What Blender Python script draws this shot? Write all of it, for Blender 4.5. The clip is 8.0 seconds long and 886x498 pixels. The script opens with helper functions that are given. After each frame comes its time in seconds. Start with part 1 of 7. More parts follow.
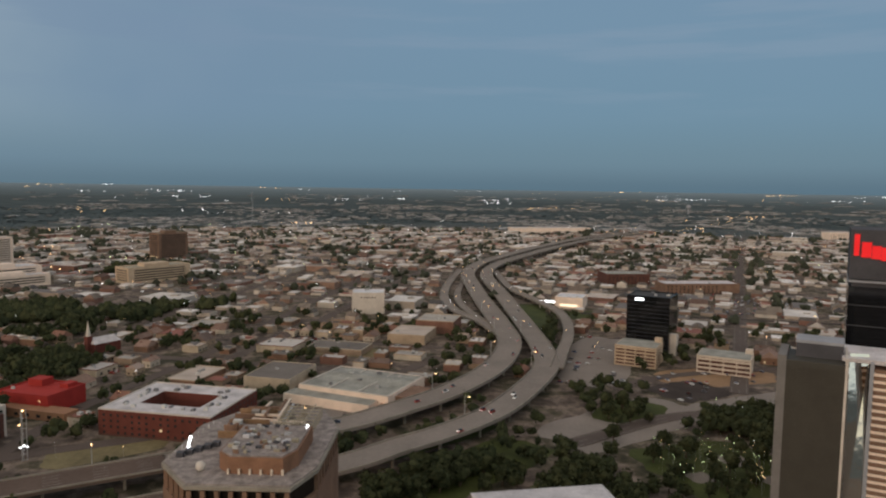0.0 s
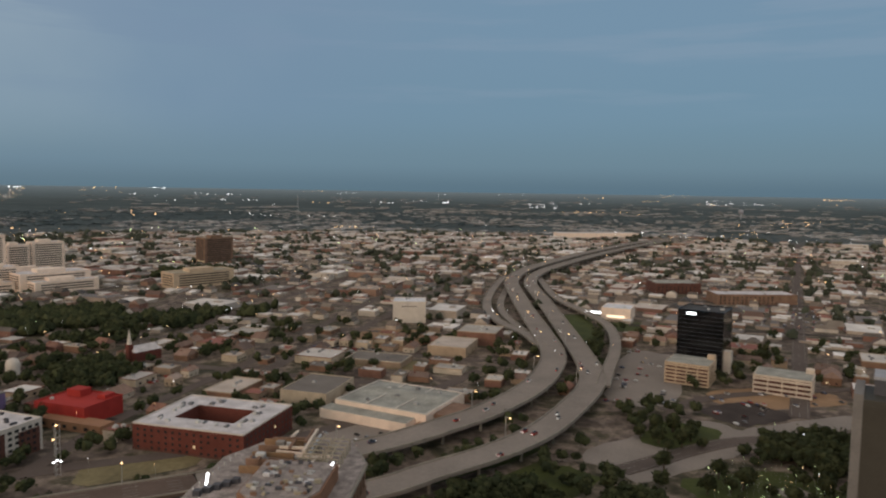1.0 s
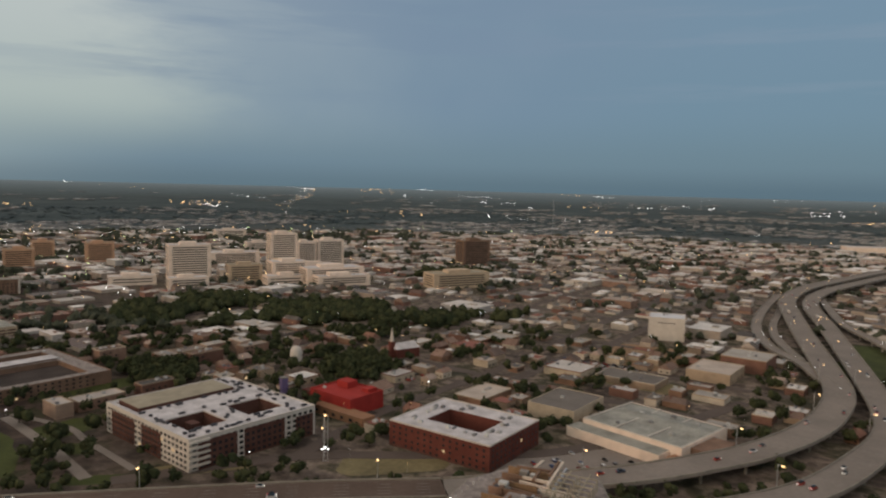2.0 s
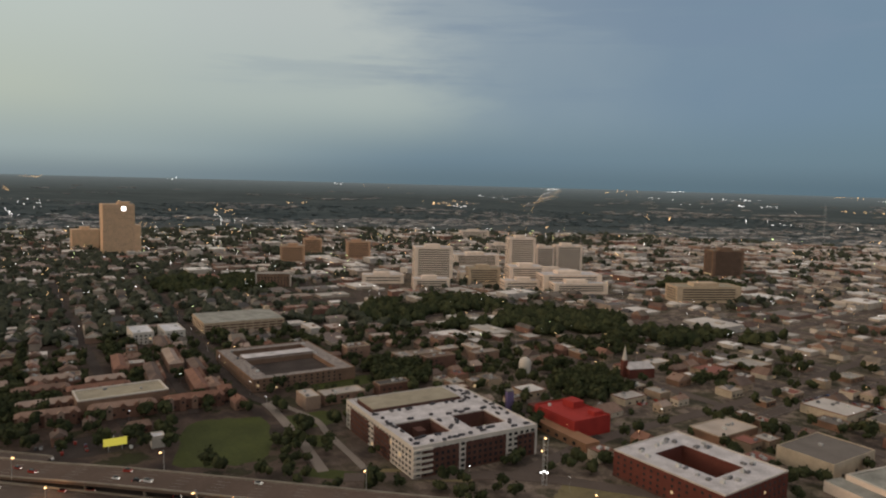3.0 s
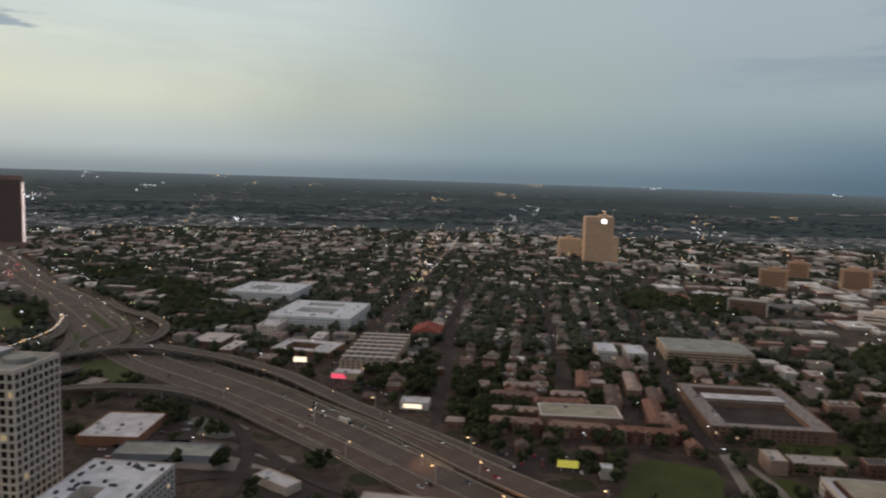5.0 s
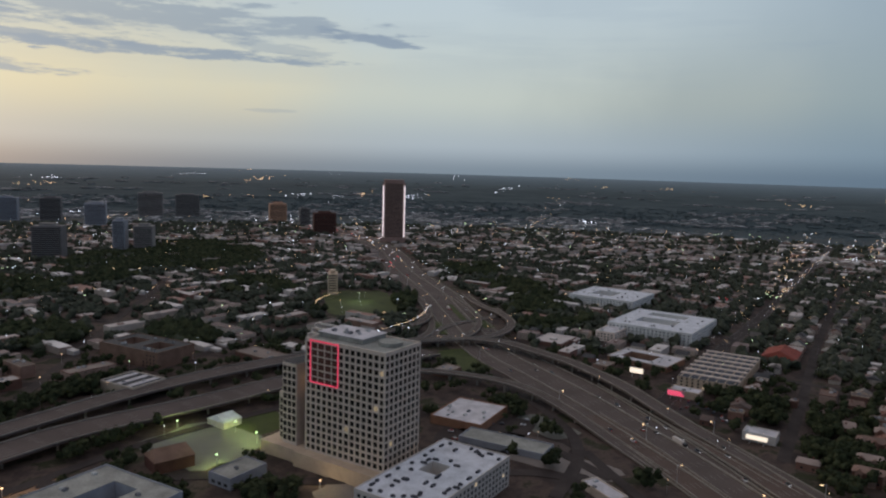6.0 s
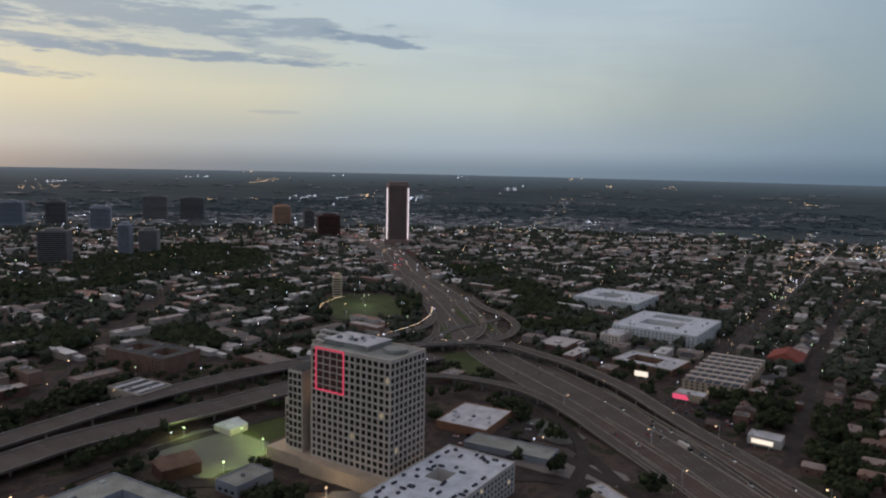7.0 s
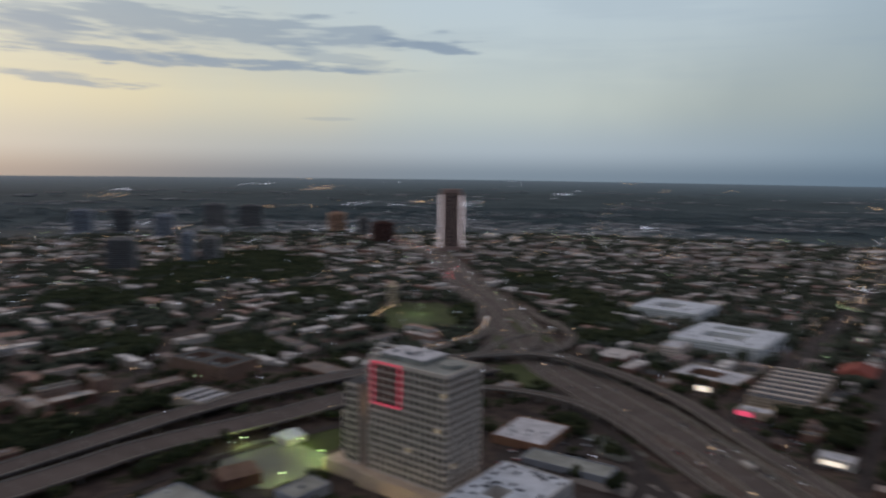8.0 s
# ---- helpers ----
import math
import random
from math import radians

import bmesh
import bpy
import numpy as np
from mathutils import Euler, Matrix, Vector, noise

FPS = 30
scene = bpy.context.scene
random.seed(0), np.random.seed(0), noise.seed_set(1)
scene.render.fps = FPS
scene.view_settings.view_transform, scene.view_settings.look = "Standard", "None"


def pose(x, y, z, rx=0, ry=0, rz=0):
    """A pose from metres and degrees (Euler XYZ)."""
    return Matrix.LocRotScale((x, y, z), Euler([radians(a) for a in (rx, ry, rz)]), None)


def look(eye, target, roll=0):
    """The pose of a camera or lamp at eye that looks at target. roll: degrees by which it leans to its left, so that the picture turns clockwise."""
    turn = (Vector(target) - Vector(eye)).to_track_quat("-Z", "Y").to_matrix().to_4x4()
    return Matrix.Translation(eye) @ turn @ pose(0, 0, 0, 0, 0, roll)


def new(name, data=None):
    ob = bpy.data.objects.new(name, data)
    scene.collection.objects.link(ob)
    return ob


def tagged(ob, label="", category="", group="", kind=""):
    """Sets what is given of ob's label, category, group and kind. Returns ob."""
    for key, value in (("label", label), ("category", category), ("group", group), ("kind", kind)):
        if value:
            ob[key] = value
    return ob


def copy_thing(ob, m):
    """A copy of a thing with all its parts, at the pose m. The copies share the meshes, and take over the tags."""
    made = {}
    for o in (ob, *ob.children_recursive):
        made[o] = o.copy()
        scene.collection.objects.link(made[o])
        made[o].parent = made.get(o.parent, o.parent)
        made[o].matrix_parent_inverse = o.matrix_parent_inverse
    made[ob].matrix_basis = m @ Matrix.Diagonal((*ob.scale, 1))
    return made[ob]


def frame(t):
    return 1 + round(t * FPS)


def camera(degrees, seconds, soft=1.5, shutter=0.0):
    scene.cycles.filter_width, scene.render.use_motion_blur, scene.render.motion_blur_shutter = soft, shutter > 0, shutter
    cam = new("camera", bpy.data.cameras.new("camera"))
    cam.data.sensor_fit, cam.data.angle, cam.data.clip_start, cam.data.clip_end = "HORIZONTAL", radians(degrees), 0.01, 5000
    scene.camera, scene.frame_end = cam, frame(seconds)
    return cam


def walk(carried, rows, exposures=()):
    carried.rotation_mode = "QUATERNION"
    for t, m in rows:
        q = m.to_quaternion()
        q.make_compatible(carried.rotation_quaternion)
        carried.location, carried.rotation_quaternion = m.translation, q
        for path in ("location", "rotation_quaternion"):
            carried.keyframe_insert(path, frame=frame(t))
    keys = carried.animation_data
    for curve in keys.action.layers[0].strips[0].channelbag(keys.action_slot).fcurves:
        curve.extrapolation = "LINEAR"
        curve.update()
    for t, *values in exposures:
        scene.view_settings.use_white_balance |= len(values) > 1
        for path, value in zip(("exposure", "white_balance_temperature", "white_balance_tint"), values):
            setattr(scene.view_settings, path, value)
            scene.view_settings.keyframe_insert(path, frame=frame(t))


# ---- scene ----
EXPOSURES = [(0.0, 0.0, 6500, 10), (1.2, 0.0, 6550, 10), (2.5, -0.08, 6900, 11), (3.5, -0.1, 6800, 11), (4.0, -0.13, 6550, 11), (5.0, -0.3, 6200, 12), (6.3, -0.55, 5600, 14), (8.0, -0.55, 5600, 14)]
cam = camera(63.8, 8.0, soft=2.2, shutter=0.42)
# seconds, place, yaw, pitch, roll
ROWS = [
    (0.0, 0.00, -0.00, 156.59, 1.51, -5.12, -0.73),
    (0.5, 3.35, 11.53, 158.61, 2.19, -5.14, -0.64),
    (0.8, 3.54, 16.57, 160.42, 2.14, -5.10, -0.65),
    (0.9, 2.84, 17.78, 161.14, 2.83, -5.03, -0.69),
    (0.967, 2.28, 18.55, 161.63, 4.85, -4.95, -0.77),
    (1.0, 1.98, 18.95, 161.83, 5.14, -4.95, -0.77),
    (1.033, 1.68, 19.35, 162.03, 5.60, -4.95, -0.77),
    (1.1, 1.02, 20.18, 162.39, 10.75, -4.94, -0.94),
    (1.2, 0.21, 21.34, 162.87, 18.54, -4.95, -1.10),
    (2.3, -1.65, 38.13, 170.57, 31.28, -5.18, -1.35),
    (2.4, -0.85, 40.03, 171.82, 36.99, -5.30, -1.40),
    (2.5, -0.26, 41.85, 173.06, 40.13, -5.41, -1.43),
    (2.6, 0.15, 43.90, 174.21, 43.88, -5.47, -1.49),
    (2.7, 0.27, 45.88, 175.25, 44.25, -5.49, -1.51),
    (2.8, 0.09, 47.55, 176.18, 45.05, -5.51, -1.46),
    (3.0, -1.34, 49.70, 177.75, 45.03, -5.52, -1.29),
    (3.2, -3.49, 51.36, 179.25, 44.94, -5.51, -1.22),
    (3.5, -7.46, 53.59, 181.42, 47.88, -5.48, -1.22),
    (3.6, -8.31, 55.17, 182.04, 53.44, -5.54, -1.30),
    (3.7, -9.05, 56.90, 182.69, 55.57, -5.59, -1.36),
    (3.8, -9.74, 58.64, 183.37, 59.09, -5.63, -1.41),
    (3.9, -10.41, 60.26, 184.10, 61.21, -5.65, -1.45),
    (4.0, -11.12, 61.62, 184.88, 62.57, -5.67, -1.46),
    (4.2, -12.85, 62.93, 186.65, 62.40, -5.64, -1.42),
    (4.5, -15.47, 65.11, 189.41, 64.12, -5.64, -1.20),
    (4.6, -16.13, 66.07, 190.15, 69.64, -5.72, -1.20),
    (4.7, -16.82, 67.00, 190.96, 73.98, -5.81, -1.24),
    (4.8, -17.62, 67.80, 191.93, 80.68, -5.86, -1.32),
    (4.9, -18.65, 68.36, 193.18, 81.65, -5.85, -1.47),
    (5.0, -19.85, 68.35, 194.50, 82.38, -5.87, -1.61),
    (5.1, -21.15, 67.43, 195.75, 85.47, -5.92, -1.74),
    (5.2, -22.51, 66.50, 197.10, 92.50, -5.93, -1.89),
    (6.3, -17.19, 74.39, 201.05, 110.27, -6.43, -1.53),
    (6.5, -17.04, 73.97, 201.85, 110.16, -6.41, -1.43),
    (7.0, -17.47, 73.09, 205.13, 110.19, -6.42, -1.14),
    (7.5, -18.72, 72.33, 207.78, 110.04, -6.51, -0.86),
    (7.7, -18.98, 72.03, 208.85, 110.02, -6.49, -0.83),
    (7.8, -18.98, 71.63, 209.54, 109.92, -6.39, -0.79),
    (7.9, -18.89, 71.04, 210.34, 110.47, -6.26, -0.73),
    (8.0, -18.70, 70.18, 211.24, 114.41, -6.10, -0.65),
]
walk(cam, [(t, pose(x, y, z, 90 + pitch, roll, yaw)) for t, x, y, z, yaw, pitch, roll in ROWS],
     exposures=EXPOSURES)
# ---- world and sun ----
def lin(r, g, b, k=1.0):
    """Linear colour from display values."""
    return tuple(k * ((c / 255 / 12.92) if c < 10 else ((c / 255 + 0.055) / 1.055) ** 2.4) for c in (r, g, b))


SUN_YAW, SUN_UP = 150.0, 9.0
SUN_X, SUN_Y = -math.sin(radians(SUN_YAW)), math.cos(radians(SUN_YAW))


def build_world():
    world = bpy.data.worlds.new("dusk")
    scene.world = world
    world.use_nodes = True
    nt = world.node_tree
    nt.nodes.clear()
    N, L = nt.nodes.new, nt.links.new
    out, bg = N("ShaderNodeOutputWorld"), N("ShaderNodeBackground")
    L(bg.outputs[0], out.inputs[0])
    co = N("ShaderNodeTexCoord")
    sep = N("ShaderNodeSeparateXYZ")
    L(co.outputs["Generated"], sep.inputs[0])

    def mth(op, a, b=None, c=None):
        n = N("ShaderNodeMath")
        n.operation = op
        for i, v in enumerate((a, b, c)):
            if v is None:
                continue
            if isinstance(v, (int, float)):
                n.inputs[i].default_value = v
            else:
                L(v, n.inputs[i])
        return n.outputs[0]

    def mix(fac, a, b):
        n = N("ShaderNodeMix")
        n.data_type = "RGBA"
        for s, v in ((0, fac), (6, a), (7, b)):
            if isinstance(v, (int, float)):
                n.inputs[s].default_value = v
            elif isinstance(v, tuple):
                n.inputs[s].default_value = (*v, 1)
            else:
                L(v, n.inputs[s])
        return n.outputs[2]

    def ramp(fac, stops):
        n = N("ShaderNodeValToRGB")
        n.color_ramp.interpolation = "EASE"
        el = n.color_ramp.elements
        while len(el) < len(stops):
            el.new(0.5)
        for e, (p, c) in zip(el, stops):
            e.position, e.color = p, (*c, 1)
        L(fac, n.inputs[0])
        return n.outputs[0]

    x, y, z = sep.outputs
    flat = mth("SQRT", mth("ADD", mth("MULTIPLY", x, x), mth("MULTIPLY", y, y)))
    west = mth("DIVIDE", mth("ADD", mth("MULTIPLY", x, SUN_X), mth("MULTIPLY", y, SUN_Y)), mth("MAXIMUM", flat, 0.001))
    az = mth("MULTIPLY_ADD", west, 0.5, 0.5)
    # slow waviness, so that the cloud edges are not ruled
    wav = N("ShaderNodeTexNoise")
    wav.inputs["Scale"].default_value = 2.6
    wav.inputs["Detail"].default_value = 5
    L(co.outputs["Generated"], wav.inputs["Vector"])
    azw = mth("ADD", az, mth("MULTIPLY", mth("SUBTRACT", wav.outputs[0], 0.5), 0.22))
    # east .. west along five bearings, at four heights over the horizon
    low = ramp(az, SKY_0)
    mid = ramp(az, SKY_2)
    up = ramp(azw, SKY_5)
    top = ramp(azw, SKY_13)
    elev = mth("DIVIDE", z, mth("MAXIMUM", flat, 0.001))

    def step(a, b):
        n = N("ShaderNodeMapRange")
        n.interpolation_type = "SMOOTHSTEP"
        L(elev, n.inputs[0])
        n.inputs[1].default_value, n.inputs[2].default_value = a, b
        return n.outputs[0]

    col = mix(step(-0.005, 0.035), low, mid)
    col = mix(step(0.02, 0.11), col, up)
    col = mix(step(0.07, 0.24), col, top)
    col = mix(step(0.3, 0.9), col, ZENITH)
    # cloud streaks, long and thin
    mp = N("ShaderNodeCombineXYZ")
    L(x, mp.inputs[0]), L(y, mp.inputs[1]), L(mth("MULTIPLY", z, 11.0), mp.inputs[2])
    cl = N("ShaderNodeTexNoise")
    cl.inputs["Scale"].default_value = 2.0
    cl.inputs["Detail"].default_value = 6
    cl.inputs["Roughness"].default_value = 0.55
    L(mp.outputs[0], cl.inputs["Vector"])
    streak = N("ShaderNodeMapRange")
    streak.interpolation_type = "SMOOTHSTEP"
    L(cl.outputs[0], streak.inputs[0])
    streak.inputs[1].default_value, streak.inputs[2].default_value = 0.50, 0.62
    amount = mth("MULTIPLY", mth("MULTIPLY", streak.outputs[0], step(0.075, 0.16)), ramp(az, CLOUD_AMOUNT))
    col = mix(amount, col, ramp(az, CLOUD))
    # the blue grey cloud bank to the north-west, with a ragged slanting edge
    bearing = mth("MULTIPLY", mth("ARCTAN2", mth("MULTIPLY", x, -1.0), y), 180 / math.pi)
    height = mth("MULTIPLY", mth("ARCTANGENT", elev), 180 / math.pi)
    puff = N("ShaderNodeTexNoise")
    puff.inputs["Scale"].default_value = 7.0
    puff.inputs["Detail"].default_value = 7
    puff.inputs["Roughness"].default_value = 0.6
    mp2 = N("ShaderNodeCombineXYZ")
    L(x, mp2.inputs[0]), L(y, mp2.inputs[1]), L(mth("MULTIPLY", z, 3.5), mp2.inputs[2])
    L(mp2.outputs[0], puff.inputs["Vector"])
    rag = mth("SUBTRACT", puff.outputs[0], 0.5)

    def smooth_step(v, lo, hi):
        n = N("ShaderNodeMapRange")
        n.interpolation_type = "SMOOTHSTEP"
        L(v, n.inputs[0])
        n.inputs[1].default_value, n.inputs[2].default_value = lo, hi
        return n.outputs[0]

    past = mth("ADD", mth("SUBTRACT", mth("MULTIPLY_ADD", height, 0.75, 40.5), bearing), mth("MULTIPLY", rag, 20.0))
    bank = mth("MULTIPLY", mth("MULTIPLY", mth("MULTIPLY", smooth_step(past, -5.0, 6.0), smooth_step(bearing, 6.0, 26.0)), step(0.03, 0.12)), 0.42)
    col = mix(bank, col, lin(116, 142, 170))
    shred = N("ShaderNodeTexNoise")
    shred.inputs["Scale"].default_value = 13.0
    shred.inputs["Detail"].default_value = 8
    shred.inputs["Roughness"].default_value = 0.62
    mp3 = N("ShaderNodeCombineXYZ")
    L(x, mp3.inputs[0]), L(y, mp3.inputs[1]), L(mth("MULTIPLY", z, 6.5), mp3.inputs[2])
    L(mp3.outputs[0], shred.inputs["Vector"])
    rag = mth("SUBTRACT", shred.outputs[0], 0.5)
    for a0, h0, long_, thick, rise, dense in STREAKS:
        u = mth("SUBTRACT", bearing, a0)
        v = mth("SUBTRACT", mth("SUBTRACT", height, h0), mth("MULTIPLY", u, rise))
        u, v = mth("DIVIDE", u, long_), mth("DIVIDE", v, thick)
        far_out = mth("ADD", mth("ADD", mth("MULTIPLY", u, u), mth("MULTIPLY", v, v)), mth("MULTIPLY", rag, 6.5))
        col = mix(mth("MULTIPLY", smooth_step(far_out, 1.3, 0.2), dense), col, ramp(az, CLOUD))
    # the clear sky behind the veil of cloud
    sky = N("ShaderNodeTexSky")
    sky.sky_type = "NISHITA"
    sky.sun_disc = False
    sky.sun_elevation, sky.sun_rotation = radians(SUN_UP), math.atan2(SUN_X, SUN_Y)
    weak = N("ShaderNodeVectorMath")
    weak.operation = "SCALE"
    L(sky.outputs[0], weak.inputs[0])
    weak.inputs["Scale"].default_value = 0.06
    col = mix(0.10, col, weak.outputs[0])
    L(col, bg.inputs[0])
    bg.inputs[1].default_value = 1.0


SKY_0 = [(0.0, lin(90, 118, 136)), (0.35, lin(98, 124, 140)), (0.62, lin(116, 134, 144, 1.2)), (0.88, lin(124, 136, 140, 1.6)), (1.0, lin(118, 127, 130, 1.6))]
SKY_2 = [(0.0, lin(102, 133, 153)), (0.35, lin(109, 137, 157)), (0.62, lin(144, 162, 168, 1.2)), (0.88, lin(166, 174, 172, 1.6)), (1.0, lin(170, 170, 160, 1.6))]
SKY_5 = [(0.0, lin(109, 142, 166)), (0.2, lin(114, 143, 167)), (0.46, lin(164, 179, 180, 1.15)), (0.66, lin(178, 190, 182, 1.10)), (0.79, lin(190, 195, 179, 1.2)), (0.88, lin(204, 205, 182, 1.5)), (1.0, lin(226, 208, 160, 1.55))]
SKY_13 = [(0.0, lin(117, 147, 172)), (0.18, lin(121, 147, 171)), (0.43, lin(180, 191, 193, 1.14)), (0.66, lin(186, 199, 198, 1.12)), (0.88, lin(198, 206, 198, 1.5)), (1.0, lin(196, 199, 184, 1.55))]
ZENITH = lin(190, 181, 173, 1.5)
CLOUD = [(0.0, lin(132, 154, 176)), (0.40, lin(118, 140, 168)), (0.45, lin(150, 168, 182)), (0.7, lin(156, 172, 184, 1.2)), (1.0, lin(146, 156, 160, 1.5))]
CLOUD_AMOUNT = [(0.0, (0.5,) * 3), (0.5, (0.4,) * 3), (0.8, (0.12,) * 3), (1.0, (0.12,) * 3)]
# single clouds: bearing, height, half length, half thickness (degrees), rise, density
STREAKS = [(133, 10.4, 17, 1.3, 0.0, 0.7), (133, 7.95, 13.5, 0.42, 0.0, 0.9), (140, 8.2, 6, 0.6, 0.0, 0.8), (115.6, 9.75, 3.8, 0.42, 0.12, 0.9), (141, 6.25, 5.6, 0.4, 0.05, 0.8), (123, 4.1, 2.2, 0.16, 0.0, 0.3), (124, 9.0, 5, 0.5, 0.1, 0.45), (146, 9.6, 9, 1.0, 0.0, 0.6)]
build_world()
sun = new("sun", bpy.data.lights.new("sun", "SUN"))
sun.data.energy, sun.data.angle, sun.data.color = 0.95, radians(26), (1.0, 0.66, 0.46)
sun.matrix_world = look((0, 0, 300), (-SUN_X, -SUN_Y, 300 - math.tan(radians(SUN_UP))))
# ---- materials ----
FLAT, RIM, FARTHEST = 2900.0, 4900.0, 26000.0     # level plain, end of the land, distance that its rim stands for


def shade(name, cols, rough=0.85, var=0.22, scale=0.12, fine=1.3, pick="", metal=0.0, bump=0.0, glow=None, spec=0.2):
    """A surface of one colour, or of several among which each piece or island takes one, with stains at two sizes."""
    m = bpy.data.materials.new(name)
    m.use_nodes = True
    nt = m.node_tree
    N, L = nt.nodes.new, nt.links.new
    b = nt.nodes["Principled BSDF"]
    b.inputs["Roughness"].default_value, b.inputs["Metallic"].default_value = rough, metal
    b.inputs["Specular IOR Level"].default_value = spec
    geo = N("ShaderNodeNewGeometry")
    if pick:
        src = geo.outputs["Random Per Island"] if pick == "island" else N("ShaderNodeObjectInfo").outputs["Random"]
        r = N("ShaderNodeValToRGB")
        r.color_ramp.interpolation = "CONSTANT"
        el = r.color_ramp.elements
        while len(el) < len(cols):
            el.new(0.9)
        for i, c in enumerate(cols):
            el[i].position, el[i].color = i / len(cols), (*c, 1)
        L(src, r.inputs[0])
        base = r.outputs[0]
    else:
        rgb = N("ShaderNodeRGB")
        rgb.outputs[0].default_value = (*(cols if isinstance(cols, tuple) else cols[0]), 1)
        base = rgb.outputs[0]
    val = None
    for s, amt in ((scale, var), (fine, var * 0.6)):
        n = N("ShaderNodeTexNoise")
        n.inputs["Scale"].default_value, n.inputs["Detail"].default_value = s, 4
        L(geo.outputs["Position"], n.inputs["Vector"])
        mr = N("ShaderNodeMapRange")
        L(n.outputs[0], mr.inputs[0])
        mr.inputs[1].default_value, mr.inputs[2].default_value = 0.25, 0.75
        mr.inputs[3].default_value, mr.inputs[4].default_value = 1 - amt, 1 + amt
        if val is None:
            val = mr.outputs[0]
        else:
            k = N("ShaderNodeMath")
            k.operation = "MULTIPLY"
            L(val, k.inputs[0]), L(mr.outputs[0], k.inputs[1])
            val = k.outputs[0]
            if bump:
                bp = N("ShaderNodeBump")
                bp.inputs["Strength"].default_value, bp.inputs["Distance"].default_value = bump, 0.3
                L(n.outputs[0], bp.inputs["Height"])
                L(bp.outputs[0], b.inputs["Normal"])
    sc = N("ShaderNodeVectorMath")
    sc.operation = "SCALE"
    L(base, sc.inputs[0]), L(val, sc.inputs["Scale"])
    L(sc.outputs[0], b.inputs["Base Color"])
    if glow:
        b.inputs["Emission Color"].default_value = (*glow[:3], 1)
        b.inputs["Emission Strength"].default_value = glow[3]
    return m


def window_glass(name, dark, lit, share, power):
    """Dark panes, some of them with a lamp on behind."""
    m = shade(name, dark, rough=0.3, var=0.3, spec=0.22)
    nt = m.node_tree
    b = nt.nodes["Principled BSDF"]
    info = nt.nodes.new("ShaderNodeObjectInfo")
    cmp_ = nt.nodes.new("ShaderNodeMath")
    cmp_.operation = "GREATER_THAN"
    cmp_.inputs[1].default_value = 1 - share
    mul = nt.nodes.new("ShaderNodeMath")
    mul.operation = "MULTIPLY"
    mul.inputs[1].default_value = power
    nt.links.new(info.outputs["Random"], cmp_.inputs[0])
    nt.links.new(cmp_.outputs[0], mul.inputs[0])
    nt.links.new(mul.outputs[0], b.inputs["Emission Strength"])
    b.inputs["Emission Color"].default_value = (*lit, 1)
    return m


def lamp(name, col, power):
    m = shade(name, (0.03, 0.03, 0.03), glow=(*col, power))
    m.cycles.emission_sampling = "NONE"
    return m


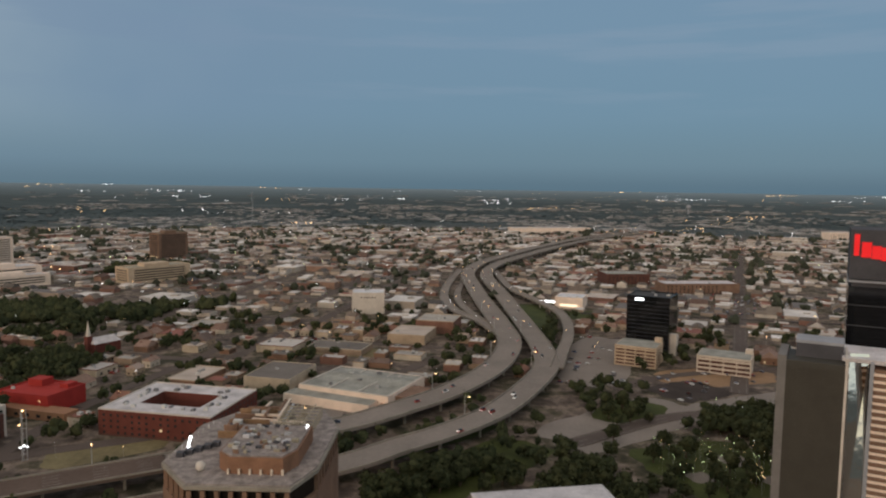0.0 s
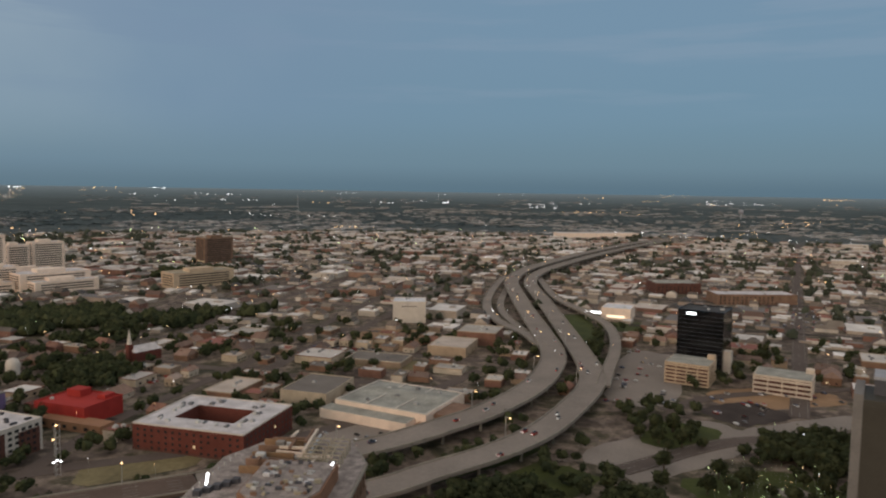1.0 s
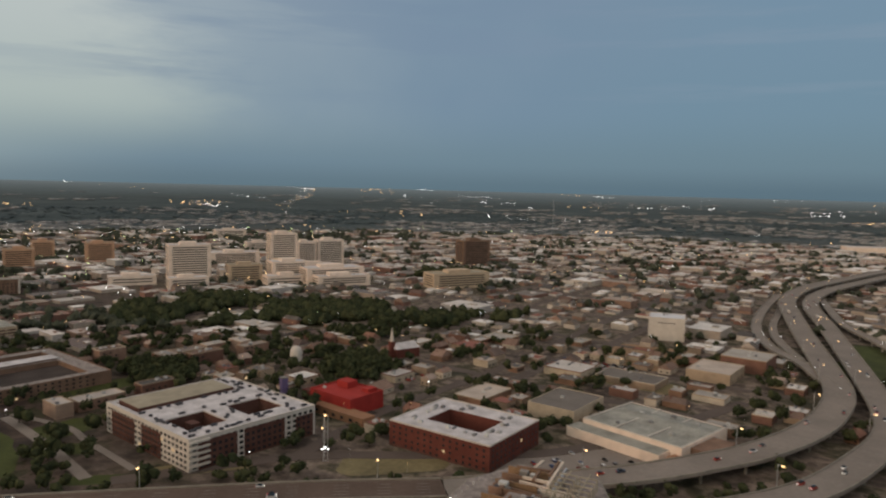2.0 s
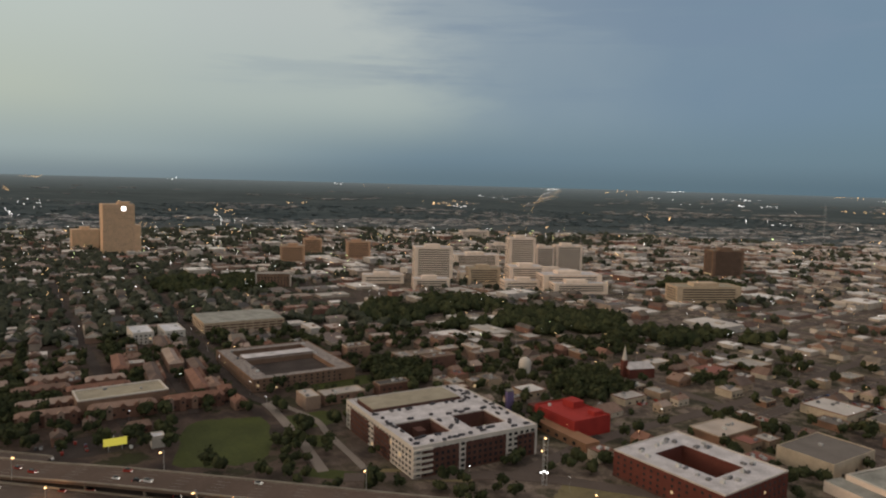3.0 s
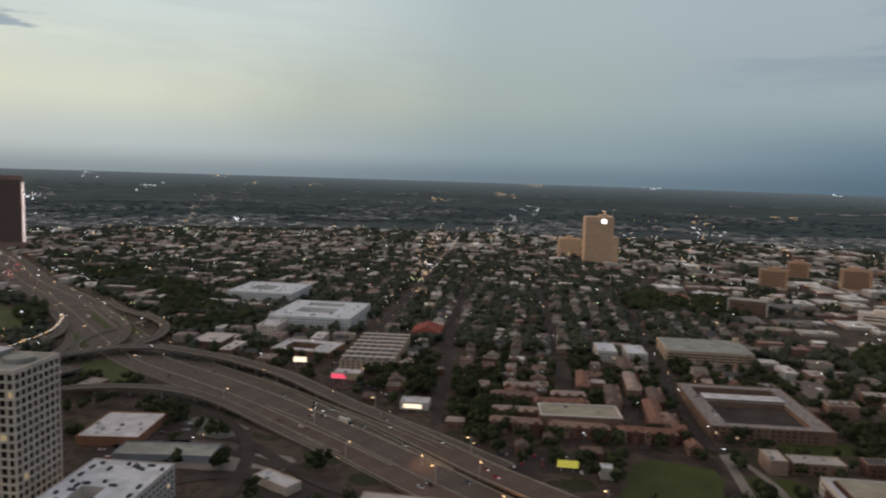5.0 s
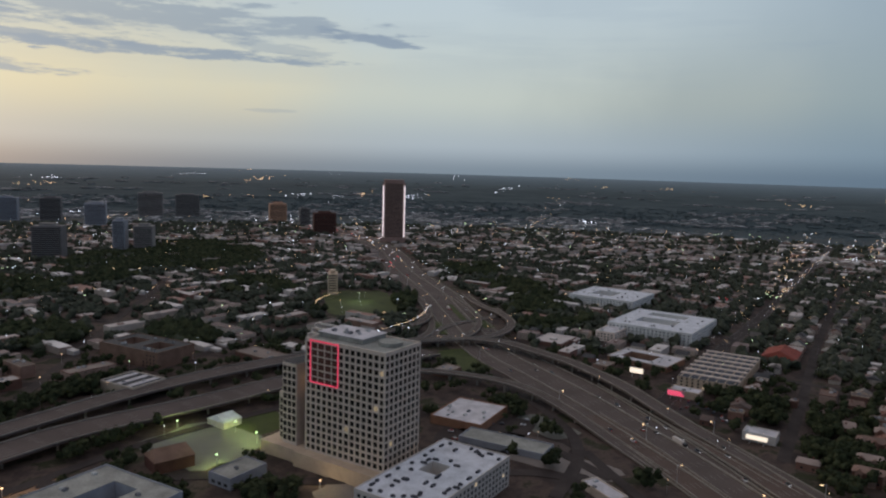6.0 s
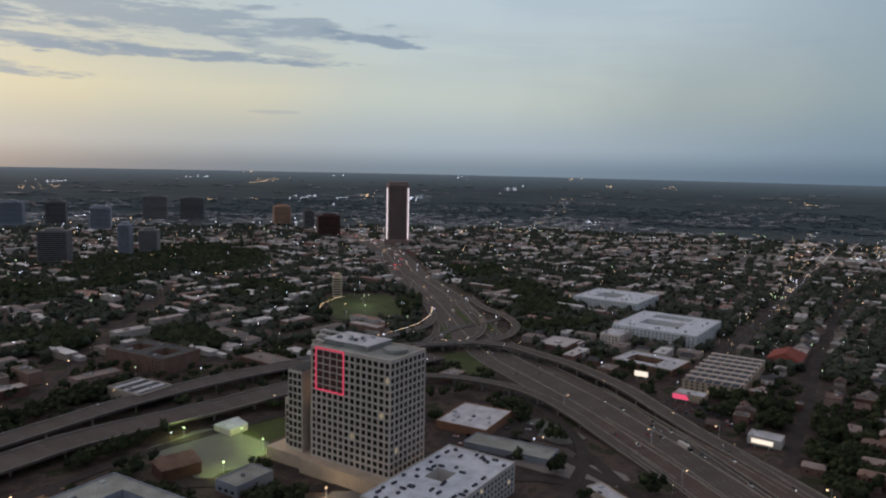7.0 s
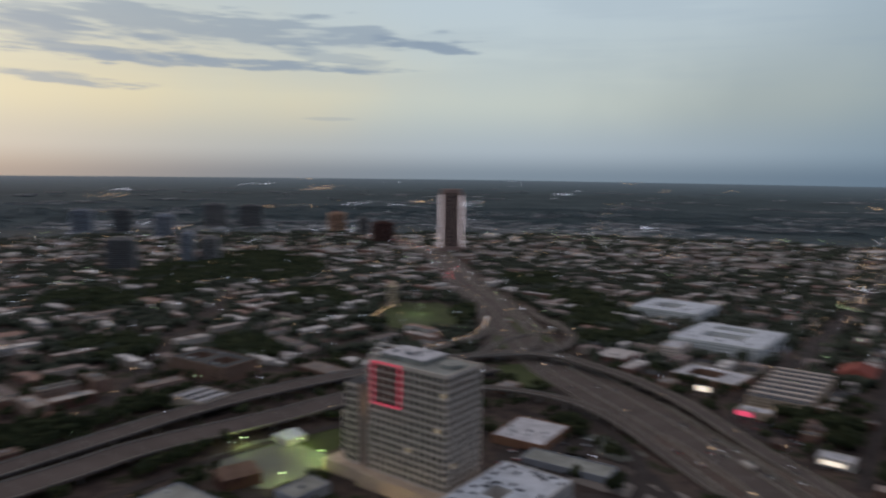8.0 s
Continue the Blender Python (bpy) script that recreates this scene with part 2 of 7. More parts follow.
def land(name):
    """The ground: asphalt, bare soil, dry grass and green in patches; far out woods in painted blue grey haze."""
    m = bpy.data.materials.new(name)
    m.use_nodes = True
    nt = m.node_tree
    N, L = nt.nodes.new, nt.links.new
    b = nt.nodes["Principled BSDF"]
    b.inputs["Roughness"].default_value = 0.95
    b.inputs["Specular IOR Level"].default_value = 0.15
    geo = N("ShaderNodeNewGeometry")

    def noise_ramp(scale, stops, detail=5, rough=0.6, kind="LINEAR", at=None):
        n = N("ShaderNodeTexNoise")
        n.inputs["Scale"].default_value, n.inputs["Detail"].default_value, n.inputs["Roughness"].default_value = scale, detail, rough
        L(at or geo.outputs["Position"], n.inputs["Vector"])
        r = N("ShaderNodeValToRGB")
        r.color_ramp.interpolation = kind
        el = r.color_ramp.elements
        while len(el) < len(stops):
            el.new(0.5)
        for e, (p, c) in zip(el, stops):
            e.position, e.color = p, (*c, 1)
        L(n.outputs[0], r.inputs[0])
        return r.outputs[0]

    def mix(fac, a, c):
        n = N("ShaderNodeMix")
        n.data_type = "RGBA"
        for s, v in ((0, fac), (6, a), (7, c)):
            if isinstance(v, (int, float)):
                n.inputs[s].default_value = v
            else:
                L(v, n.inputs[s])
        return n.outputs[2]

    # bare pinkish lots towards the freeway bend, shaded yards and dark lawns towards the residential side
    lots_ = noise_ramp(0.021, [(0.30, (0.035, 0.03, 0.028)), (0.42, (0.10, 0.076, 0.062)), (0.49, (0.24, 0.185, 0.15)), (0.54, (0.085, 0.076, 0.04)), (0.60, (0.04, 0.043, 0.018)), (0.70, (0.03, 0.034, 0.015))])
    patch = noise_ramp(0.09, [(0.35, (0.026, 0.023, 0.022)), (0.5, (0.085, 0.068, 0.057)), (0.60, (0.25, 0.20, 0.165))])
    lots_ = mix(0.5, lots_, patch)
    yards = noise_ramp(0.03, [(0.30, (0.03, 0.024, 0.022)), (0.44, (0.052, 0.038, 0.033)), (0.54, (0.092, 0.066, 0.054)), (0.60, (0.034, 0.034, 0.018)), (0.7, (0.04, 0.044, 0.02))])
    xyz = N("ShaderNodeSeparateXYZ")
    L(geo.outputs["Position"], xyz.inputs[0])
    lean = N("ShaderNodeMath")
    lean.operation = "MULTIPLY_ADD"
    L(xyz.outputs[0], lean.inputs[0])
    lean.inputs[1].default_value = 0.9
    L(xyz.outputs[1], lean.inputs[2])
    side = N("ShaderNodeMapRange")
    L(lean.outputs[0], side.inputs[0])
    side.inputs[1].default_value, side.inputs[2].default_value = -100, 150
    town = mix(side.outputs[0], yards, lots_)
    leng = N("ShaderNodeVectorMath")
    leng.operation = "LENGTH"
    L(geo.outputs["Position"], leng.inputs[0])

    def mth(op, p, q):
        n = N("ShaderNodeMath")
        n.operation = op
        for i, v in enumerate((p, q)):
            if isinstance(v, (int, float)):
                n.inputs[i].default_value = v
            else:
                L(v, n.inputs[i])
        return n.outputs[0]

    # the climbing land stands for a plain that is far longer: its patches shrink as they would
    stretch = mth("DIVIDE", mth("MULTIPLY", FLAT, mth("POWER", FARTHEST / FLAT, mth("DIVIDE", mth("MAXIMUM", mth("SUBTRACT", leng.outputs["Value"], FLAT), 0.0), RIM - FLAT))), mth("MAXIMUM", leng.outputs["Value"], FLAT))
    true_place = N("ShaderNodeVectorMath")
    true_place.operation = "SCALE"
    L(geo.outputs["Position"], true_place.inputs[0]), L(stretch, true_place.inputs["Scale"])
    level = N("ShaderNodeVectorMath")
    level.operation = "MULTIPLY"
    L(true_place.outputs[0], level.inputs[0])
    level.inputs[1].default_value = (1, 1, 0)
    # blue green far woods, with distance haze mixed into their colour
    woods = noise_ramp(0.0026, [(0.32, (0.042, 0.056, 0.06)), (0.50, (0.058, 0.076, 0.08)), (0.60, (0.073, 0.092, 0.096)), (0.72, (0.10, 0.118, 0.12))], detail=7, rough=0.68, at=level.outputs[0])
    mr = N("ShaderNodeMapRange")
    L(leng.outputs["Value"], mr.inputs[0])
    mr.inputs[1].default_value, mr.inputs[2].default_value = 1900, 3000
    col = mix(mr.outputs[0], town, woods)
    # haze thickening towards the horizon, painted as a blue grey base colour
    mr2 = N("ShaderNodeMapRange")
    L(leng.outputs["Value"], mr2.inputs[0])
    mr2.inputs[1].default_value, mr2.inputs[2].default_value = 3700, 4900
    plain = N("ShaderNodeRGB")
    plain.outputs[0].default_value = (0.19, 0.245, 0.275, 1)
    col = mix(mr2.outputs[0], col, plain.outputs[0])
    fine = noise_ramp(0.6, [(0.3, (0.8, 0.8, 0.8)), (0.7, (1.2, 1.2, 1.2))])
    mm = N("ShaderNodeMix")
    mm.data_type, mm.blend_type = "RGBA", "MULTIPLY"
    mm.inputs[0].default_value = 1.0
    L(col, mm.inputs[6]), L(fine, mm.inputs[7])
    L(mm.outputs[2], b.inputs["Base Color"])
    return m


M = dict(
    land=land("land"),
    concrete=shade("road concrete", (0.23, 0.198, 0.175), var=0.16, scale=0.03, fine=0.5, spec=0.08),
    ramp_deck=shade("grey brown ramp concrete", (0.112, 0.089, 0.078), var=0.16, scale=0.03, fine=0.5, spec=0.08),
    # same deck as road concrete, its warm lamp-lit brown put into the colour
    brown_deck=shade("deck concrete toned by warm lamp light", (0.115, 0.083, 0.068), var=0.18, scale=0.03, fine=0.5, spec=0.08),
    red_tile=shade("red brown roof tiles", (0.25, 0.065, 0.045), var=0.2),
    highway=shade("worn highway concrete", (0.098, 0.078, 0.071), var=0.16, scale=0.03, fine=0.5, spec=0.08),
    underside=shade("stained concrete", (0.26, 0.235, 0.2), var=0.25),
    asphalt=shade("asphalt", (0.06, 0.049, 0.045), var=0.3, scale=0.05, spec=0.05),
    paint=shade("road paint", (0.22, 0.2, 0.18), var=0.3),
    pale_roof=shade("pale roof membrane", (0.53, 0.50, 0.51), var=0.28, scale=0.11, fine=0.8),
    white_roof=shade("white roof membrane", (0.60, 0.60, 0.63), var=0.24, scale=0.12, fine=0.9),
    grey_roof=shade("weathered grey roof", (0.29, 0.285, 0.255), var=0.32, scale=0.09, fine=0.7),
    tan_roof=shade("gravel roof", (0.33, 0.29, 0.22), var=0.2),
    worn_roof=shade("worn grey brown roof", (0.25, 0.215, 0.20), var=0.45, scale=0.35, fine=2.0),
    dark_roof=shade("dark roof felt", (0.06, 0.06, 0.062), var=0.3),
    roofs=shade("roofs", [(0.62, 0.58, 0.55), (0.42, 0.39, 0.36), (0.32, 0.265, 0.225), (0.74, 0.71, 0.69), (0.19, 0.165, 0.15), (0.52, 0.45, 0.40), (0.27, 0.12, 0.09), (0.16, 0.145, 0.14), (0.54, 0.50, 0.47), (0.66, 0.62, 0.59)], pick="island", var=0.2, scale=0.06),
    roofs_one=shade("roof kinds", [(0.52, 0.48, 0.45), (0.36, 0.33, 0.30), (0.29, 0.23, 0.19), (0.62, 0.59, 0.57), (0.16, 0.14, 0.125), (0.45, 0.38, 0.33), (0.24, 0.10, 0.08), (0.42, 0.39, 0.37)], pick="object", var=0.2, scale=0.06),
    # far copy of the dark roofs, lightened in colour to stand for haze
    roofs_dark=shade("mixed flat roofs paled for haze", [(0.26, 0.20, 0.18), (0.40, 0.33, 0.30), (0.16, 0.125, 0.115), (0.50, 0.44, 0.41), (0.28, 0.17, 0.135), (0.66, 0.61, 0.58), (0.22, 0.165, 0.15), (0.58, 0.53, 0.50)], pick="island", var=0.2, scale=0.06),
    roofs_dark_one=shade("dark flat roof kinds", [(0.14, 0.11, 0.095), (0.22, 0.175, 0.15), (0.09, 0.08, 0.075), (0.30, 0.25, 0.22), (0.17, 0.11, 0.085), (0.42, 0.37, 0.34)], pick="object", var=0.2, scale=0.06),
    row_walls=shade("row house walls", [(0.21, 0.115, 0.085), (0.15, 0.08, 0.06), (0.26, 0.16, 0.12), (0.30, 0.21, 0.165)], pick="object", var=0.2),
    cars_many=shade("parked car paint", [(0.5, 0.5, 0.5), (0.04, 0.04, 0.045), (0.6, 0.6, 0.6), (0.14, 0.14, 0.15), (0.3, 0.04, 0.03), (0.05, 0.07, 0.14)], pick="island", rough=0.3, var=0.05),
    walls=shade("walls", [(0.40, 0.335, 0.28), (0.26, 0.165, 0.125), (0.48, 0.42, 0.36), (0.21, 0.115, 0.09), (0.53, 0.48, 0.43), (0.31, 0.25, 0.21), (0.44, 0.40, 0.37)], pick="island", var=0.2),
    walls_one=shade("wall kinds", [(0.38, 0.29, 0.21), (0.24, 0.14, 0.095), (0.46, 0.38, 0.29), (0.19, 0.10, 0.075), (0.5, 0.43, 0.35), (0.30, 0.22, 0.16)], pick="object", var=0.2),
    shingles=shade("shingle roofs", [(0.11, 0.095, 0.085), (0.15, 0.12, 0.1), (0.08, 0.075, 0.075), (0.19, 0.16, 0.135), (0.13, 0.085, 0.07)], pick="island", var=0.25),
    shingles_one=shade("shingle roof kinds", [(0.19, 0.125, 0.10), (0.25, 0.165, 0.13), (0.14, 0.10, 0.085), (0.34, 0.26, 0.22), (0.22, 0.115, 0.085)], pick="object", var=0.25),
    brick=shade("red brick", (0.13, 0.042, 0.032), var=0.2),
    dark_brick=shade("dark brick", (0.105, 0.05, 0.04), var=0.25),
    brown_brick=shade("brown brick", (0.2, 0.125, 0.09), var=0.25),
    red=shade("red stucco", (0.34, 0.036, 0.03), var=0.15),
    brown_stucco=shade("orange brown stucco", (0.23, 0.125, 0.08), var=0.2, scale=0.2),
    purple=shade("purple cladding", (0.16, 0.12, 0.24), var=0.12),
    orange=shade("orange stucco", (0.30, 0.16, 0.095), var=0.15),
    white_wall=shade("white stucco", (0.56, 0.51, 0.46), var=0.12),
    white_stucco=shade("bright white stucco", (0.68, 0.66, 0.63), var=0.14),
    cream=shade("cream concrete", (0.78, 0.64, 0.54), var=0.14),
    precast=shade("precast concrete", (0.60, 0.51, 0.425), var=0.14),
    beige=shade("beige panels", (0.52, 0.40, 0.29), var=0.15),
    gold=shade("gold mirror glass", (0.72, 0.48, 0.31), rough=0.5, metal=0.2, var=0.12),
    bronze=shade("bronze stone", (0.30, 0.20, 0.165), rough=0.6, var=0.15),
    # greys of the far towers, haze put into the colour; nearer parts share them
    hazy=shade("grey facade", [(0.20, 0.185, 0.175), (0.25, 0.23, 0.215), (0.17, 0.16, 0.155)], pick="object", var=0.15),
    hazy_pale=shade("pale grey facade", (0.3, 0.31, 0.34), var=0.15),
    rust=shade("tan orange brick facade", (0.52, 0.31, 0.20), var=0.15),
    black_glass=shade("black glass", (0.008, 0.009, 0.011), rough=0.08, var=0.2, spec=0.5),
    glass=window_glass("window glass", (0.016, 0.017, 0.019), (1.0, 0.72, 0.4), 0.015, 0.7),
    office_glass=window_glass("office window glass", (0.012, 0.010, 0.009), (1.0, 0.74, 0.4), 0.006, 0.4),
    mirror=shade("mirror glass", (0.84, 0.83, 0.78), rough=0.04, metal=1.0, var=0.05, scale=0.05, fine=0.11, bump=0.35),
    dark_rib=shade("dark grey brown ribbed cladding", (0.058, 0.055, 0.047), rough=0.6, var=0.12),
    steel=shade("galvanised steel", (0.45, 0.45, 0.45), rough=0.5, metal=0.6),
    unit=shade("roof plant units", [(0.35, 0.35, 0.35), (0.5, 0.5, 0.49), (0.18, 0.18, 0.19)], pick="object", var=0.2),
    unit_dark=shade("dark roof units", (0.07, 0.07, 0.08), var=0.2),
    grass=shade("mown grass", (0.052, 0.062, 0.016), var=0.3, scale=0.04, fine=0.4),
    dry=shade("dry grass and soil", (0.17, 0.14, 0.075), var=0.35, scale=0.03, fine=0.3),
    turf=shade("worn grey turf", (0.16, 0.155, 0.13), var=0.15, scale=0.03),
    soil=shade("red soil", (0.27, 0.17, 0.10), var=0.3, scale=0.04),
    leaf=shade("leaves", [(0.034, 0.042, 0.022), (0.045, 0.052, 0.026), (0.03, 0.036, 0.02), (0.055, 0.06, 0.03)], pick="island", var=0.3, fine=0.6, rough=1.0, spec=0.03),
    # copy of the leaves for farther trees, greyed in colour for haze
    mid_haze_leaf=shade("leaves paled for haze", [(0.047, 0.052, 0.034), (0.06, 0.066, 0.044), (0.04, 0.046, 0.031)], pick="island", var=0.2, fine=0.05),
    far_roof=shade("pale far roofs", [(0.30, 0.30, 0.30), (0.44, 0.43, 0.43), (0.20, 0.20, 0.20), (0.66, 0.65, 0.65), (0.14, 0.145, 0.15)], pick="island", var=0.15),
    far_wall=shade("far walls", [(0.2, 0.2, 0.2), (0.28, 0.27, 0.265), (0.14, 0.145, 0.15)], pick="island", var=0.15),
    # leaves at the horizon, distance haze put into their blue green
    haze_leaf=shade("far woods in haze blue", [(0.055, 0.078, 0.088), (0.07, 0.094, 0.104), (0.045, 0.066, 0.074), (0.088, 0.11, 0.118)], pick="island", var=0.2, fine=0.05),
    bark=shade("bark", (0.09, 0.065, 0.045), var=0.3),
    car=shade("car paint", [(0.5, 0.5, 0.5), (0.03, 0.03, 0.035), (0.6, 0.6, 0.6), (0.12, 0.12, 0.13), (0.3, 0.04, 0.03), (0.05, 0.06, 0.09)], pick="object", rough=0.3, var=0.05),
    tyre=shade("tyre rubber", (0.02, 0.02, 0.02)),
    warm=lamp("sodium lamp", (1.0, 0.62, 0.28), 5),
    cool=lamp("white lamp", (0.95, 0.97, 1.0), 5),
    green=lamp("greenish lamp", (0.75, 1.0, 0.45), 5),
    red_lamp=lamp("red lamp", (1.0, 0.05, 0.07), 4),
    red_sign=lamp("red sign", (1.0, 0.008, 0.012), 0.8),
    headlight=lamp("headlamp", (1.0, 0.95, 0.85), 2.5),
    tail=lamp("tail lamp", (1.0, 0.03, 0.03), 0.9),
    pink_sign=lamp("pink red sign", (1.0, 0.10, 0.17), 1.3),
    bright_sign=lamp("lit canopy", (1.0, 0.80, 0.55), 1.7),
    yellow_sign=lamp("yellow sign", (0.9, 0.8, 0.12), 0.55),
    red_edge=lamp("red light strip", (1.0, 0.07, 0.13), 1.0),
    white_edge=lamp("white light strip", (1.0, 0.82, 0.74), 1.5),
)
# ---- builders ----
rng = random.Random(7)
OCCUPIED = []      # (x, y, half width, half depth, cos, sin) of what already stands
TRACKS = []        # (n x 2 points, half width) of roads
PLOTS = []         # areas of grass and lots
OPEN = []          # areas with no buildings


def cube(bm, x, y, z, w, d, h, a=0.0):
    """A box, centred at x, y, its foot at z."""
    c, s = math.cos(a), math.sin(a)
    vs = []
    for k in (0, h):
        for i, j in ((-1, -1), (1, -1), (1, 1), (-1, 1)):
            u, v = i * w / 2, j * d / 2
            vs.append(bm.verts.new((x + u * c - v * s, y + u * s + v * c, z + k)))
    for f in ((3, 2, 1, 0), (4, 5, 6, 7), (0, 1, 5, 4), (1, 2, 6, 5), (2, 3, 7, 6), (3, 0, 4, 7)):
        bm.faces.new([vs[i] for i in f])
    return bm


def poly(bm, pts, z0, z1):
    """An upright prism over an outline."""
    lo = [bm.verts.new((x, y, z0)) for x, y in pts]
    hi = [bm.verts.new((x, y, z1)) for x, y in pts]
    n = len(pts)
    bm.faces.new(hi)
    bm.faces.new(lo[::-1])
    for i in range(n):
        bm.faces.new((lo[i], lo[(i + 1) % n], hi[(i + 1) % n], hi[i]))
    return bm


def box(w, d, h, x=0, y=0, z=0, a=0.0):
    return cube(bmesh.new(), x, y, z, w, d, h, a)


def mesh_of(name, bm, material):
    me = bpy.data.meshes.new(name)
    bm.normal_update()
    bm.to_mesh(me)
    bm.free()
    for m in material if isinstance(material, (list, tuple)) else (material,):
        me.materials.append(M[m])
    return me


def part(name, bm, material, parent, label=""):
    ob = new(name, mesh_of(name, bm, material))
    ob.parent = parent
    return tagged(ob, label) if label else ob


def put(name, me, parent, x=0, y=0, z=0, rz=0.0):
    """One more piece on a shared mesh."""
    ob = new(name, me)
    ob.parent = parent
    ob.location, ob.rotation_euler = (x, y, z), (0, 0, rz)
    return ob


def thing(name, x, y, deg, label, category, z=0.0, group="", kind=""):
    ob = new(name)
    ob.location, ob.rotation_euler = (x, y, z), (0, 0, radians(deg))
    return tagged(ob, label, category, group, kind)


def claim(x, y, w, d, deg, gap=3):
    OCCUPIED.append((x, y, w / 2 + gap, d / 2 + gap, math.cos(radians(deg)), math.sin(radians(deg))))


def is_free(x, y, r, roads=True, things=True, plots=True):
    if things:
        for a, b, hw, hd, c, s in OCCUPIED:
            u, v = (x - a) * c + (y - b) * s, -(x - a) * s + (y - b) * c
            if abs(u) < hw + r and abs(v) < hd + r:
                return False
    if plots:
        for a, b, hw, hd, c, s in PLOTS + OPEN:
            u, v = (x - a) * c + (y - b) * s, -(x - a) * s + (y - b) * c
            if abs(u) < hw + r and abs(v) < hd + r:
                return False
    if roads:
        for pts, hw in TRACKS:
            if ((pts[:, 0] - x) ** 2 + (pts[:, 1] - y) ** 2).min() < (hw + r) ** 2:
                return False
    return True




def eye_over(x, y):
    """Height to which the far land climbs, by bearing."""
    yaw = math.degrees(math.atan2(-x, y))
    return float(np.interp(yaw, [-60, 5, 45, 62, 82, 110, 180], [156, 158, 178, 185, 194, 205, 208]))


def land_z(x, y):
    d = math.hypot(x, y - 60)
    if d <= FLAT:
        return 0.0
    return eye_over(x, y) * (1 - d / far_d(d))


def far_d(d):
    """The distance that a place d metres out on the climbing land stands for."""
    return d if d <= FLAT else FLAT * (FARTHEST / FLAT) ** min(1.0, (d - FLAT) / (RIM - FLAT))


def near_d(far):
    """Where on the climbing land a place that far away is built."""
    return far if far <= FLAT else FLAT + (RIM - FLAT) * math.log(far / FLAT) / math.log(FARTHEST / FLAT)


def smooth(pts, step=7.0):
    """Points along a curve through those given (x, y, z)."""
    p = [np.array(q, float) for q in pts]
    p = [2 * p[0] - p[1], *p, 2 * p[-1] - p[-2]]
    out = []
    for a, b, c, d in zip(p, p[1:], p[2:], p[3:]):
        n = max(2, int(np.linalg.norm(c - b) / step))
        for i in range(n):
            t = i / n
            out.append(0.5 * (2 * b + (c - a) * t + (2 * a - 5 * b + 4 * c - d) * t * t + (3 * b - a - 3 * c + d) * t ** 3))
    out.append(p[-2])
    return np.array(out)


def normals(path):
    t = np.gradient(path[:, :2], axis=0)
    t /= np.linalg.norm(t, axis=1)[:, None]
    return np.c_[-t[:, 1], t[:, 0]]


def sweep(bm, path, nrm, o0, o1, z0, z1, keep=None):
    """A bar along the path, from o0 to o1 across it and z0 to z1 over it."""
    last = None
    for i, (p, n) in enumerate(zip(path, nrm)):
        if keep and not keep(i):
            last = None
            continue
        ring = [bm.verts.new((p[0] + n[0] * o, p[1] + n[1] * o, p[2] + z)) for o, z in ((o0, z0), (o1, z0), (o1, z1), (o0, z1))]
        if last:
            for k in range(4):
                bm.faces.new((last[k], last[(k + 1) % 4], ring[(k + 1) % 4], ring[k]))
        else:
            bm.faces.new(ring[::-1])
        last = ring
    return bm


def road_line(name, pts, width, label, deck="concrete", thick=1.5, parapet=0.9, lanes=4, columns=0.0, step=7.0, category="road"):
    path = smooth(pts, step)
    nrm = normals(path)
    h = width / 2
    TRACKS.append((path[:, :2], h))
    road = new(name, mesh_of(name, sweep(bmesh.new(), path, nrm, -h, h, -thick, 0.0), deck))
    tagged(road, label, category, kind="structure")
    if parapet:
        for a, b in ((-h, -h + 0.5), (h - 0.5, h)):
            part("parapet", sweep(bmesh.new(), path, nrm, a, b, 0.0, parapet), "underside", road, "stained concrete parapet")
    if lanes > 1:
        bm = bmesh.new()
        for k in range(1, lanes):
            o = -h + 2 + (width - 4) * k / lanes
            sweep(bm, path, nrm, o - 0.16, o + 0.16, 0.01, 0.03, (lambda i: i % 3 != 2) if step > 3 else None)
        for o in (-h + 1.6, h - 1.6):
            sweep(bm, path, nrm, o - 0.13, o + 0.13, 0.01, 0.03)
        tagged(part("lane_marking", bm, "paint", road, "worn white lane lines"), kind="stuff")
    if columns:
        acc = 0.0
        for i in range(1, len(path)):
            acc += np.linalg.norm(path[i, :2] - path[i - 1, :2])
            if acc > columns and path[i, 2] > 4:
                acc = 0.0
                a = math.atan2(nrm[i][1], nrm[i][0])
                bm = box(width * 0.72, 1.6, 1.4, path[i, 0], path[i, 1], path[i, 2] - thick - 1.4, a)
                for o in (-0.27, 0.27):
                    cube(bm, path[i, 0] + nrm[i][0] * width * o, path[i, 1] + nrm[i][1] * width * o, 0, 1.3, 1.3, path[i, 2] - thick - 1.2, a)
                part("column", bm, "underside", road, "concrete bridge bent with two columns")
    return path


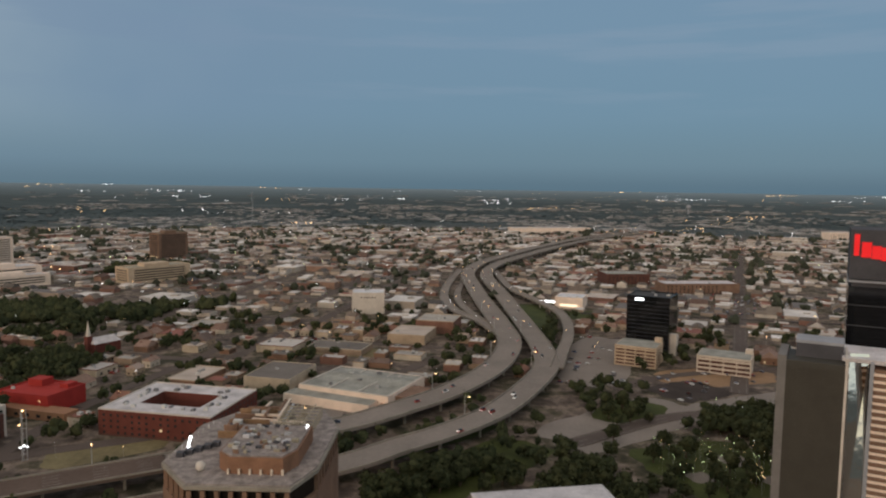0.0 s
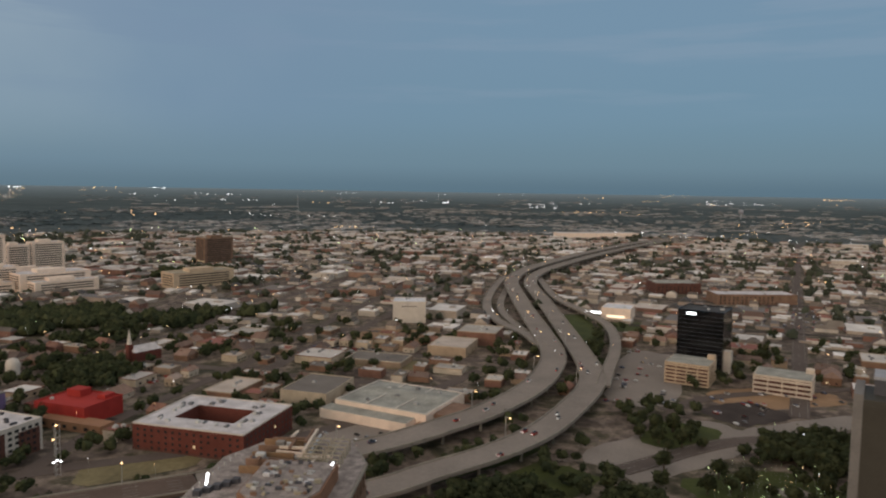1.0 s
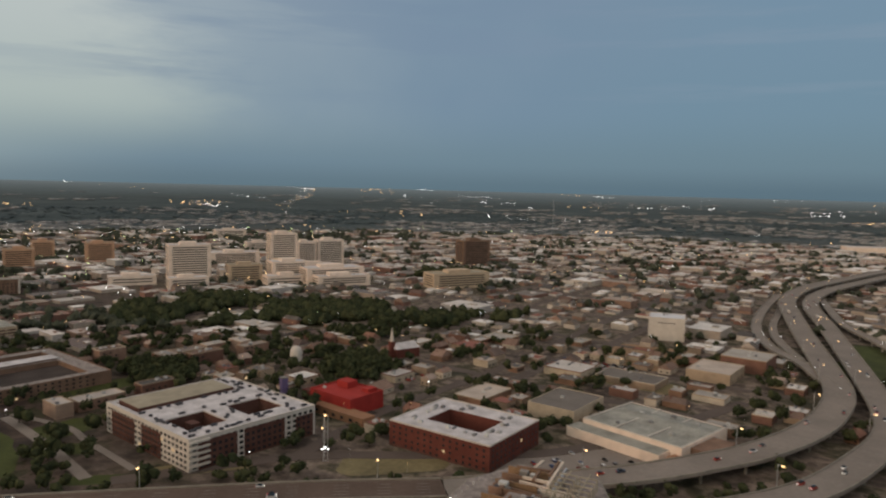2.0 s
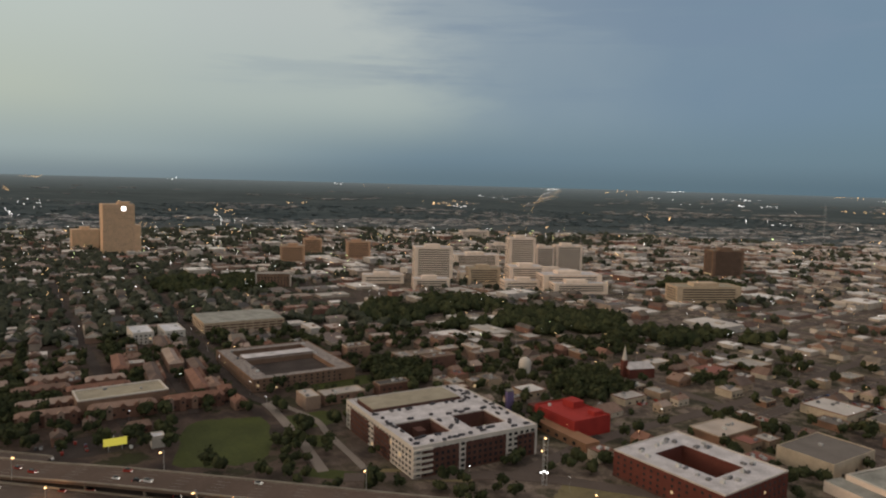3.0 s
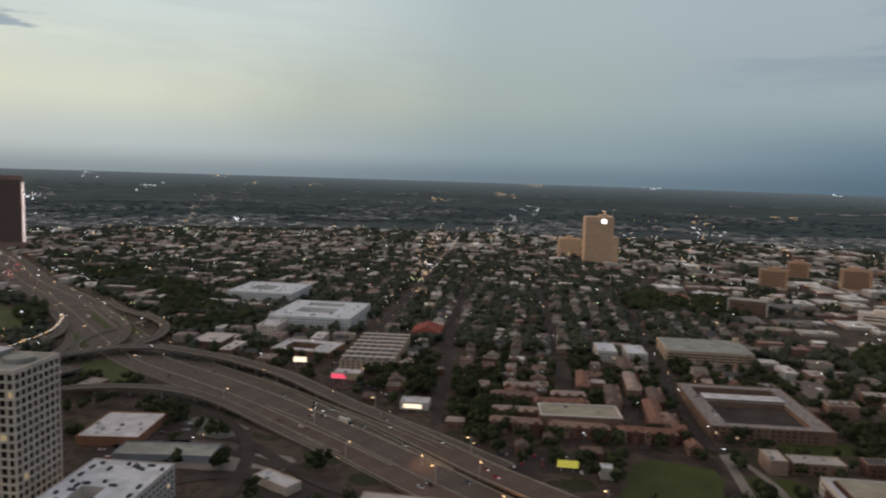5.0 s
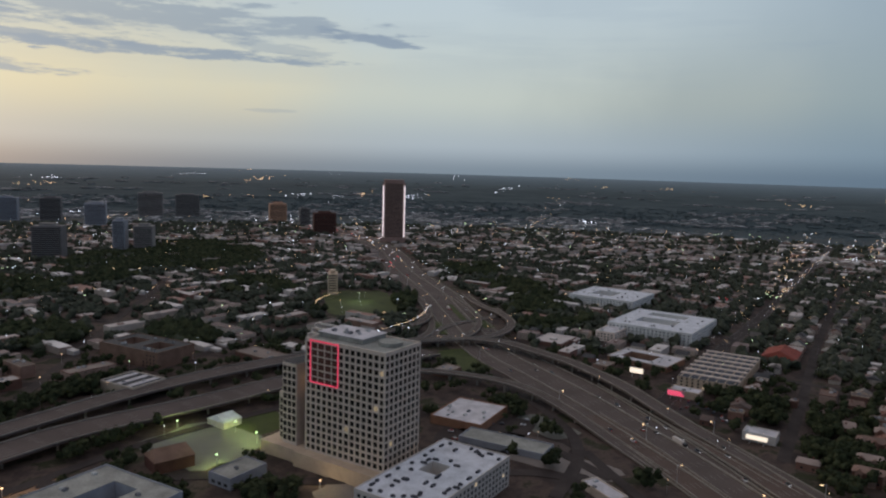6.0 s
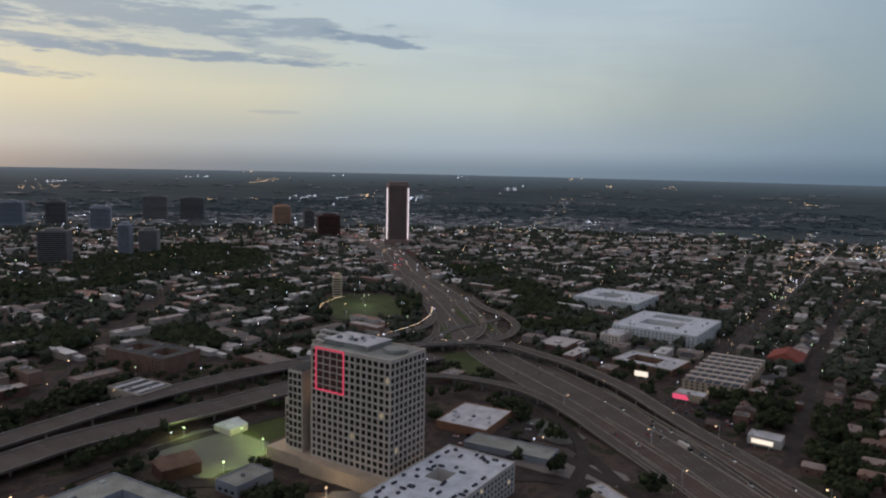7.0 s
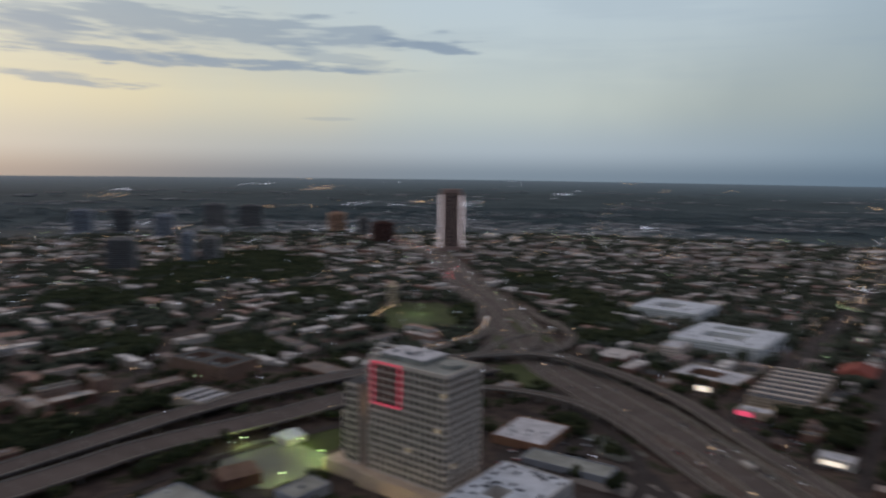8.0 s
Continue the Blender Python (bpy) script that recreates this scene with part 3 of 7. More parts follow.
def with_holes(bm, w, d, h, holes, z=0.0):
    """A block of w by d by h with upright shafts (x, y, w, d) left open."""
    xs = sorted({-w / 2, w / 2, *(c for x, y, a, b in holes for c in (x - a / 2, x + a / 2))})
    ys = sorted({-d / 2, d / 2, *(c for x, y, a, b in holes for c in (y - b / 2, y + b / 2))})

    def solid(i, j):
        if not (0 <= i < len(xs) - 1 and 0 <= j < len(ys) - 1):
            return False
        u, v = (xs[i] + xs[i + 1]) / 2, (ys[j] + ys[j + 1]) / 2
        return not any(abs(u - x) < a / 2 and abs(v - y) < b / 2 for x, y, a, b in holes)

    V = {}

    def vert(i, j, k):
        if (i, j, k) not in V:
            V[i, j, k] = bm.verts.new((xs[i], ys[j], z + h * k))
        return V[i, j, k]

    for i in range(len(xs) - 1):
        for j in range(len(ys) - 1):
            if not solid(i, j):
                continue
            for k in (0, 1):
                q = [vert(i, j, k), vert(i + 1, j, k), vert(i + 1, j + 1, k), vert(i, j + 1, k)]
                bm.faces.new(q if k else q[::-1])
            for di, dj, a, b in ((0, -1, (i, j), (i + 1, j)), (1, 0, (i + 1, j), (i + 1, j + 1)), (0, 1, (i + 1, j + 1), (i, j + 1)), (-1, 0, (i, j + 1), (i, j))):
                if not solid(i + di, j + dj):
                    bm.faces.new((vert(*a, 0), vert(*b, 0), vert(*b, 1), vert(*a, 1)))
    return bm


PANES = {}


def pane(w, h, glass="glass"):
    key = (round(w, 2), round(h, 2), glass)
    if key not in PANES:
        PANES[key] = mesh_of("window", box(w, 0.16, h), glass)
    return PANES[key]


def windows(E, w, d, z0, floors, storey, bay, pw, ph, sides, glass="glass", skip=0.0, cx=0.0, cy=0.0, most=300, margin=1.5, W=None):
    """Rows of windows on the given sides (x+, x-, y+, y-) of a block."""
    n = 0
    for side in sides:
        span = (d if side[0] == "x" else w) - 2 * margin
        cols = max(1, int(span / bay))
        for c in range(cols):
            for f in range(floors):
                if n >= most or rng.random() < skip:
                    continue
                o = (c + 0.5 - cols / 2) * span / cols
                sgn = 1 if side[1] == "+" else -1
                px, py, rz = (cx + sgn * w / 2, cy + o, math.pi / 2) if side[0] == "x" else (cx + o, cy + sgn * d / 2, 0)
                put("window", pane(pw, ph, glass), W or E, px, py, z0 + f * storey + 0.9, rz)
                n += 1


def roof_units(E, w, d, z, count, mat="unit", cx=0, cy=0, big=1.0, holes=()):
    for _ in range(count):
        for _ in range(20):
            x, y = cx + rng.uniform(-0.42, 0.42) * w, cy + rng.uniform(-0.42, 0.42) * d
            if not any(abs(x - a) < p / 2 + 2 and abs(y - b) < q / 2 + 2 for a, b, p, q in holes):
                break
        a, b, h = rng.uniform(1.6, 3.4) * big, rng.uniform(1.4, 2.6) * big, rng.uniform(1.0, 1.9)
        bm = box(a, b, h, 0, 0, 0)
        cube(bm, a * 0.18, 0, h, a * 0.4, b * 0.6, 0.3)
        ob = part("roof_unit", bm, mat, E)
        ob.location, ob.rotation_euler = (x, y, z), (0, 0, rng.choice((0, 0, math.pi / 2)))


def roof_rows(E, w, d, z, holes, gap=6.0):
    """Plant units in broken rows just inside the roof's edges and round its yards."""
    rects = [(0, 0, w - 9, d - 9)] + [(a, b, p + 7, q + 7) for a, b, p, q in holes]
    for a, b, p, q in rects:
        for k in range(int(2 * (p + q) / gap)):
            t = k * gap + rng.uniform(-1.5, 1.5)
            if t < p:
                x, y, turn = a - p / 2 + t, b - q / 2, 0
            elif t < p + q:
                x, y, turn = a + p / 2, b - q / 2 + t - p, 1
            elif t < 2 * p + q:
                x, y, turn = a + p / 2 - (t - p - q), b + q / 2, 0
            else:
                x, y, turn = a - p / 2, b + q / 2 - (t - 2 * p - q), 1
            x, y = x + rng.uniform(-2.2, 2.2), y + rng.uniform(-2.2, 2.2)
            turn += rng.choice((0, 0, 0, 1))
            if rng.random() < 0.38 or abs(x) > w / 2 - 3 or abs(y) > d / 2 - 3 or any(abs(x - e) < f / 2 + 1.5 and abs(y - g) < h / 2 + 1.5 for e, g, f, h in holes):
                continue
            put("roof_unit", LONG_UNIT if rng.random() < 0.6 else SQUARE_UNIT, E, x, y, z, turn * math.pi / 2)


LONG_UNIT = mesh_of("roof_unit", cube(box(4.2, 1.5, 1.1), -0.8, 0, 1.1, 1.6, 1.0, 0.3), "unit_dark")
SQUARE_UNIT = mesh_of("roof_unit", cube(box(2.2, 1.7, 1.3), 0, 0, 1.3, 1.2, 1.0, 0.25), "unit_dark")


def parapet_on(E, w, d, z, mat, h=0.9, t=0.5, cx=0, cy=0):
    bm = bmesh.new()
    cube(bm, cx, cy - d / 2 + t / 2, z, w, t, h), cube(bm, cx, cy + d / 2 - t / 2, z, w, t, h)
    cube(bm, cx - w / 2 + t / 2, cy, z, t, d - 2 * t, h), cube(bm, cx + w / 2 - t / 2, cy, z, t, d - 2 * t, h)
    part("parapet", bm, mat, E)


def block(name, x, y, deg, w, d, h, label, category="building", wall="beige", roof="pale_roof", floors=0, storey=3.2, bay=4.0, pw=1.8, ph=1.6,
          sides=("x+", "x-", "y+", "y-"), holes=(), units=4, unit="unit", glass="glass", parapet=0.9, group="", z0=0.5, most=300, skip=0.0, rim=""):
    """A flat-roofed building with its windows, parapet and roof units."""
    E = thing(name, x, y, deg, label, category, group=group)
    claim(x, y, w, d, deg)
    W = part("wall", with_holes(bmesh.new(), w, d, h, holes) if holes else box(w, d, h), wall, E)
    if holes:
        part("roof", with_holes(bmesh.new(), w - 0.9, d - 0.9, 0.25, holes, h), roof, E)
    else:
        part("roof", box(w - 0.9, d - 0.9, 0.2, 0, 0, h), roof, E)
    if parapet:
        parapet_on(E, w, d, h, rim or (wall if wall != "walls_one" else "precast"), parapet)
    if floors:
        windows(E, w, d, z0, floors, storey, bay, pw, ph, sides, glass, skip, most=most, W=W)
    roof_units(E, w, d, h + 0.2, units, unit, holes=holes)
    return E


def gable(bm, x, y, z, w, d, h, a=0.0, eave=0.5):
    c, s = math.cos(a), math.sin(a)

    def P(u, v, k):
        return bm.verts.new((x + u * c - v * s, y + u * s + v * c, z + k))
    W, D = w / 2 + eave, d / 2 + eave
    A, B, C, Dd, R, S = P(-W, -D, 0), P(W, -D, 0), P(W, D, 0), P(-W, D, 0), P(-W * 0.8, 0, h), P(W * 0.8, 0, h)
    for f in ((A, B, S, R), (C, Dd, R, S), (B, C, S), (Dd, A, R), (Dd, C, B, A)):
        bm.faces.new(f)
    return bm
# ---- the land ----
def build_land():
    rings = [0, 150, 300, 500, 750, 1000, 1300, 1700, 2150, 2600, 2900, 3000, 3100, 3200, 3350, 3500, 3700, 3900, 4100, 4300, 4500, 4700, 4900]
    n = 144
    bm = bmesh.new()
    mid = bm.verts.new((0, 60, 0))
    last = None
    for r in rings[1:]:
        ring = []
        for i in range(n):
            a = 2 * math.pi * i / n
            x, y = r * math.cos(a), 60 + r * math.sin(a)
            ring.append(bm.verts.new((x, y, land_z(x, y))))
        for i in range(n):
            j = (i + 1) % n
            if last:
                bm.faces.new((last[i], ring[i], ring[j], last[j]))
            else:
                bm.faces.new((mid, ring[i], ring[j]))
        last = ring
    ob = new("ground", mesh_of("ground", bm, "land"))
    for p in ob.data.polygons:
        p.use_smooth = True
    tagged(ob, "wide city plain of asphalt, soil and grass fading into woods of painted haze", "ground", kind="structure")


build_land()

# ---- freeways ----
upper_west = road_line("freeway", [(-628, 45, 0.5), (-588, 80, 0.6), (-547, 110, 0.7), (-505, 136, 1.4), (-460, 161, 3.6), (-401, 197, 7.4), (-320, 251, 9), (-219, 322, 9), (-154, 362, 9)],
          23, "elevated concrete freeway carriageway over the streets, toned lamp-lit brown", deck="brown_deck", lanes=5, columns=32)
upper_east = road_line("freeway", [(-154, 362, 9), (-73, 425, 9), (-28, 474, 9), (-5, 505, 9), (21, 554, 9),
          (39, 611, 9), (48, 681, 9), (42, 783, 8), (30, 920, 7), (18, 1066, 8.5), (13, 1202, 9), (38, 1360, 9.5), (103, 1534, 10), (202, 1766, 10), (375, 2112, 10), (592, 2443, 9)],
          23, "elevated concrete freeway carriageway curving over the streets", lanes=5, columns=32)
upper = np.concatenate([upper_west, upper_east[1:]])
lower_west = road_line("freeway", [(-600, -2, 0.45), (-560, 32, 0.7), (-520, 62, 0.6), (-475, 92, 1.4), (-430, 120, 4.0), (-380, 153, 7.2), (-330, 190, 9), (-220, 262, 9), (-130, 318, 9)],
          21, "elevated concrete freeway carriageway over the streets, toned lamp-lit brown", deck="brown_deck", lanes=5, columns=32)
lower_east = road_line("freeway", [(-130, 318, 9), (-63, 363, 9), (-35, 391, 9), (-4, 421, 9), (26, 461, 9), (51, 516, 9),
          (71, 575, 9), (76, 636, 9), (72, 739, 8), (64, 880, 7), (54, 1012, 8.5), (43, 1180, 9), (66, 1330, 9.5), (132, 1506, 10), (232, 1740, 10), (404, 2080, 10), (620, 2405, 9)],
          21, "elevated concrete freeway carriageway curving over the streets", lanes=5, columns=32)
lower = np.concatenate([lower_west, lower_east[1:]])
road_line("ramp", [(80, 575, 9), (92, 630, 9), (106, 690, 9), (117, 767, 8), (119, 850, 7), (101, 937, 7), (76, 1040, 6), (66, 1170, 6), (60, 1302, 5)], 11,
          "single curved concrete freeway ramp", lanes=2, columns=30)
road_line("ramp", [(46, 690, 8), (38, 721, 8), (23, 787, 6), (-3, 850, 5), (-18, 925, 4), (-23, 1010, 3), (-18, 1133, 2), (0, 1320, 1)], 12, "curved concrete exit ramp", lanes=2, columns=30)
road_line("ramp", [(23, 800, 5), (2, 905, 4), (-4, 1000, 3), (3, 1130, 2), (10, 1290, 1.5)], 9, "curved concrete exit ramp", lanes=2)
main = road_line("freeway", [(-330, 222, 0.4), (-400, 172, 0.4), (-478, 116, 0.4), (-530, 78, 0.4), (-590, 30, 0.4), (-636, -8, 0.4), (-703, -70, 0.4), (-760, -124, 0.4), (-855, -188, 0.4), (-960, -248, 0.4), (-1081, -318, 0.4), (-1174, -382, 0.4), (-1281, -456, 0.4),
          (-1448, -552, 0.4), (-1637, -668, 0.4), (-1780, -790, 0.4), (-1900, -920, 0.4), (-2010, -1060, 0.4), (-2180, -1200, 0.4)], 66, "wide many-lane freeway of worn grey brown concrete", deck="ramp_deck", thick=0.5, lanes=12)
# no real verge: a dark strip laid where a shaded gap parts the carriageways
road_line("verge", [(-690, -10, 0.62), (-672, 4, 0.62), (-623, 42, 0.62), (-580, 72, 0.62), (-557, 87, 0.62), (-508, 119, 0.62), (-470, 143, 0.62)], 5, "dark strip in place of the shaded gap between freeway carriageways", deck="asphalt", thick=0.3, parapet=1.1, lanes=1, category="verge")
mpath, mn = main, normals(main)
for off in (-13, 13):
    ob = new("barrier", mesh_of("barrier", sweep(bmesh.new(), mpath, mn, off - 0.5, off + 0.5, 0, 1.1), "underside"))
    tagged(ob, "low concrete barrier between freeway lanes", "barrier", kind="structure")
road_line("ramp", [(-500, 62, 0.5), (-532, 35, 1.2), (-562, 8, 3), (-592, -20, 5.5), (-620, -53, 7.5), (-636, -83, 8), (-643, -112, 8), (-644, -141, 8), (-638, -168, 8), (-612, -212, 8), (-556, -262, 8)], 11,
          "elevated ramp along the freeway edge", deck="ramp_deck", lanes=2, columns=28)
road_line("ramp", [(-470, 178, 0.6), (-520, 142, 0.8), (-566, 105, 1.5), (-598, 76, 3.5), (-632, 48, 6), (-668, 20, 8), (-704, -12, 8), (-737, -47, 8), (-760, -83, 8), (-782, -120, 8), (-786, -150, 8), (-780, -182, 8), (-755, -215, 8), (-690, -262, 8), (-610, -300, 8)], 15,
          "curving elevated ramp beside the freeway", deck="ramp_deck", lanes=2, columns=28)
road_line("ramp", [(-742, -222, 7.8), (-775, -180, 7.5), (-805, -150, 7), (-850, -140, 6.5), (-900, -147, 6), (-950, -172, 5), (-990, -205, 3), (-1040, -240, 1), (-1100, -275, 0.6)], 11, "looping interchange ramp", deck="ramp_deck", lanes=2, columns=28)
road_line("ramp", [(-700, -290, 6), (-763, -276, 6), (-811, -262, 5), (-864, -256, 4), (-925, -272, 3), (-1000, -312, 2), (-1060, -352, 1), (-1120, -385, 0.6)], 11, "interchange ramp under street lamps", deck="ramp_deck", lanes=2, columns=28)
road_line("ramp", [(-770, -205, 2), (-830, -222, 1.5), (-880, -215, 1.2), (-930, -190, 1), (-970, -180, 1), (-1010, -200, 0.8)], 8, "low interchange ramp", deck="ramp_deck", lanes=2)
road_line("ramp", [(-1060, -282, 0.62), (-985, -232, 1.2), (-915, -196, 2.5), (-850, -178, 4.5), (-795, -176, 7), (-765, -196, 7.6)], 8, "interchange ramp rising beside the loop", deck="ramp_deck", lanes=1, columns=28)
road_line("ramp", [(-1010, -318, 0.62), (-930, -274, 0.9), (-868, -244, 1.4), (-810, -226, 3.2), (-760, -222, 6)], 8, "interchange ramp between grass wedges", deck="ramp_deck", lanes=1)
road_line("freeway", [(-180, -418, 8), (-270, -401, 8), (-368, -384, 8), (-408, -377, 8), (-455, -369, 8), (-505, -355, 8), (-557, -335, 8), (-607, -311, 8), (-690, -266, 7.5), (-745, -228, 6)], 24, "elevated crosstown freeway carriageway", deck="highway", lanes=5, columns=32)
road_line("freeway", [(-170, -386, 8), (-260, -368, 8), (-340, -349, 8), (-377, -342, 8), (-414, -328, 8), (-452, -309, 8), (-495, -289, 8), (-546, -269, 8), (-640, -228, 7), (-720, -190, 5)], 31, "elevated crosstown freeway carriageway", deck="highway", lanes=6, columns=32)

# ---- streets ----
STREETS = [
    ([(-345, 296), (-361, 302), (-389, 312), (-450, 331), (-484, 340)], 7), ([(-652, 52), (-851, 96), (-1121, 164), (-1653, 287), (-2400, 450)], 17),
    ([(-560, 140), (-746, 176), (-990, 222), (-1500, 330)], 9), ([(-503, 240), (-700, 284), (-900, 330), (-1250, 410)], 9),
    ([(-640, 72), (-600, 210), (-560, 350), (-520, 520), (-480, 700)], 10), ([(-800, 95), (-770, 230), (-735, 390), (-690, 560), (-640, 800), (-600, 1100)], 10),
    ([(-960, 130), (-920, 300), (-880, 480), (-830, 700)], 9), ([(-1120, 170), (-1080, 330), (-1000, 640), (-930, 900)], 9),
    ([(-205, 606), (-186, 730), (-163, 795), (-143, 912), (-90, 1200), (-20, 1500)], 13), ([(-262, 380), (-262, 470), (-245, 560), (-230, 640), (-200, 900), (-150, 1250)], 11),
    ([(-330, 300), (-262, 378), (-190, 420), (-120, 466), (-60, 560), (-20, 640)], 12), ([(-420, 640), (-300, 625), (-205, 606), (-80, 585), (0, 570)], 11),
    ([(-560, 760), (-400, 735), (-250, 712), (-100, 690), (20, 672)], 9), ([(-640, 900), (-450, 870), (-300, 845), (-163, 800), (-20, 790)], 10),
    ([(-700, 1040), (-500, 1010), (-300, 980), (-143, 950), (0, 930)], 11), ([(-760, 1200), (-500, 1160), (-250, 1120), (-30, 1085)], 10), ([(-800, 1400), (-500, 1350), (-200, 1300), (0, 1270)], 10),
    ([(-380, 560), (-352, 760), (-320, 980), (-270, 1300), (-200, 1650)], 9), ([(-470, 640), (-445, 800), (-410, 1010), (-350, 1350)], 9),
    ([(70, 425), (142, 478), (194, 494), (260, 515), (360, 560)], 14), ([(215, 540), (256, 644), (346, 878), (471, 1202), (640, 1640), (900, 2300)], 14), ([(120, 545), (180, 590), (300, 625), (420, 660)], 11),
    ([(150, 880), (300, 860), (460, 830)], 10), ([(140, 1100), (420, 1060), (620, 1020)], 10),
    ([(-420, 400), (-380, 470), (-300, 480), (-262, 470)], 9),
    ([(-540, -430), (-700, -395), (-830, -380)], 10), ([(-420, -440), (-560, -520), (-760, -640), (-980, -760)], 10), ([(-600, -400), (-540, -560), (-480, -720)], 10), ([(-760, -440), (-690, -640), (-600, -860)], 9),
    ([(-900, -480), (-830, -700), (-760, -900)], 9), ([(-330, -300), (-380, -215), (-400, -150), (-470, -20), (-452, 30)], 10), ([(-300, -310), (-420, -285), (-520, -240)], 9), ([(-500, -90), (-520, -30), (-480, 30)], 9),
    ([(-439, 0), (-473, 3), (-510, 3), (-549, -8), (-588, -33), (-633, -69)], 9), ([(-433, 80), (-457, 52), (-489, 28), (-521, 6)], 8),
    ([(-484, 340), (-520, 341), (-623, 369), (-770, 412), (-950, 467), (-1311, 562), (-1496, 606)], 9), ([(-331, 317), (-400, 337), (-425, 346), (-484, 346)], 5), ([(-496, 287), (-584, 311), (-663, 326), (-791, 356), (-960, 400)], 7),
]
for i, (pts, wid) in enumerate(STREETS):
    pale = i in (0, len(STREETS) - 2)
    road_line("road", [(x, y, 0.10 + 0.012 * i) for x, y in pts], wid, "pale concrete park road" if pale else "grey asphalt city street", deck="concrete" if pale else "ramp_deck" if 8 <= i <= 21 else "asphalt", thick=0.3, parapet=0, lanes=2 if wid >= 13 else 1, step=12)


# ---- lots and lawns ----
def plot(name, x, y, deg, w, d, mat, label, category, z=0.06, keep=True, rough=0.12):
    """A patch of ground with a slightly uneven outline."""
    n = 28
    pts = []
    for i in range(n):
        a = 2 * math.pi * i / n
        c, s = math.cos(a), math.sin(a)
        k = 1 / max(abs(c), abs(s)) ** 0.82 * rng.uniform(1 - rough, 1)
        pts.append((c * k * w / 2, s * k * d / 2))
    ob = new(name, mesh_of(name, poly(bmesh.new(), pts, -0.3, 0), mat))
    ob.location, ob.rotation_euler = (x, y, z), (0, 0, radians(deg))
    tagged(ob, label, category, kind="structure")
    if keep:
        PLOTS.append((x, y, w / 2, d / 2, math.cos(radians(deg)), math.sin(radians(deg))))


plot("lawn", -432, 278, 60, 64, 96, "grass", "dark green mown lawn beside the freeway", "grass", 0.05)
plot("lawn", -428, 345, 77, 38, 34, "grass", "green lawn beside a park path", "grass", 0.07)
plot("lawn", -395, 318, 40, 40, 22, "grass", "green lawn beside the apartments", "grass", 0.06)
plot("lawn", -300, 338, 40, 60, 16, "dry", "dry grass verge beside the apartments", "grass", 0.06)
plot("lawn", -340, 296, 36, 40, 14, "grass", "strip of green lawn under the freeway", "grass", 0.05)
plot("lawn", -490, 420, 77, 60, 30, "grass", "green lawn among trees", "grass", 0.05)
plot("lawn", -205, 397, 35, 70, 32, "dry", "dry grass lot beside the freeway", "grass", 0.05)
plot("lawn", -20, 425, 42, 110, 30, "grass", "grass strip between the freeway carriageways", "grass", 0.05, False)
plot("lawn", 5, 380, 48, 130, 46, "grass", "dark green bank below the freeway", "grass", 0.05, False)
plot("lawn", 120, 490, 60, 62, 46, "grass", "small round park of dark grass", "grass", 0.07, False)
plot("lawn", 82, 850, 85, 190, 50, "grass", "grass inside the freeway ramps", "grass", 0.05)
plot("lawn", 155, 870, 5, 90, 60, "grass", "grass beside the low white building", "grass", 0.06, False)
plot("parking_lot", 128, 645, 75, 200, 62, "concrete", "pale concrete parking lot", "parking lot", 0.06)
plot("parking_lot", 178, 545, 30, 62, 50, "asphalt", "dark asphalt parking lot", "parking lot", 0.08)
plot("parking_lot", 215, 590, 20, 110, 60, "soil", "brown paved lot beside the garages", "parking lot", 0.055)
plot("parking_lot", -120, 760, 78, 110, 90, "soil", "bare red brown building lot", "lot", 0.06, False)
plot("parking_lot", -150, 690, 78, 60, 90, "asphalt", "dark asphalt car lot", "parking lot", 0.065, False)
plot("parking_lot", -105, 655, 78, 40, 70, "dry", "bare lot", "lot", 0.06, False)
plot("parking_lot", -100, 455, 45, 120, 40, "concrete", "pale concrete lot with tyre marks", "parking lot", 0.06)
plot("sports_court", -424, -252, 166, 74, 84, "turf", "pale floodlit sports field", "sports field", 0.07)
plot("lawn", -478, -240, 160, 50, 50, "grass", "green lawn beside the tent", "grass", 0.05, False)
plot("lawn", -960, -395, 30, 210, 110, "grass", "bright green oval park lawn", "grass", 0.06)
plot("lawn", -725, -150, 40, 90, 50, "grass", "grass between the ramps", "grass", 0.05)
plot("lawn", -660, -215, 40, 80, 40, "grass", "grass between the ramps", "grass", 0.05)
for ix, iy, ideg, iw, idp in ((-955, -240, 30, 120, 9), (-850, -228, 28, 76, 16), (-905, -188, 36, 70, 18)):
    plot("lawn", ix, iy, ideg, iw, idp, "grass", "dark grass wedge between interchange lanes", "grass", 0.62, False)
plot("parking_lot", -530, -72, 0, 90, 70, "asphalt", "asphalt parking lot", "parking lot", 0.06, False)
plot("parking_lot", -518, -34, 82, 60, 34, "ramp_deck", "grey concrete parking lot beside the flats", "parking lot", 0.06, False)
plot("parking_lot", -454, 24, 50, 70, 30, "asphalt", "asphalt lot below the freeway", "parking lot", 0.065, False)
plot("parking_lot", -494, -8, 82, 92, 30, "concrete", "pale grey concrete lot behind the flats", "parking lot", 0.055, False)
plot("parking_lot", -560, -32, 60, 60, 34, "turf", "grey gravel lot beside the shops", "parking lot", 0.05, False)
plot("parking_lot", -860, -60, 75, 110, 60, "asphalt", "dark asphalt parking lot", "parking lot", 0.06, False)
plot("parking_lot", -650, 95, 76, 60, 50, "asphalt", "parking lot beside the freeway", "parking lot", 0.06, False)
plot("parking_lot", -480, 205, 76, 70, 40, "asphalt", "asphalt lot", "parking lot", 0.06, False)
plot("parking_lot", -300, -285, 160, 90, 60, "soil", "orange brown lit lot", "parking lot", 0.06, False)
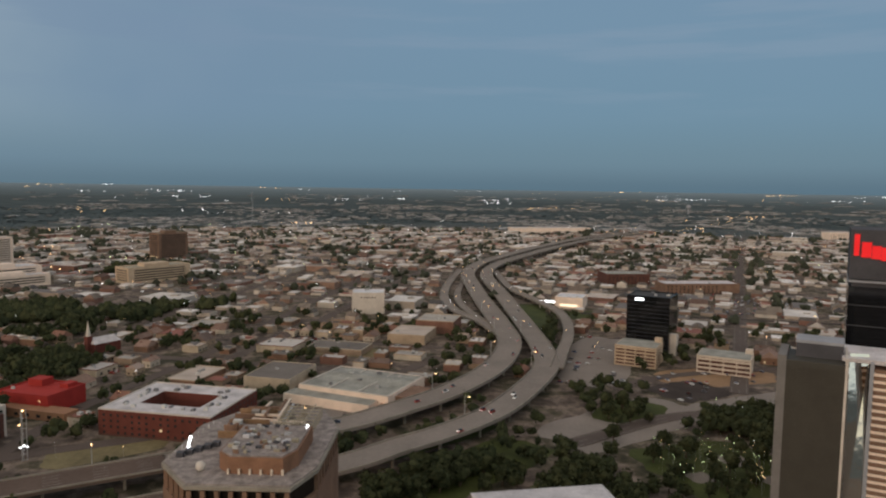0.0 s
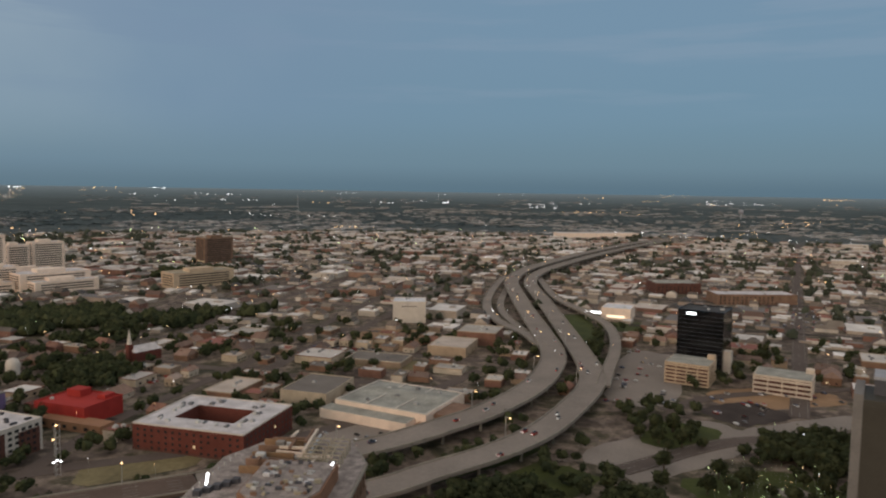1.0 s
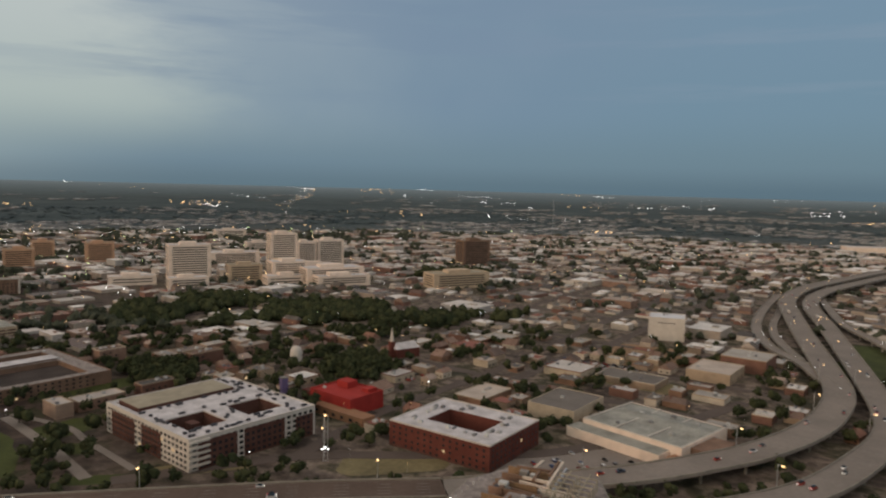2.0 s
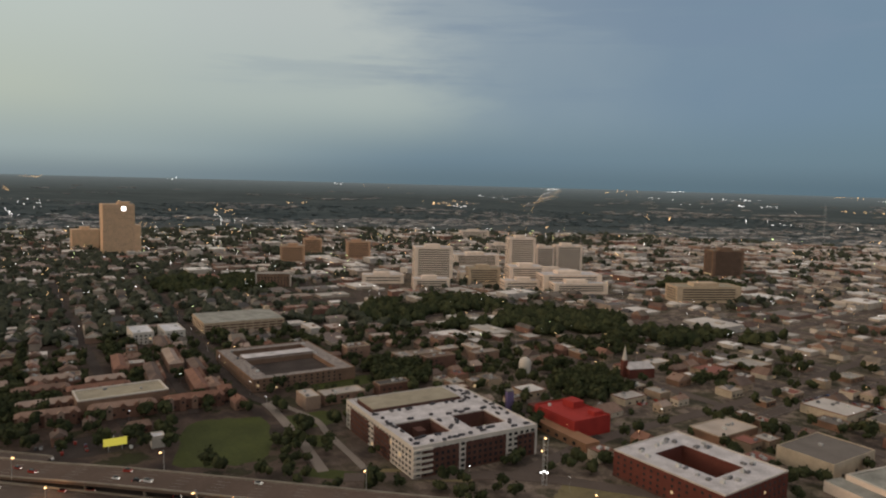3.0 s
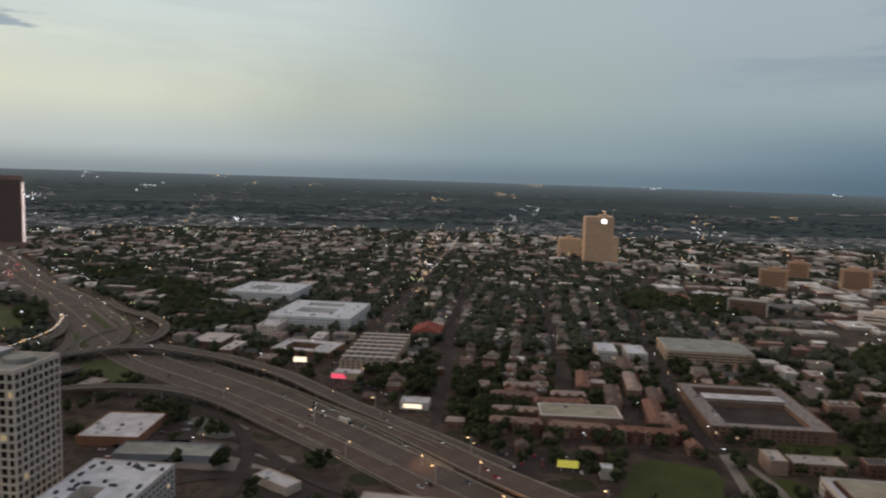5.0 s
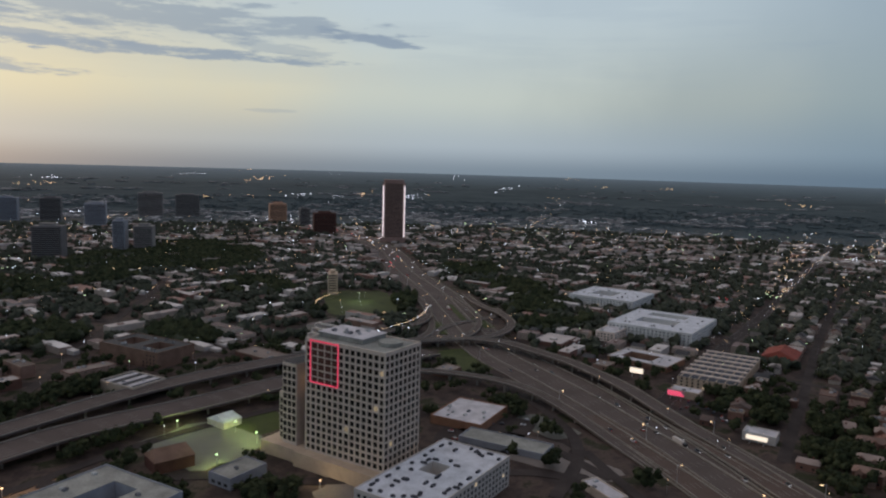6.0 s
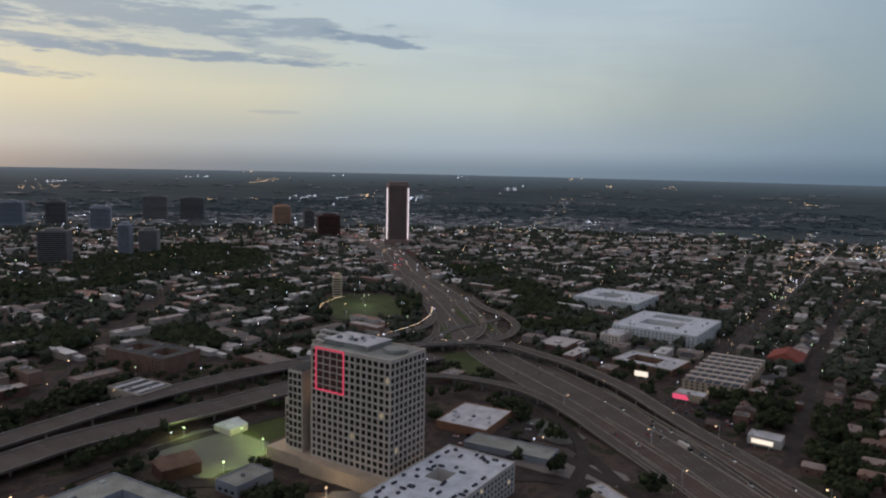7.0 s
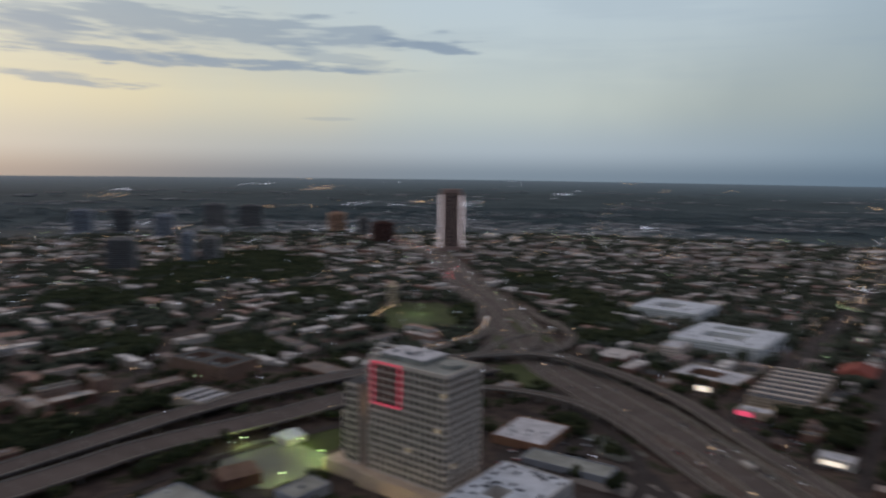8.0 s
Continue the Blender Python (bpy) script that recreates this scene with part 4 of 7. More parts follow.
plot("plaza", -403, -121, 166, 52, 34, "concrete", "pale blue grey paved forecourt beside the office tower", "pavement", 0.05, False)
plot("plaza", 112, 468, 40, 140, 62, "concrete", "pale paved square with curving paths", "pavement", 0.045, True)
plot("plaza", 215, 520, 25, 120, 26, "concrete", "pale paved square beside the lot", "pavement", 0.05, True)
plot("garden_terrace", 148, 392, 20, 86, 84, "grass", "dark garden lawn under festoon lamps", "grass", 0.05, True)
for gx, gy, gw in ((160, 404, 26), (132, 378, 20), (170, 376, 18)):
    plot("plaza", gx, gy, 20, gw * 0.7, gw * 0.7, "concrete", "small pale garden court under festoon lamps", "pavement", 0.075, False)
for sx, sy in ((-574, 127), (-719, 21), (-662, 66), (-560, 130), (-706, 18), (-650, 69)):
    PLOTS.append((sx, sy, 9, 11, 1, 0))
OPEN.append((120, 440, 110, 110, 1, 0))
OPEN.append((-10, 400, 120, 62, math.cos(radians(42)), math.sin(radians(42))))
OPEN.append((-255, 345, 100, 50, math.cos(radians(36)), math.sin(radians(36))))
# ---- the office tower with the red light frame ----
def office():
    E = thing("office_tower", -435, -131, 77, "cream concrete grid office tower with a red lit roof terrace frame", "office building")
    claim(-435, -150, 120, 60, 77, 2)
    w, d, h, base = 67.0, 38.0, 86.0, 10.0
    part("podium", box(w + 6, d + 10, base - 0.02, 0, -3, 0), "beige", E, "tan stone podium")
    part("podium_terrace", box(16, d - 4, 7, w / 2 + 11, -2, 0), "beige", E, "low wing beside the tower")
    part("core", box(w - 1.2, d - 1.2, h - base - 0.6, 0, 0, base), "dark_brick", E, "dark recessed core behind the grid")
    cols, rows, storey = 14, 16, (h - base - 1.5) / 16
    bay = w / cols
    terrace = lambda c, r: 0 < c < 6 and r >= 10
    for c in range(cols):
        for r in range(rows):
            if terrace(c, r):
                continue
            x = -w / 2 + (c + 0.5) * bay
            z = base + 0.4 + r * storey
            put("window", pane(bay - 1.3, storey - 1.35, "office_glass"), E, x, -d / 2 + 0.62, z + 0.95)
    side = 8
    for c in range(side):
        for r in range(rows):
            put("window", pane(d / side - 1.3, storey - 1.35, "office_glass"), E, w / 2 - 0.62, -d / 2 + (c + 0.5) * d / side, base + 0.4 + r * storey + 0.95, math.pi / 2)
    for c in range(cols + 1):
        if 1 < c < 6:
            part("pier", box(1.3, 0.9, 10 * storey, -w / 2 + c * bay, -d / 2 + 0.4, base), "precast", E)
        else:
            part("pier", box(1.3, 0.9, h - base, min(max(-w / 2 + c * bay, -w / 2 + 0.65), w / 2 - 0.65), -d / 2 + 0.4, base), "precast", E)
    for c in range(1, side + 1):
        part("pier", box(0.9, 1.3, h - base, w / 2 - 0.4, min(-d / 2 + c * d / side, d / 2 - 0.65), base), "precast", E)
    for r in range(rows + 1):
        z = base + r * storey
        x0 = -w / 2 + 6 * bay if r > 10 else -w / 2
        part("spandrel", box(w / 2 - x0 - 0.1, 0.7, 1.35, (w / 2 + x0) / 2, -d / 2 + 0.42, z), "precast", E)
        if r > 10:
            part("spandrel", box(bay - 0.2, 0.7, 1.35, -w / 2 + bay / 2, -d / 2 + 0.42, z), "precast", E)
        part("spandrel", box(0.7, d - 0.1, 1.35, w / 2 - 0.42, 0, z), "precast", E)
        if r > 10:
            part("terrace_rail", box(5 * bay - 1, 0.4, 0.7, -w / 2 + 3.5 * bay, -d / 2 + 0.3, z), "precast", E)
    # terrace: set-back dark glass, framed by the light strip
    x0, x1, z0, z1 = -w / 2 + 1.0 * bay, -w / 2 + 6 * bay, base + 10 * storey + 1, h + 0.6
    part("terrace_glass", box(5 * bay - 1, 0.3, z1 - z0 - 2, (x0 + x1) / 2, -d / 2 + 3.0, z0 + 1), "black_glass", E, "dark terrace glass")
    for nm, bm in (("light_strip", box(0.7, 0.6, z1 - z0, x0, -d / 2 - 0.2, z0)), ("light_strip", box(0.7, 0.6, z1 - z0, x1, -d / 2 - 0.2, z0)),
                   ("light_strip", box(x1 - x0, 0.6, 0.7, (x0 + x1) / 2, -d / 2 - 0.2, z0)), ("light_strip", box(x1 - x0, 0.6, 0.7, (x0 + x1) / 2, -d / 2 - 0.2, z1 - 1))):
        part(nm, bm, "red_edge", E, "glowing red light strip")
    for c in (2.25, 3.5, 4.75):
        part("terrace_post", box(0.6, 0.4, z1 - z0 - 1, -w / 2 + c * bay, -d / 2 + 0.35, z0), "precast", E)
    part("roof", box(w - 1.6, d - 1.6, 0.4, 0, 0, h - 0.6), "grey_roof", E, "grey flat roof")
    parapet_on(E, w, d, h - 0.2, "precast", 1.3, 0.8)
    part("penthouse", box(38, 25, 3.0, -13, 5, h), "grey_roof", E, "low plant penthouse")
    part("penthouse_roof", box(39, 26, 0.5, -13, 5, h + 3.0), "pale_roof", E, "wide pale roof slab")
    roof_units(E, 34, 18, h + 3.5, 7, "unit", -13, 6)
    bm = bmesh.new()
    bmesh.ops.create_cone(bm, cap_ends=True, segments=20, radius1=8, radius2=8, depth=2.4, matrix=Matrix.Translation((20, 4, h + 1.2)))
    part("helipad", bm, "grey_roof", E, "round raised roof deck")
    for k, (ln, by, bz) in enumerate(((22, 16, 1.0), (18, 8, -0.5), (14, 0, -2.0))):
        part("canopy_beam", box(ln, 1.6, 1.2, -w / 2 - ln / 2 + 1, by, h + bz), "white_wall", E, "pale projecting roof beam")
        part("canopy_end", box(1.4, 6, 4, -w / 2 - ln + 1, by, h + bz - 3), "white_wall", E)
    # lower wing beyond a dark slot
    lx = -w / 2 - 16.5
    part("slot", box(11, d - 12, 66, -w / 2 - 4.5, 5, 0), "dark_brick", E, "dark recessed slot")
    wing = part("wing", box(13, d - 4, 66, lx, 0, 0), "precast", E, "lower wing of the tower")
    wing_step = part("wing_step", box(5, d - 8, 44, lx - 9, 0, 0), "precast", E)
    part("wing_roof", box(12, d - 5, 0.4, lx, 0, 66), "dark_roof", E)
    for r in range(11):
        for c in range(3):
            put("window", pane(3.0, 3.4, "office_glass"), wing, lx - 4.2 + c * 4.2, -d / 2 + 1.95, 11.5 + r * 4.9)
    for r in range(6):
        put("window", pane(3.0, 3.4, "office_glass"), wing_step, lx - 9, -d / 2 + 3.95, 11.5 + r * 4.9)
    part("slot_light", box(0.5, 0.3, 14, -w / 2 - 6.5, -d / 2 + 10.5, 46), "warm", E, "warm lit slot")
    part("podium_wing", box(36, d, 9, lx - 4, -4, 0), "beige", E)


office()

# ---- courtyard apartments ----
c1, c2, gar = (-24, -22, 27, 28), (18, -23, 27, 27), (-5, 33, 74, 30)
E = block("apartment_building", -338, 386, 75, 92, 103, 19, "pale-roofed apartment block with two courtyards and a parking garage", "apartment building", "white_wall", "pale_roof", 5, 3.5, 4.4, 2.6, 1.9,
          ("x-", "y-"), (c1, c2, gar), 0, "unit_dark", most=230)
roof_rows(E, 92, 103, 19.25, (c1, c2, gar), 5.5)
for x, wd, h in ((-27, 26, 17), (6, 30, 17), (37, 14, 15)):
    B = part("brick_bay", box(wd, 0.5, h, x, -51.6, 0), "dark_brick", E, "dark brick facade bay")
    for c in range(int(wd / 4)):
        for r in range(4):
            put("window", pane(2.0, 1.9), B, x - wd / 2 + 2.2 + 4 * c, -51.85, 1.2 + r * 3.7)
for y, wd in ((-8, 24), (28, 30)):
    B = part("brick_bay", box(0.5, wd, 16, -46.1, y, 0), "dark_brick", E, "dark brick facade bay")
    for c in range(int(wd / 4)):
        for r in range(4):
            put("window", pane(2.0, 1.9), B, -46.35, y - wd / 2 + 2.2 + 4 * c, 1.2 + r * 3.7, math.pi / 2)
for r in range(5):
    part("balcony", box(13, 2.0, 1.1, -39.5, -52.2, 3.0 + r * 3.5), "white_wall", E, "white corner balcony")
part("garage", box(70, 27, 20.6, -5, 33, 0), "dark_brick", E, "inner parking garage"), part("garage_roof", box(69, 26, 0.4, -5, 33, 20.6), "tan_roof", E, "tan roof deck of the inner garage")
for a, b, p, q in (c1, c2):
    for sx, sy, sw, sd in ((a, b - q / 2 + 0.2, p - 0.1, 0.3), (a, b + q / 2 - 0.2, p - 0.1, 0.3), (a - p / 2 + 0.2, b, 0.3, q - 0.7), (a + p / 2 - 0.2, b, 0.3, q - 0.7)):
        part("courtyard_wall", box(sw, sd, 18.4, sx, sy, 0), "dark_brick", E, "dark brick courtyard wall")
for a, b, p, q in (c1, c2):
    part("courtyard_floor", box(p - 1, q - 1, 0.3, a, b, 0.05), "dry", E)
part("courtyard_block", box(6, 8, 17, -24, -18, 0), "dark_brick", E)
part("courtyard_block", box(6, 6, 9, 18, -22, 0), "brick", E)

E = block("apartment_building", -180, 447, 80, 61, 76, 16, "red brick apartment block round one courtyard with a pale roof", "apartment building", "brick", "pale_roof", 4, 3.6, 4.6, 1.6, 1.6,
          ("x-", "y-"), ((0, 0, 27, 42),), 26, "unit", most=140, skip=0.1, rim="white_wall")
part("courtyard_floor", box(26, 41, 0.3, 0, 0, 0.05), "dark_brick", E)
part("base_course", box(61.4, 76.4, 1.4, 0, 0, 0), "dark_brick", E)

E = block("cultural_centre", -291, 478, -14, 44, 34, 12, "red stucco building with an orange lower wing", "building", "red", "red", units=1, parapet=1.2)
part("tower_block", box(12, 10, 17, -8, 8, 0), "red", E, "taller red stucco block")
part("entrance_wing", box(60, 12, 6, 14, -20, 0), "orange", E, "orange stucco lower wing")
part("side_hall", box(16, 26, 8, -30, 2, 0), "brick", E, "dark red side hall"), part("stair_block", box(7, 9, 15, 14, 10, 0), "red", E, "red stair block")
for k in range(5):
    put("window", pane(3.0, 2.2), E, -4 + 9 * k, -26.0, 1.5)
claim(-285, 458, 64, 14, -14)
E = thing("sign_pylon", -342, 468, 60, "slim purple clad sign tower", "tower")
claim(-342, 468, 6, 6, 60)
part("shaft", box(5, 5, 17), "purple", E), part("cap", box(5.6, 5.6, 0.8, 0, 0, 17), "hazy", E)

E = block("apartment_building", -405, -66, 167, 94, 50, 19, "white-roofed apartment block with many dark roof units", "apartment building", "white_wall", "white_roof", 5, 3.5, 4.2, 2.1, 2.0,
          ("x-", "y-"), ((4, 4, 16, 14),), 0, "unit_dark", most=170)
roof_rows(E, 94, 50, 19.25, ((4, 4, 16, 14), (-28, 0, 12, 12), (32, 0, 8, 12)), 5.0)

for x, y, w, d, hole, lab in ((-1130, -46, 96, 100, ((0, 10, 40, 36),), "long white apartment block"), (-955, 38, 112, 104, ((-8, 4, 30, 50), (34, 4, 22, 50)), "pale apartment block with two courtyards")):
    block("apartment_building", x, y, 165, w, d, 15.5, lab, "apartment building", "white_stucco", "white_roof", 4, 3.5, 4.8, 1.9, 1.5, ("x-", "y-"), hole, 12, "unit", most=200)
block("apartment_building", -898, -18, 165, 50, 24, 11, "low pale apartment wing", "apartment building", "cream", "pale_roof", 3, 3.2, 4, 2, 1.6, ("x-", "y-"), most=50)
block("retail_building", -794, 29, 160, 48, 66, 6, "low pale-roofed strip of shops", "shop", "walls_one", "pale_roof", 0, holes=((0, 6, 26, 34),), units=5)
for k in range(7):
    E = block("row_houses", -722 - 17 * k, 91 + 4 * k, 168, 16.4, 54, 10, "row of tan town houses with dark roof terraces", "row houses", "beige", "unit_dark", 3, 3.1, 5, 2.0, 1.7, ("x-", "y-"), (), 0, group="rows of town houses beside the freeway", most=30, parapet=0)
    part("roof_band", box(2.6, 54, 0.9, 6.6, 0, 10.1), "cream", E, "pale raised roof band")
    for j in range(7):
        part("party_wall", box(13.2, 0.7, 0.6, -1.4, -24 + 8 * j, 10.1), "beige", E, "pale party wall")
E = thing("red_roofed_hall", -868, 168, 76, "brick hall with a big red hipped roof", "building")
claim(-868, 168, 60, 40, 76)
part("wall", box(34, 46, 8), "brown_brick", E), part("roof", gable(bmesh.new(), 0, 0, 8, 46, 34, 7, math.pi / 2), "red_tile", E, "red hipped roof")

# ---- towers far along the freeway ----
E = thing("skyscraper", -1800, -712, 114, "dark bronze tower with white lit corner edges", "skyscraper")
claim(-1800, -712, 80, 70, 114)
part("shaft", poly(bmesh.new(), [(-31, -22), (-24, -29), (24, -29), (31, -22), (31, 22), (24, 29), (-24, 29), (-31, 22)], 12, 160), "bronze", E)
part("crown", poly(bmesh.new(), [(-27, -20), (-20, -26), (20, -26), (27, -20), (27, 20), (20, 26), (-20, 26), (-27, 20)], 160, 168), "bronze", E)
part("base", box(70, 62, 12), "bronze", E)
bm = bmesh.new()
for r in range(40):
    cube(bm, 0, -29.05, 15 + r * 3.6, 46, 0.3, 1.5), cube(bm, 31.05, 0, 15 + r * 3.6, 0.3, 42, 1.5), cube(bm, -31.05, 0, 15 + r * 3.6, 0.3, 42, 1.5)
tagged(part("glazing", bm, "office_glass", E, "dark glass window bands"), kind="stuff")
for x, y in ((-27.5, -25.5), (27.5, -25.5), (27.5, 25.5), (-27.5, 25.5)):
    part("light_strip", box(3.2, 3.2, 138, x * 1.03, y * 1.03, 14), "white_edge", E, "white lit corner strip")

E = thing("office_tower", -1640, 660, 79, "gold mirror glass tower with a stepped side", "office building")
claim(-1640, 660, 80, 80, 79)
part("shaft", box(66, 40, 109, 0, 0, 0), "gold", E), part("step", box(14, 36, 62, 39, 0, 0), "gold", E), part("crown", box(22, 20, 5, 12, 0, 109), "gold", E)
bm = bmesh.new()
for r in range(26):
    cube(bm, 0, 20.1, 5 + r * 4, 64, 0.3, 0.5), cube(bm, 0, -20.1, 5 + r * 4, 64, 0.3, 0.5)
tagged(part("facade_grille", bm, "bronze", E, "thin dark floor lines"), kind="stuff")
part("sign", box(9, 0.6, 8, 10, -20.6, 95), "cool", E, "white lit square sign")
E = thing("office_building", -1790, 640, 79, "lower gold glass annex", "office building")
part("shaft", box(58, 34, 44), "gold", E), part("penthouse", box(20, 14, 6, 0, 0, 44), "gold", E)
claim(-1790, 640, 60, 36, 79)

for x, y, w, h, m, lab, deg in ((-1088, -1151, 56, 67, "hazy", "far skyline office tower in haze-toned grey", 121), (-1250, -1127, 26, 70, "hazy_pale", "pale ribbed apartment tower", 122), (-1277, -1085, 40, 58, "hazy", "dark glass tower of the far skyline", 122), (-1686, -2012, 66, 73, "hazy_pale", "far skyline tower in haze-toned grey", 129),
                           (-1766, -1914, 62, 74, "hazy", "far skyline tower in haze-toned grey", 129), (-1721, -1680, 60, 67, "hazy_pale", "far skyline tower in haze-toned grey", 128), (-2094, -1806, 84, 86, "hazy", "dark tower of the far skyline", 130), (-2176, -1710, 84, 80, "hazy", "far skyline tower in haze-toned grey", 130),
                           (-2135, -1296, 58, 67, "rust", "rust brown office tower", 128), (-2110, -1175, 34, 57, "hazy", "slim dark tower of the far skyline", 128), (-1883, -972, 66, 62, "dark_brick", "dark brown tower beside the freeway", 125), (-1012, -468, 15, 32, "beige", "tan slab building beside the park", 118)):
    E = thing("office_tower", x, y, deg, lab, "office building", group="towers of the far skyline")
    claim(x, y, w, 36, deg)
    part("shaft", box(w, 34, h), m, E), part("crown", box(w * 0.55, 18, 5, 0, 0, h), m, E)
    bm = bmesh.new()
    for k in range(int(h / 4) - 1):
        for sgn in (-1, 1):
            cube(bm, 0, sgn * 17.1, 5 + 4 * k, w - 4, 0.3, 1.6)
    tagged(part("glazing", bm, "office_glass", E, "dark window bands"), kind="stuff")

# ---- hospital quarter ----
HOSPITAL = [(-813, 1064, 54, 48, 30, 76, "cream", 19), (-812, 1132, 54, 34, 26, 56, "cream", 14), (-794, 1183, 54, 52, 28, 58, "cream", 14), (-882, 908, 54, 66, 34, 62, "cream", 15), (-1008, 1156, 54, 96, 40, 24, "cream", 6), (-690, 1040, 54, 100, 50, 26, "cream", 6),
            (-760, 1010, 54, 60, 40, 34, "cream", 8), (-820, 970, 54, 56, 30, 28, "beige", 6), (-1245, 1030, 57, 52, 30, 38, "rust", 9), (-1253, 866, 56, 50, 30, 36, "rust", 8), (-1377, 1000, 57, 42, 30, 36, "rust", 8), (-599, 1440, 54, 66, 34, 52, "brown_brick", 12), (-487, 1110, 53, 104, 40, 24, "beige", 5),
            (-837, 978, 54, 70, 30, 18, "cream", 3), (-745, 980, 54, 60, 34, 14, "cream", 2), (-761, 1085, 54, 80, 30, 22, "cream", 4), (-658, 1022, 54, 90, 36, 16, "cream", 3), (-838, 862, 54, 60, 30, 16, "cream", 3), (-932, 838, 54, 70, 26, 14, "cream", 2), (-1164, 1416, 54, 60, 30, 20, "cream", 4), (-1501, 1690, 54, 90, 36, 22, "cream", 4)]
for x, y, deg, w, d, h, m, fl in HOSPITAL:
    lab = {"cream": "cream hospital building with ribbon windows", "beige": "tan hospital block with window bands", "rust": "rust brown brick block", "brown_brick": "brown brick apartment tower"}[m]
    E = thing("hospital_block" if m in ("cream", "beige") else "brick_block", x, y, deg, lab, "building")
    claim(x, y, w, d, deg)
    part("wall", box(w, d, h), m, E), part("roof", box(w - 1, d - 1, 0.4, 0, 0, h), "pale_roof" if m == "cream" else "tan_roof", E)
    part("penthouse", box(w * 0.4, d * 0.5, 5, rng.uniform(-5, 5), 0, h + 0.4), m, E)
    for k in range(fl):
        put("window_band", pane(w * 0.82, 1.7), E, 0, -d / 2, 4.5 + k * (h - 5) / fl)
        put("window_band", pane(d * 0.8, 1.7), E, -w / 2, 0, 4.5 + k * (h - 5) / fl, math.pi / 2)
    parapet_on(E, w, d, h + 0.2, m, 1.2, 0.8)
E = block("arch_building", -1013, 674, 54, 54, 30, 20, "brick block with a white roof frame", "building", "brown_brick", "pale_roof", 4, 4, 5, 2.4, 2, ("y-",), most=40)
part("roof_frame", cube(cube(box(56, 1.5, 2.5, 0, -15, 21), -27, -15, 0, 2, 1.5, 21), 27, -15, 0, 2, 1.5, 21), "white_wall", E, "white frame round the facade")

# ---- garages and sheds ----
def garage(x, y, deg, w, d, h, floors, label, wall="cream"):
    E = thing("parking_garage", x, y, deg, label, "parking garage")
    claim(x, y, w, d, deg)
    # solid block; the shade inside the open decks is put into its colour
    part("core", box(w - 2, d - 2, h - 0.5), "dark_brick", E, "solid dark core coloured like shaded open decks")
    st = h / floors
    for k in range(floors + 1):
        part("deck_band", box(w, d, st * 0.42, 0, 0, min(k * st, h - st * 0.42)), wall, E)
    for sx in (-1, 1):
        for k in range(int(w / 9) + 1):
            part("pier", box(0.9, 0.9, h, -w / 2 + 0.5 + k * (w - 1) / int(w / 9), sx * (d / 2 - 0.3), 0), wall, E)
    part("stair_tower", box(6, 6, h + 4, w / 2 - 3.5, d / 2 - 3.5, 0), wall, E)
    part("roof_deck", box(w - 1.5, d - 1.5, 0.3, 0, 0, h - 0.05), "grey_roof", E)
    return E


garage(161, 632, -26, 36, 32, 18, 6, "tan concrete parking garage with open decks", "beige")
garage(229, 608, -26, 43, 30, 15, 4, "yellow lit cream parking garage with open decks", "precast")
garage(-762, 470, 75, 92, 66, 12, 4, "tan parking garage with open decks", "beige")
E = block("apartment_building", -560, 404, 77, 92, 116, 10, "brown apartment block round a sunken yard", "apartment building", "brown_brick", "worn_roof", 3, 3.2, 5, 1.8, 1.5, ("x-", "y-", "x+"), ((0, -20, 64, 56), (0, 36, 70, 24)), 14, most=110)
part("courtyard_floor", box(63, 55, 0.3, 0, -20, 0.05), "asphalt", E)
part("inner_hall", box(64, 14, 11.5, 0, 17, 0), "brown_brick", E), part("inner_roof", box(66, 15, 0.5, 0, 17, 11.52), "pale_roof", E, "long pale roof")
part("parking_deck", box(63, 50, 6, 0, -20, 0.3), "asphalt", E, "dark parking deck in the yard")
E = block("long_hall", -545, 252, 79, 63, 30, 13, "long hall with a pale tan flat roof and white edges", "hall", "brown_brick", "tan_roof", 0, units=2, parapet=0)
parapet_on(E, 63, 30, 13.2, "white_wall", 0.9, 1.4)


def town_house_row(x, y, length, deg=77):
    """A row of narrow brick town houses with gables, beside the long hall."""
    E = thing("town_house_row", x, y, deg, "row of brown brick town houses with dark gabled roofs", "row houses", group="rows of town houses")
    claim(x, y, length, 13, deg, 1)
    W = part("wall", box(length, 11, 8.5), ("row_walls"), E)
    R = part("roof", gable(bmesh.new(), 0, 0, 8.5, length, 11, 3.0), "shingles_one", E)
    n = int(length / 8)
    for i in range(n):
        bx = (i + 0.5 - n / 2) * length / n
        part("gable_bay", gable(box(4.4, 2.0, 9.0, bx, -6.2, 0), bx, -6.2, 9.0, 2.0, 4.4, 2.2, math.pi / 2, 0.2), "row_walls", E)
        put("window", pane(1.6, 1.7), W, bx, -7.22, 5.6)
        put("window", pane(1.6, 1.7), W, bx + 3.2, -5.5, 2.0)


for x, y, length, deg in ((-540, 200, 40, 74), (-526, 246, 46, 74), (-512, 294, 44, 74), (-516, 322, 10, 74), (-556, 318, 60, 163), (-536, 322, 24, 163), (-600, 300, 58, 163), (-640, 334, 60, 163), (-598, 338, 40, 163), (-566, 206, 40, 77), (-584, 250, 46, 77),
                          (-606, 214, 40, 77), (-604, 262, 30, 77), (-632, 228, 34, 77), (-650, 290, 52, 163), (-704, 352, 44, 163)):
    town_house_row(x, y, length, deg)
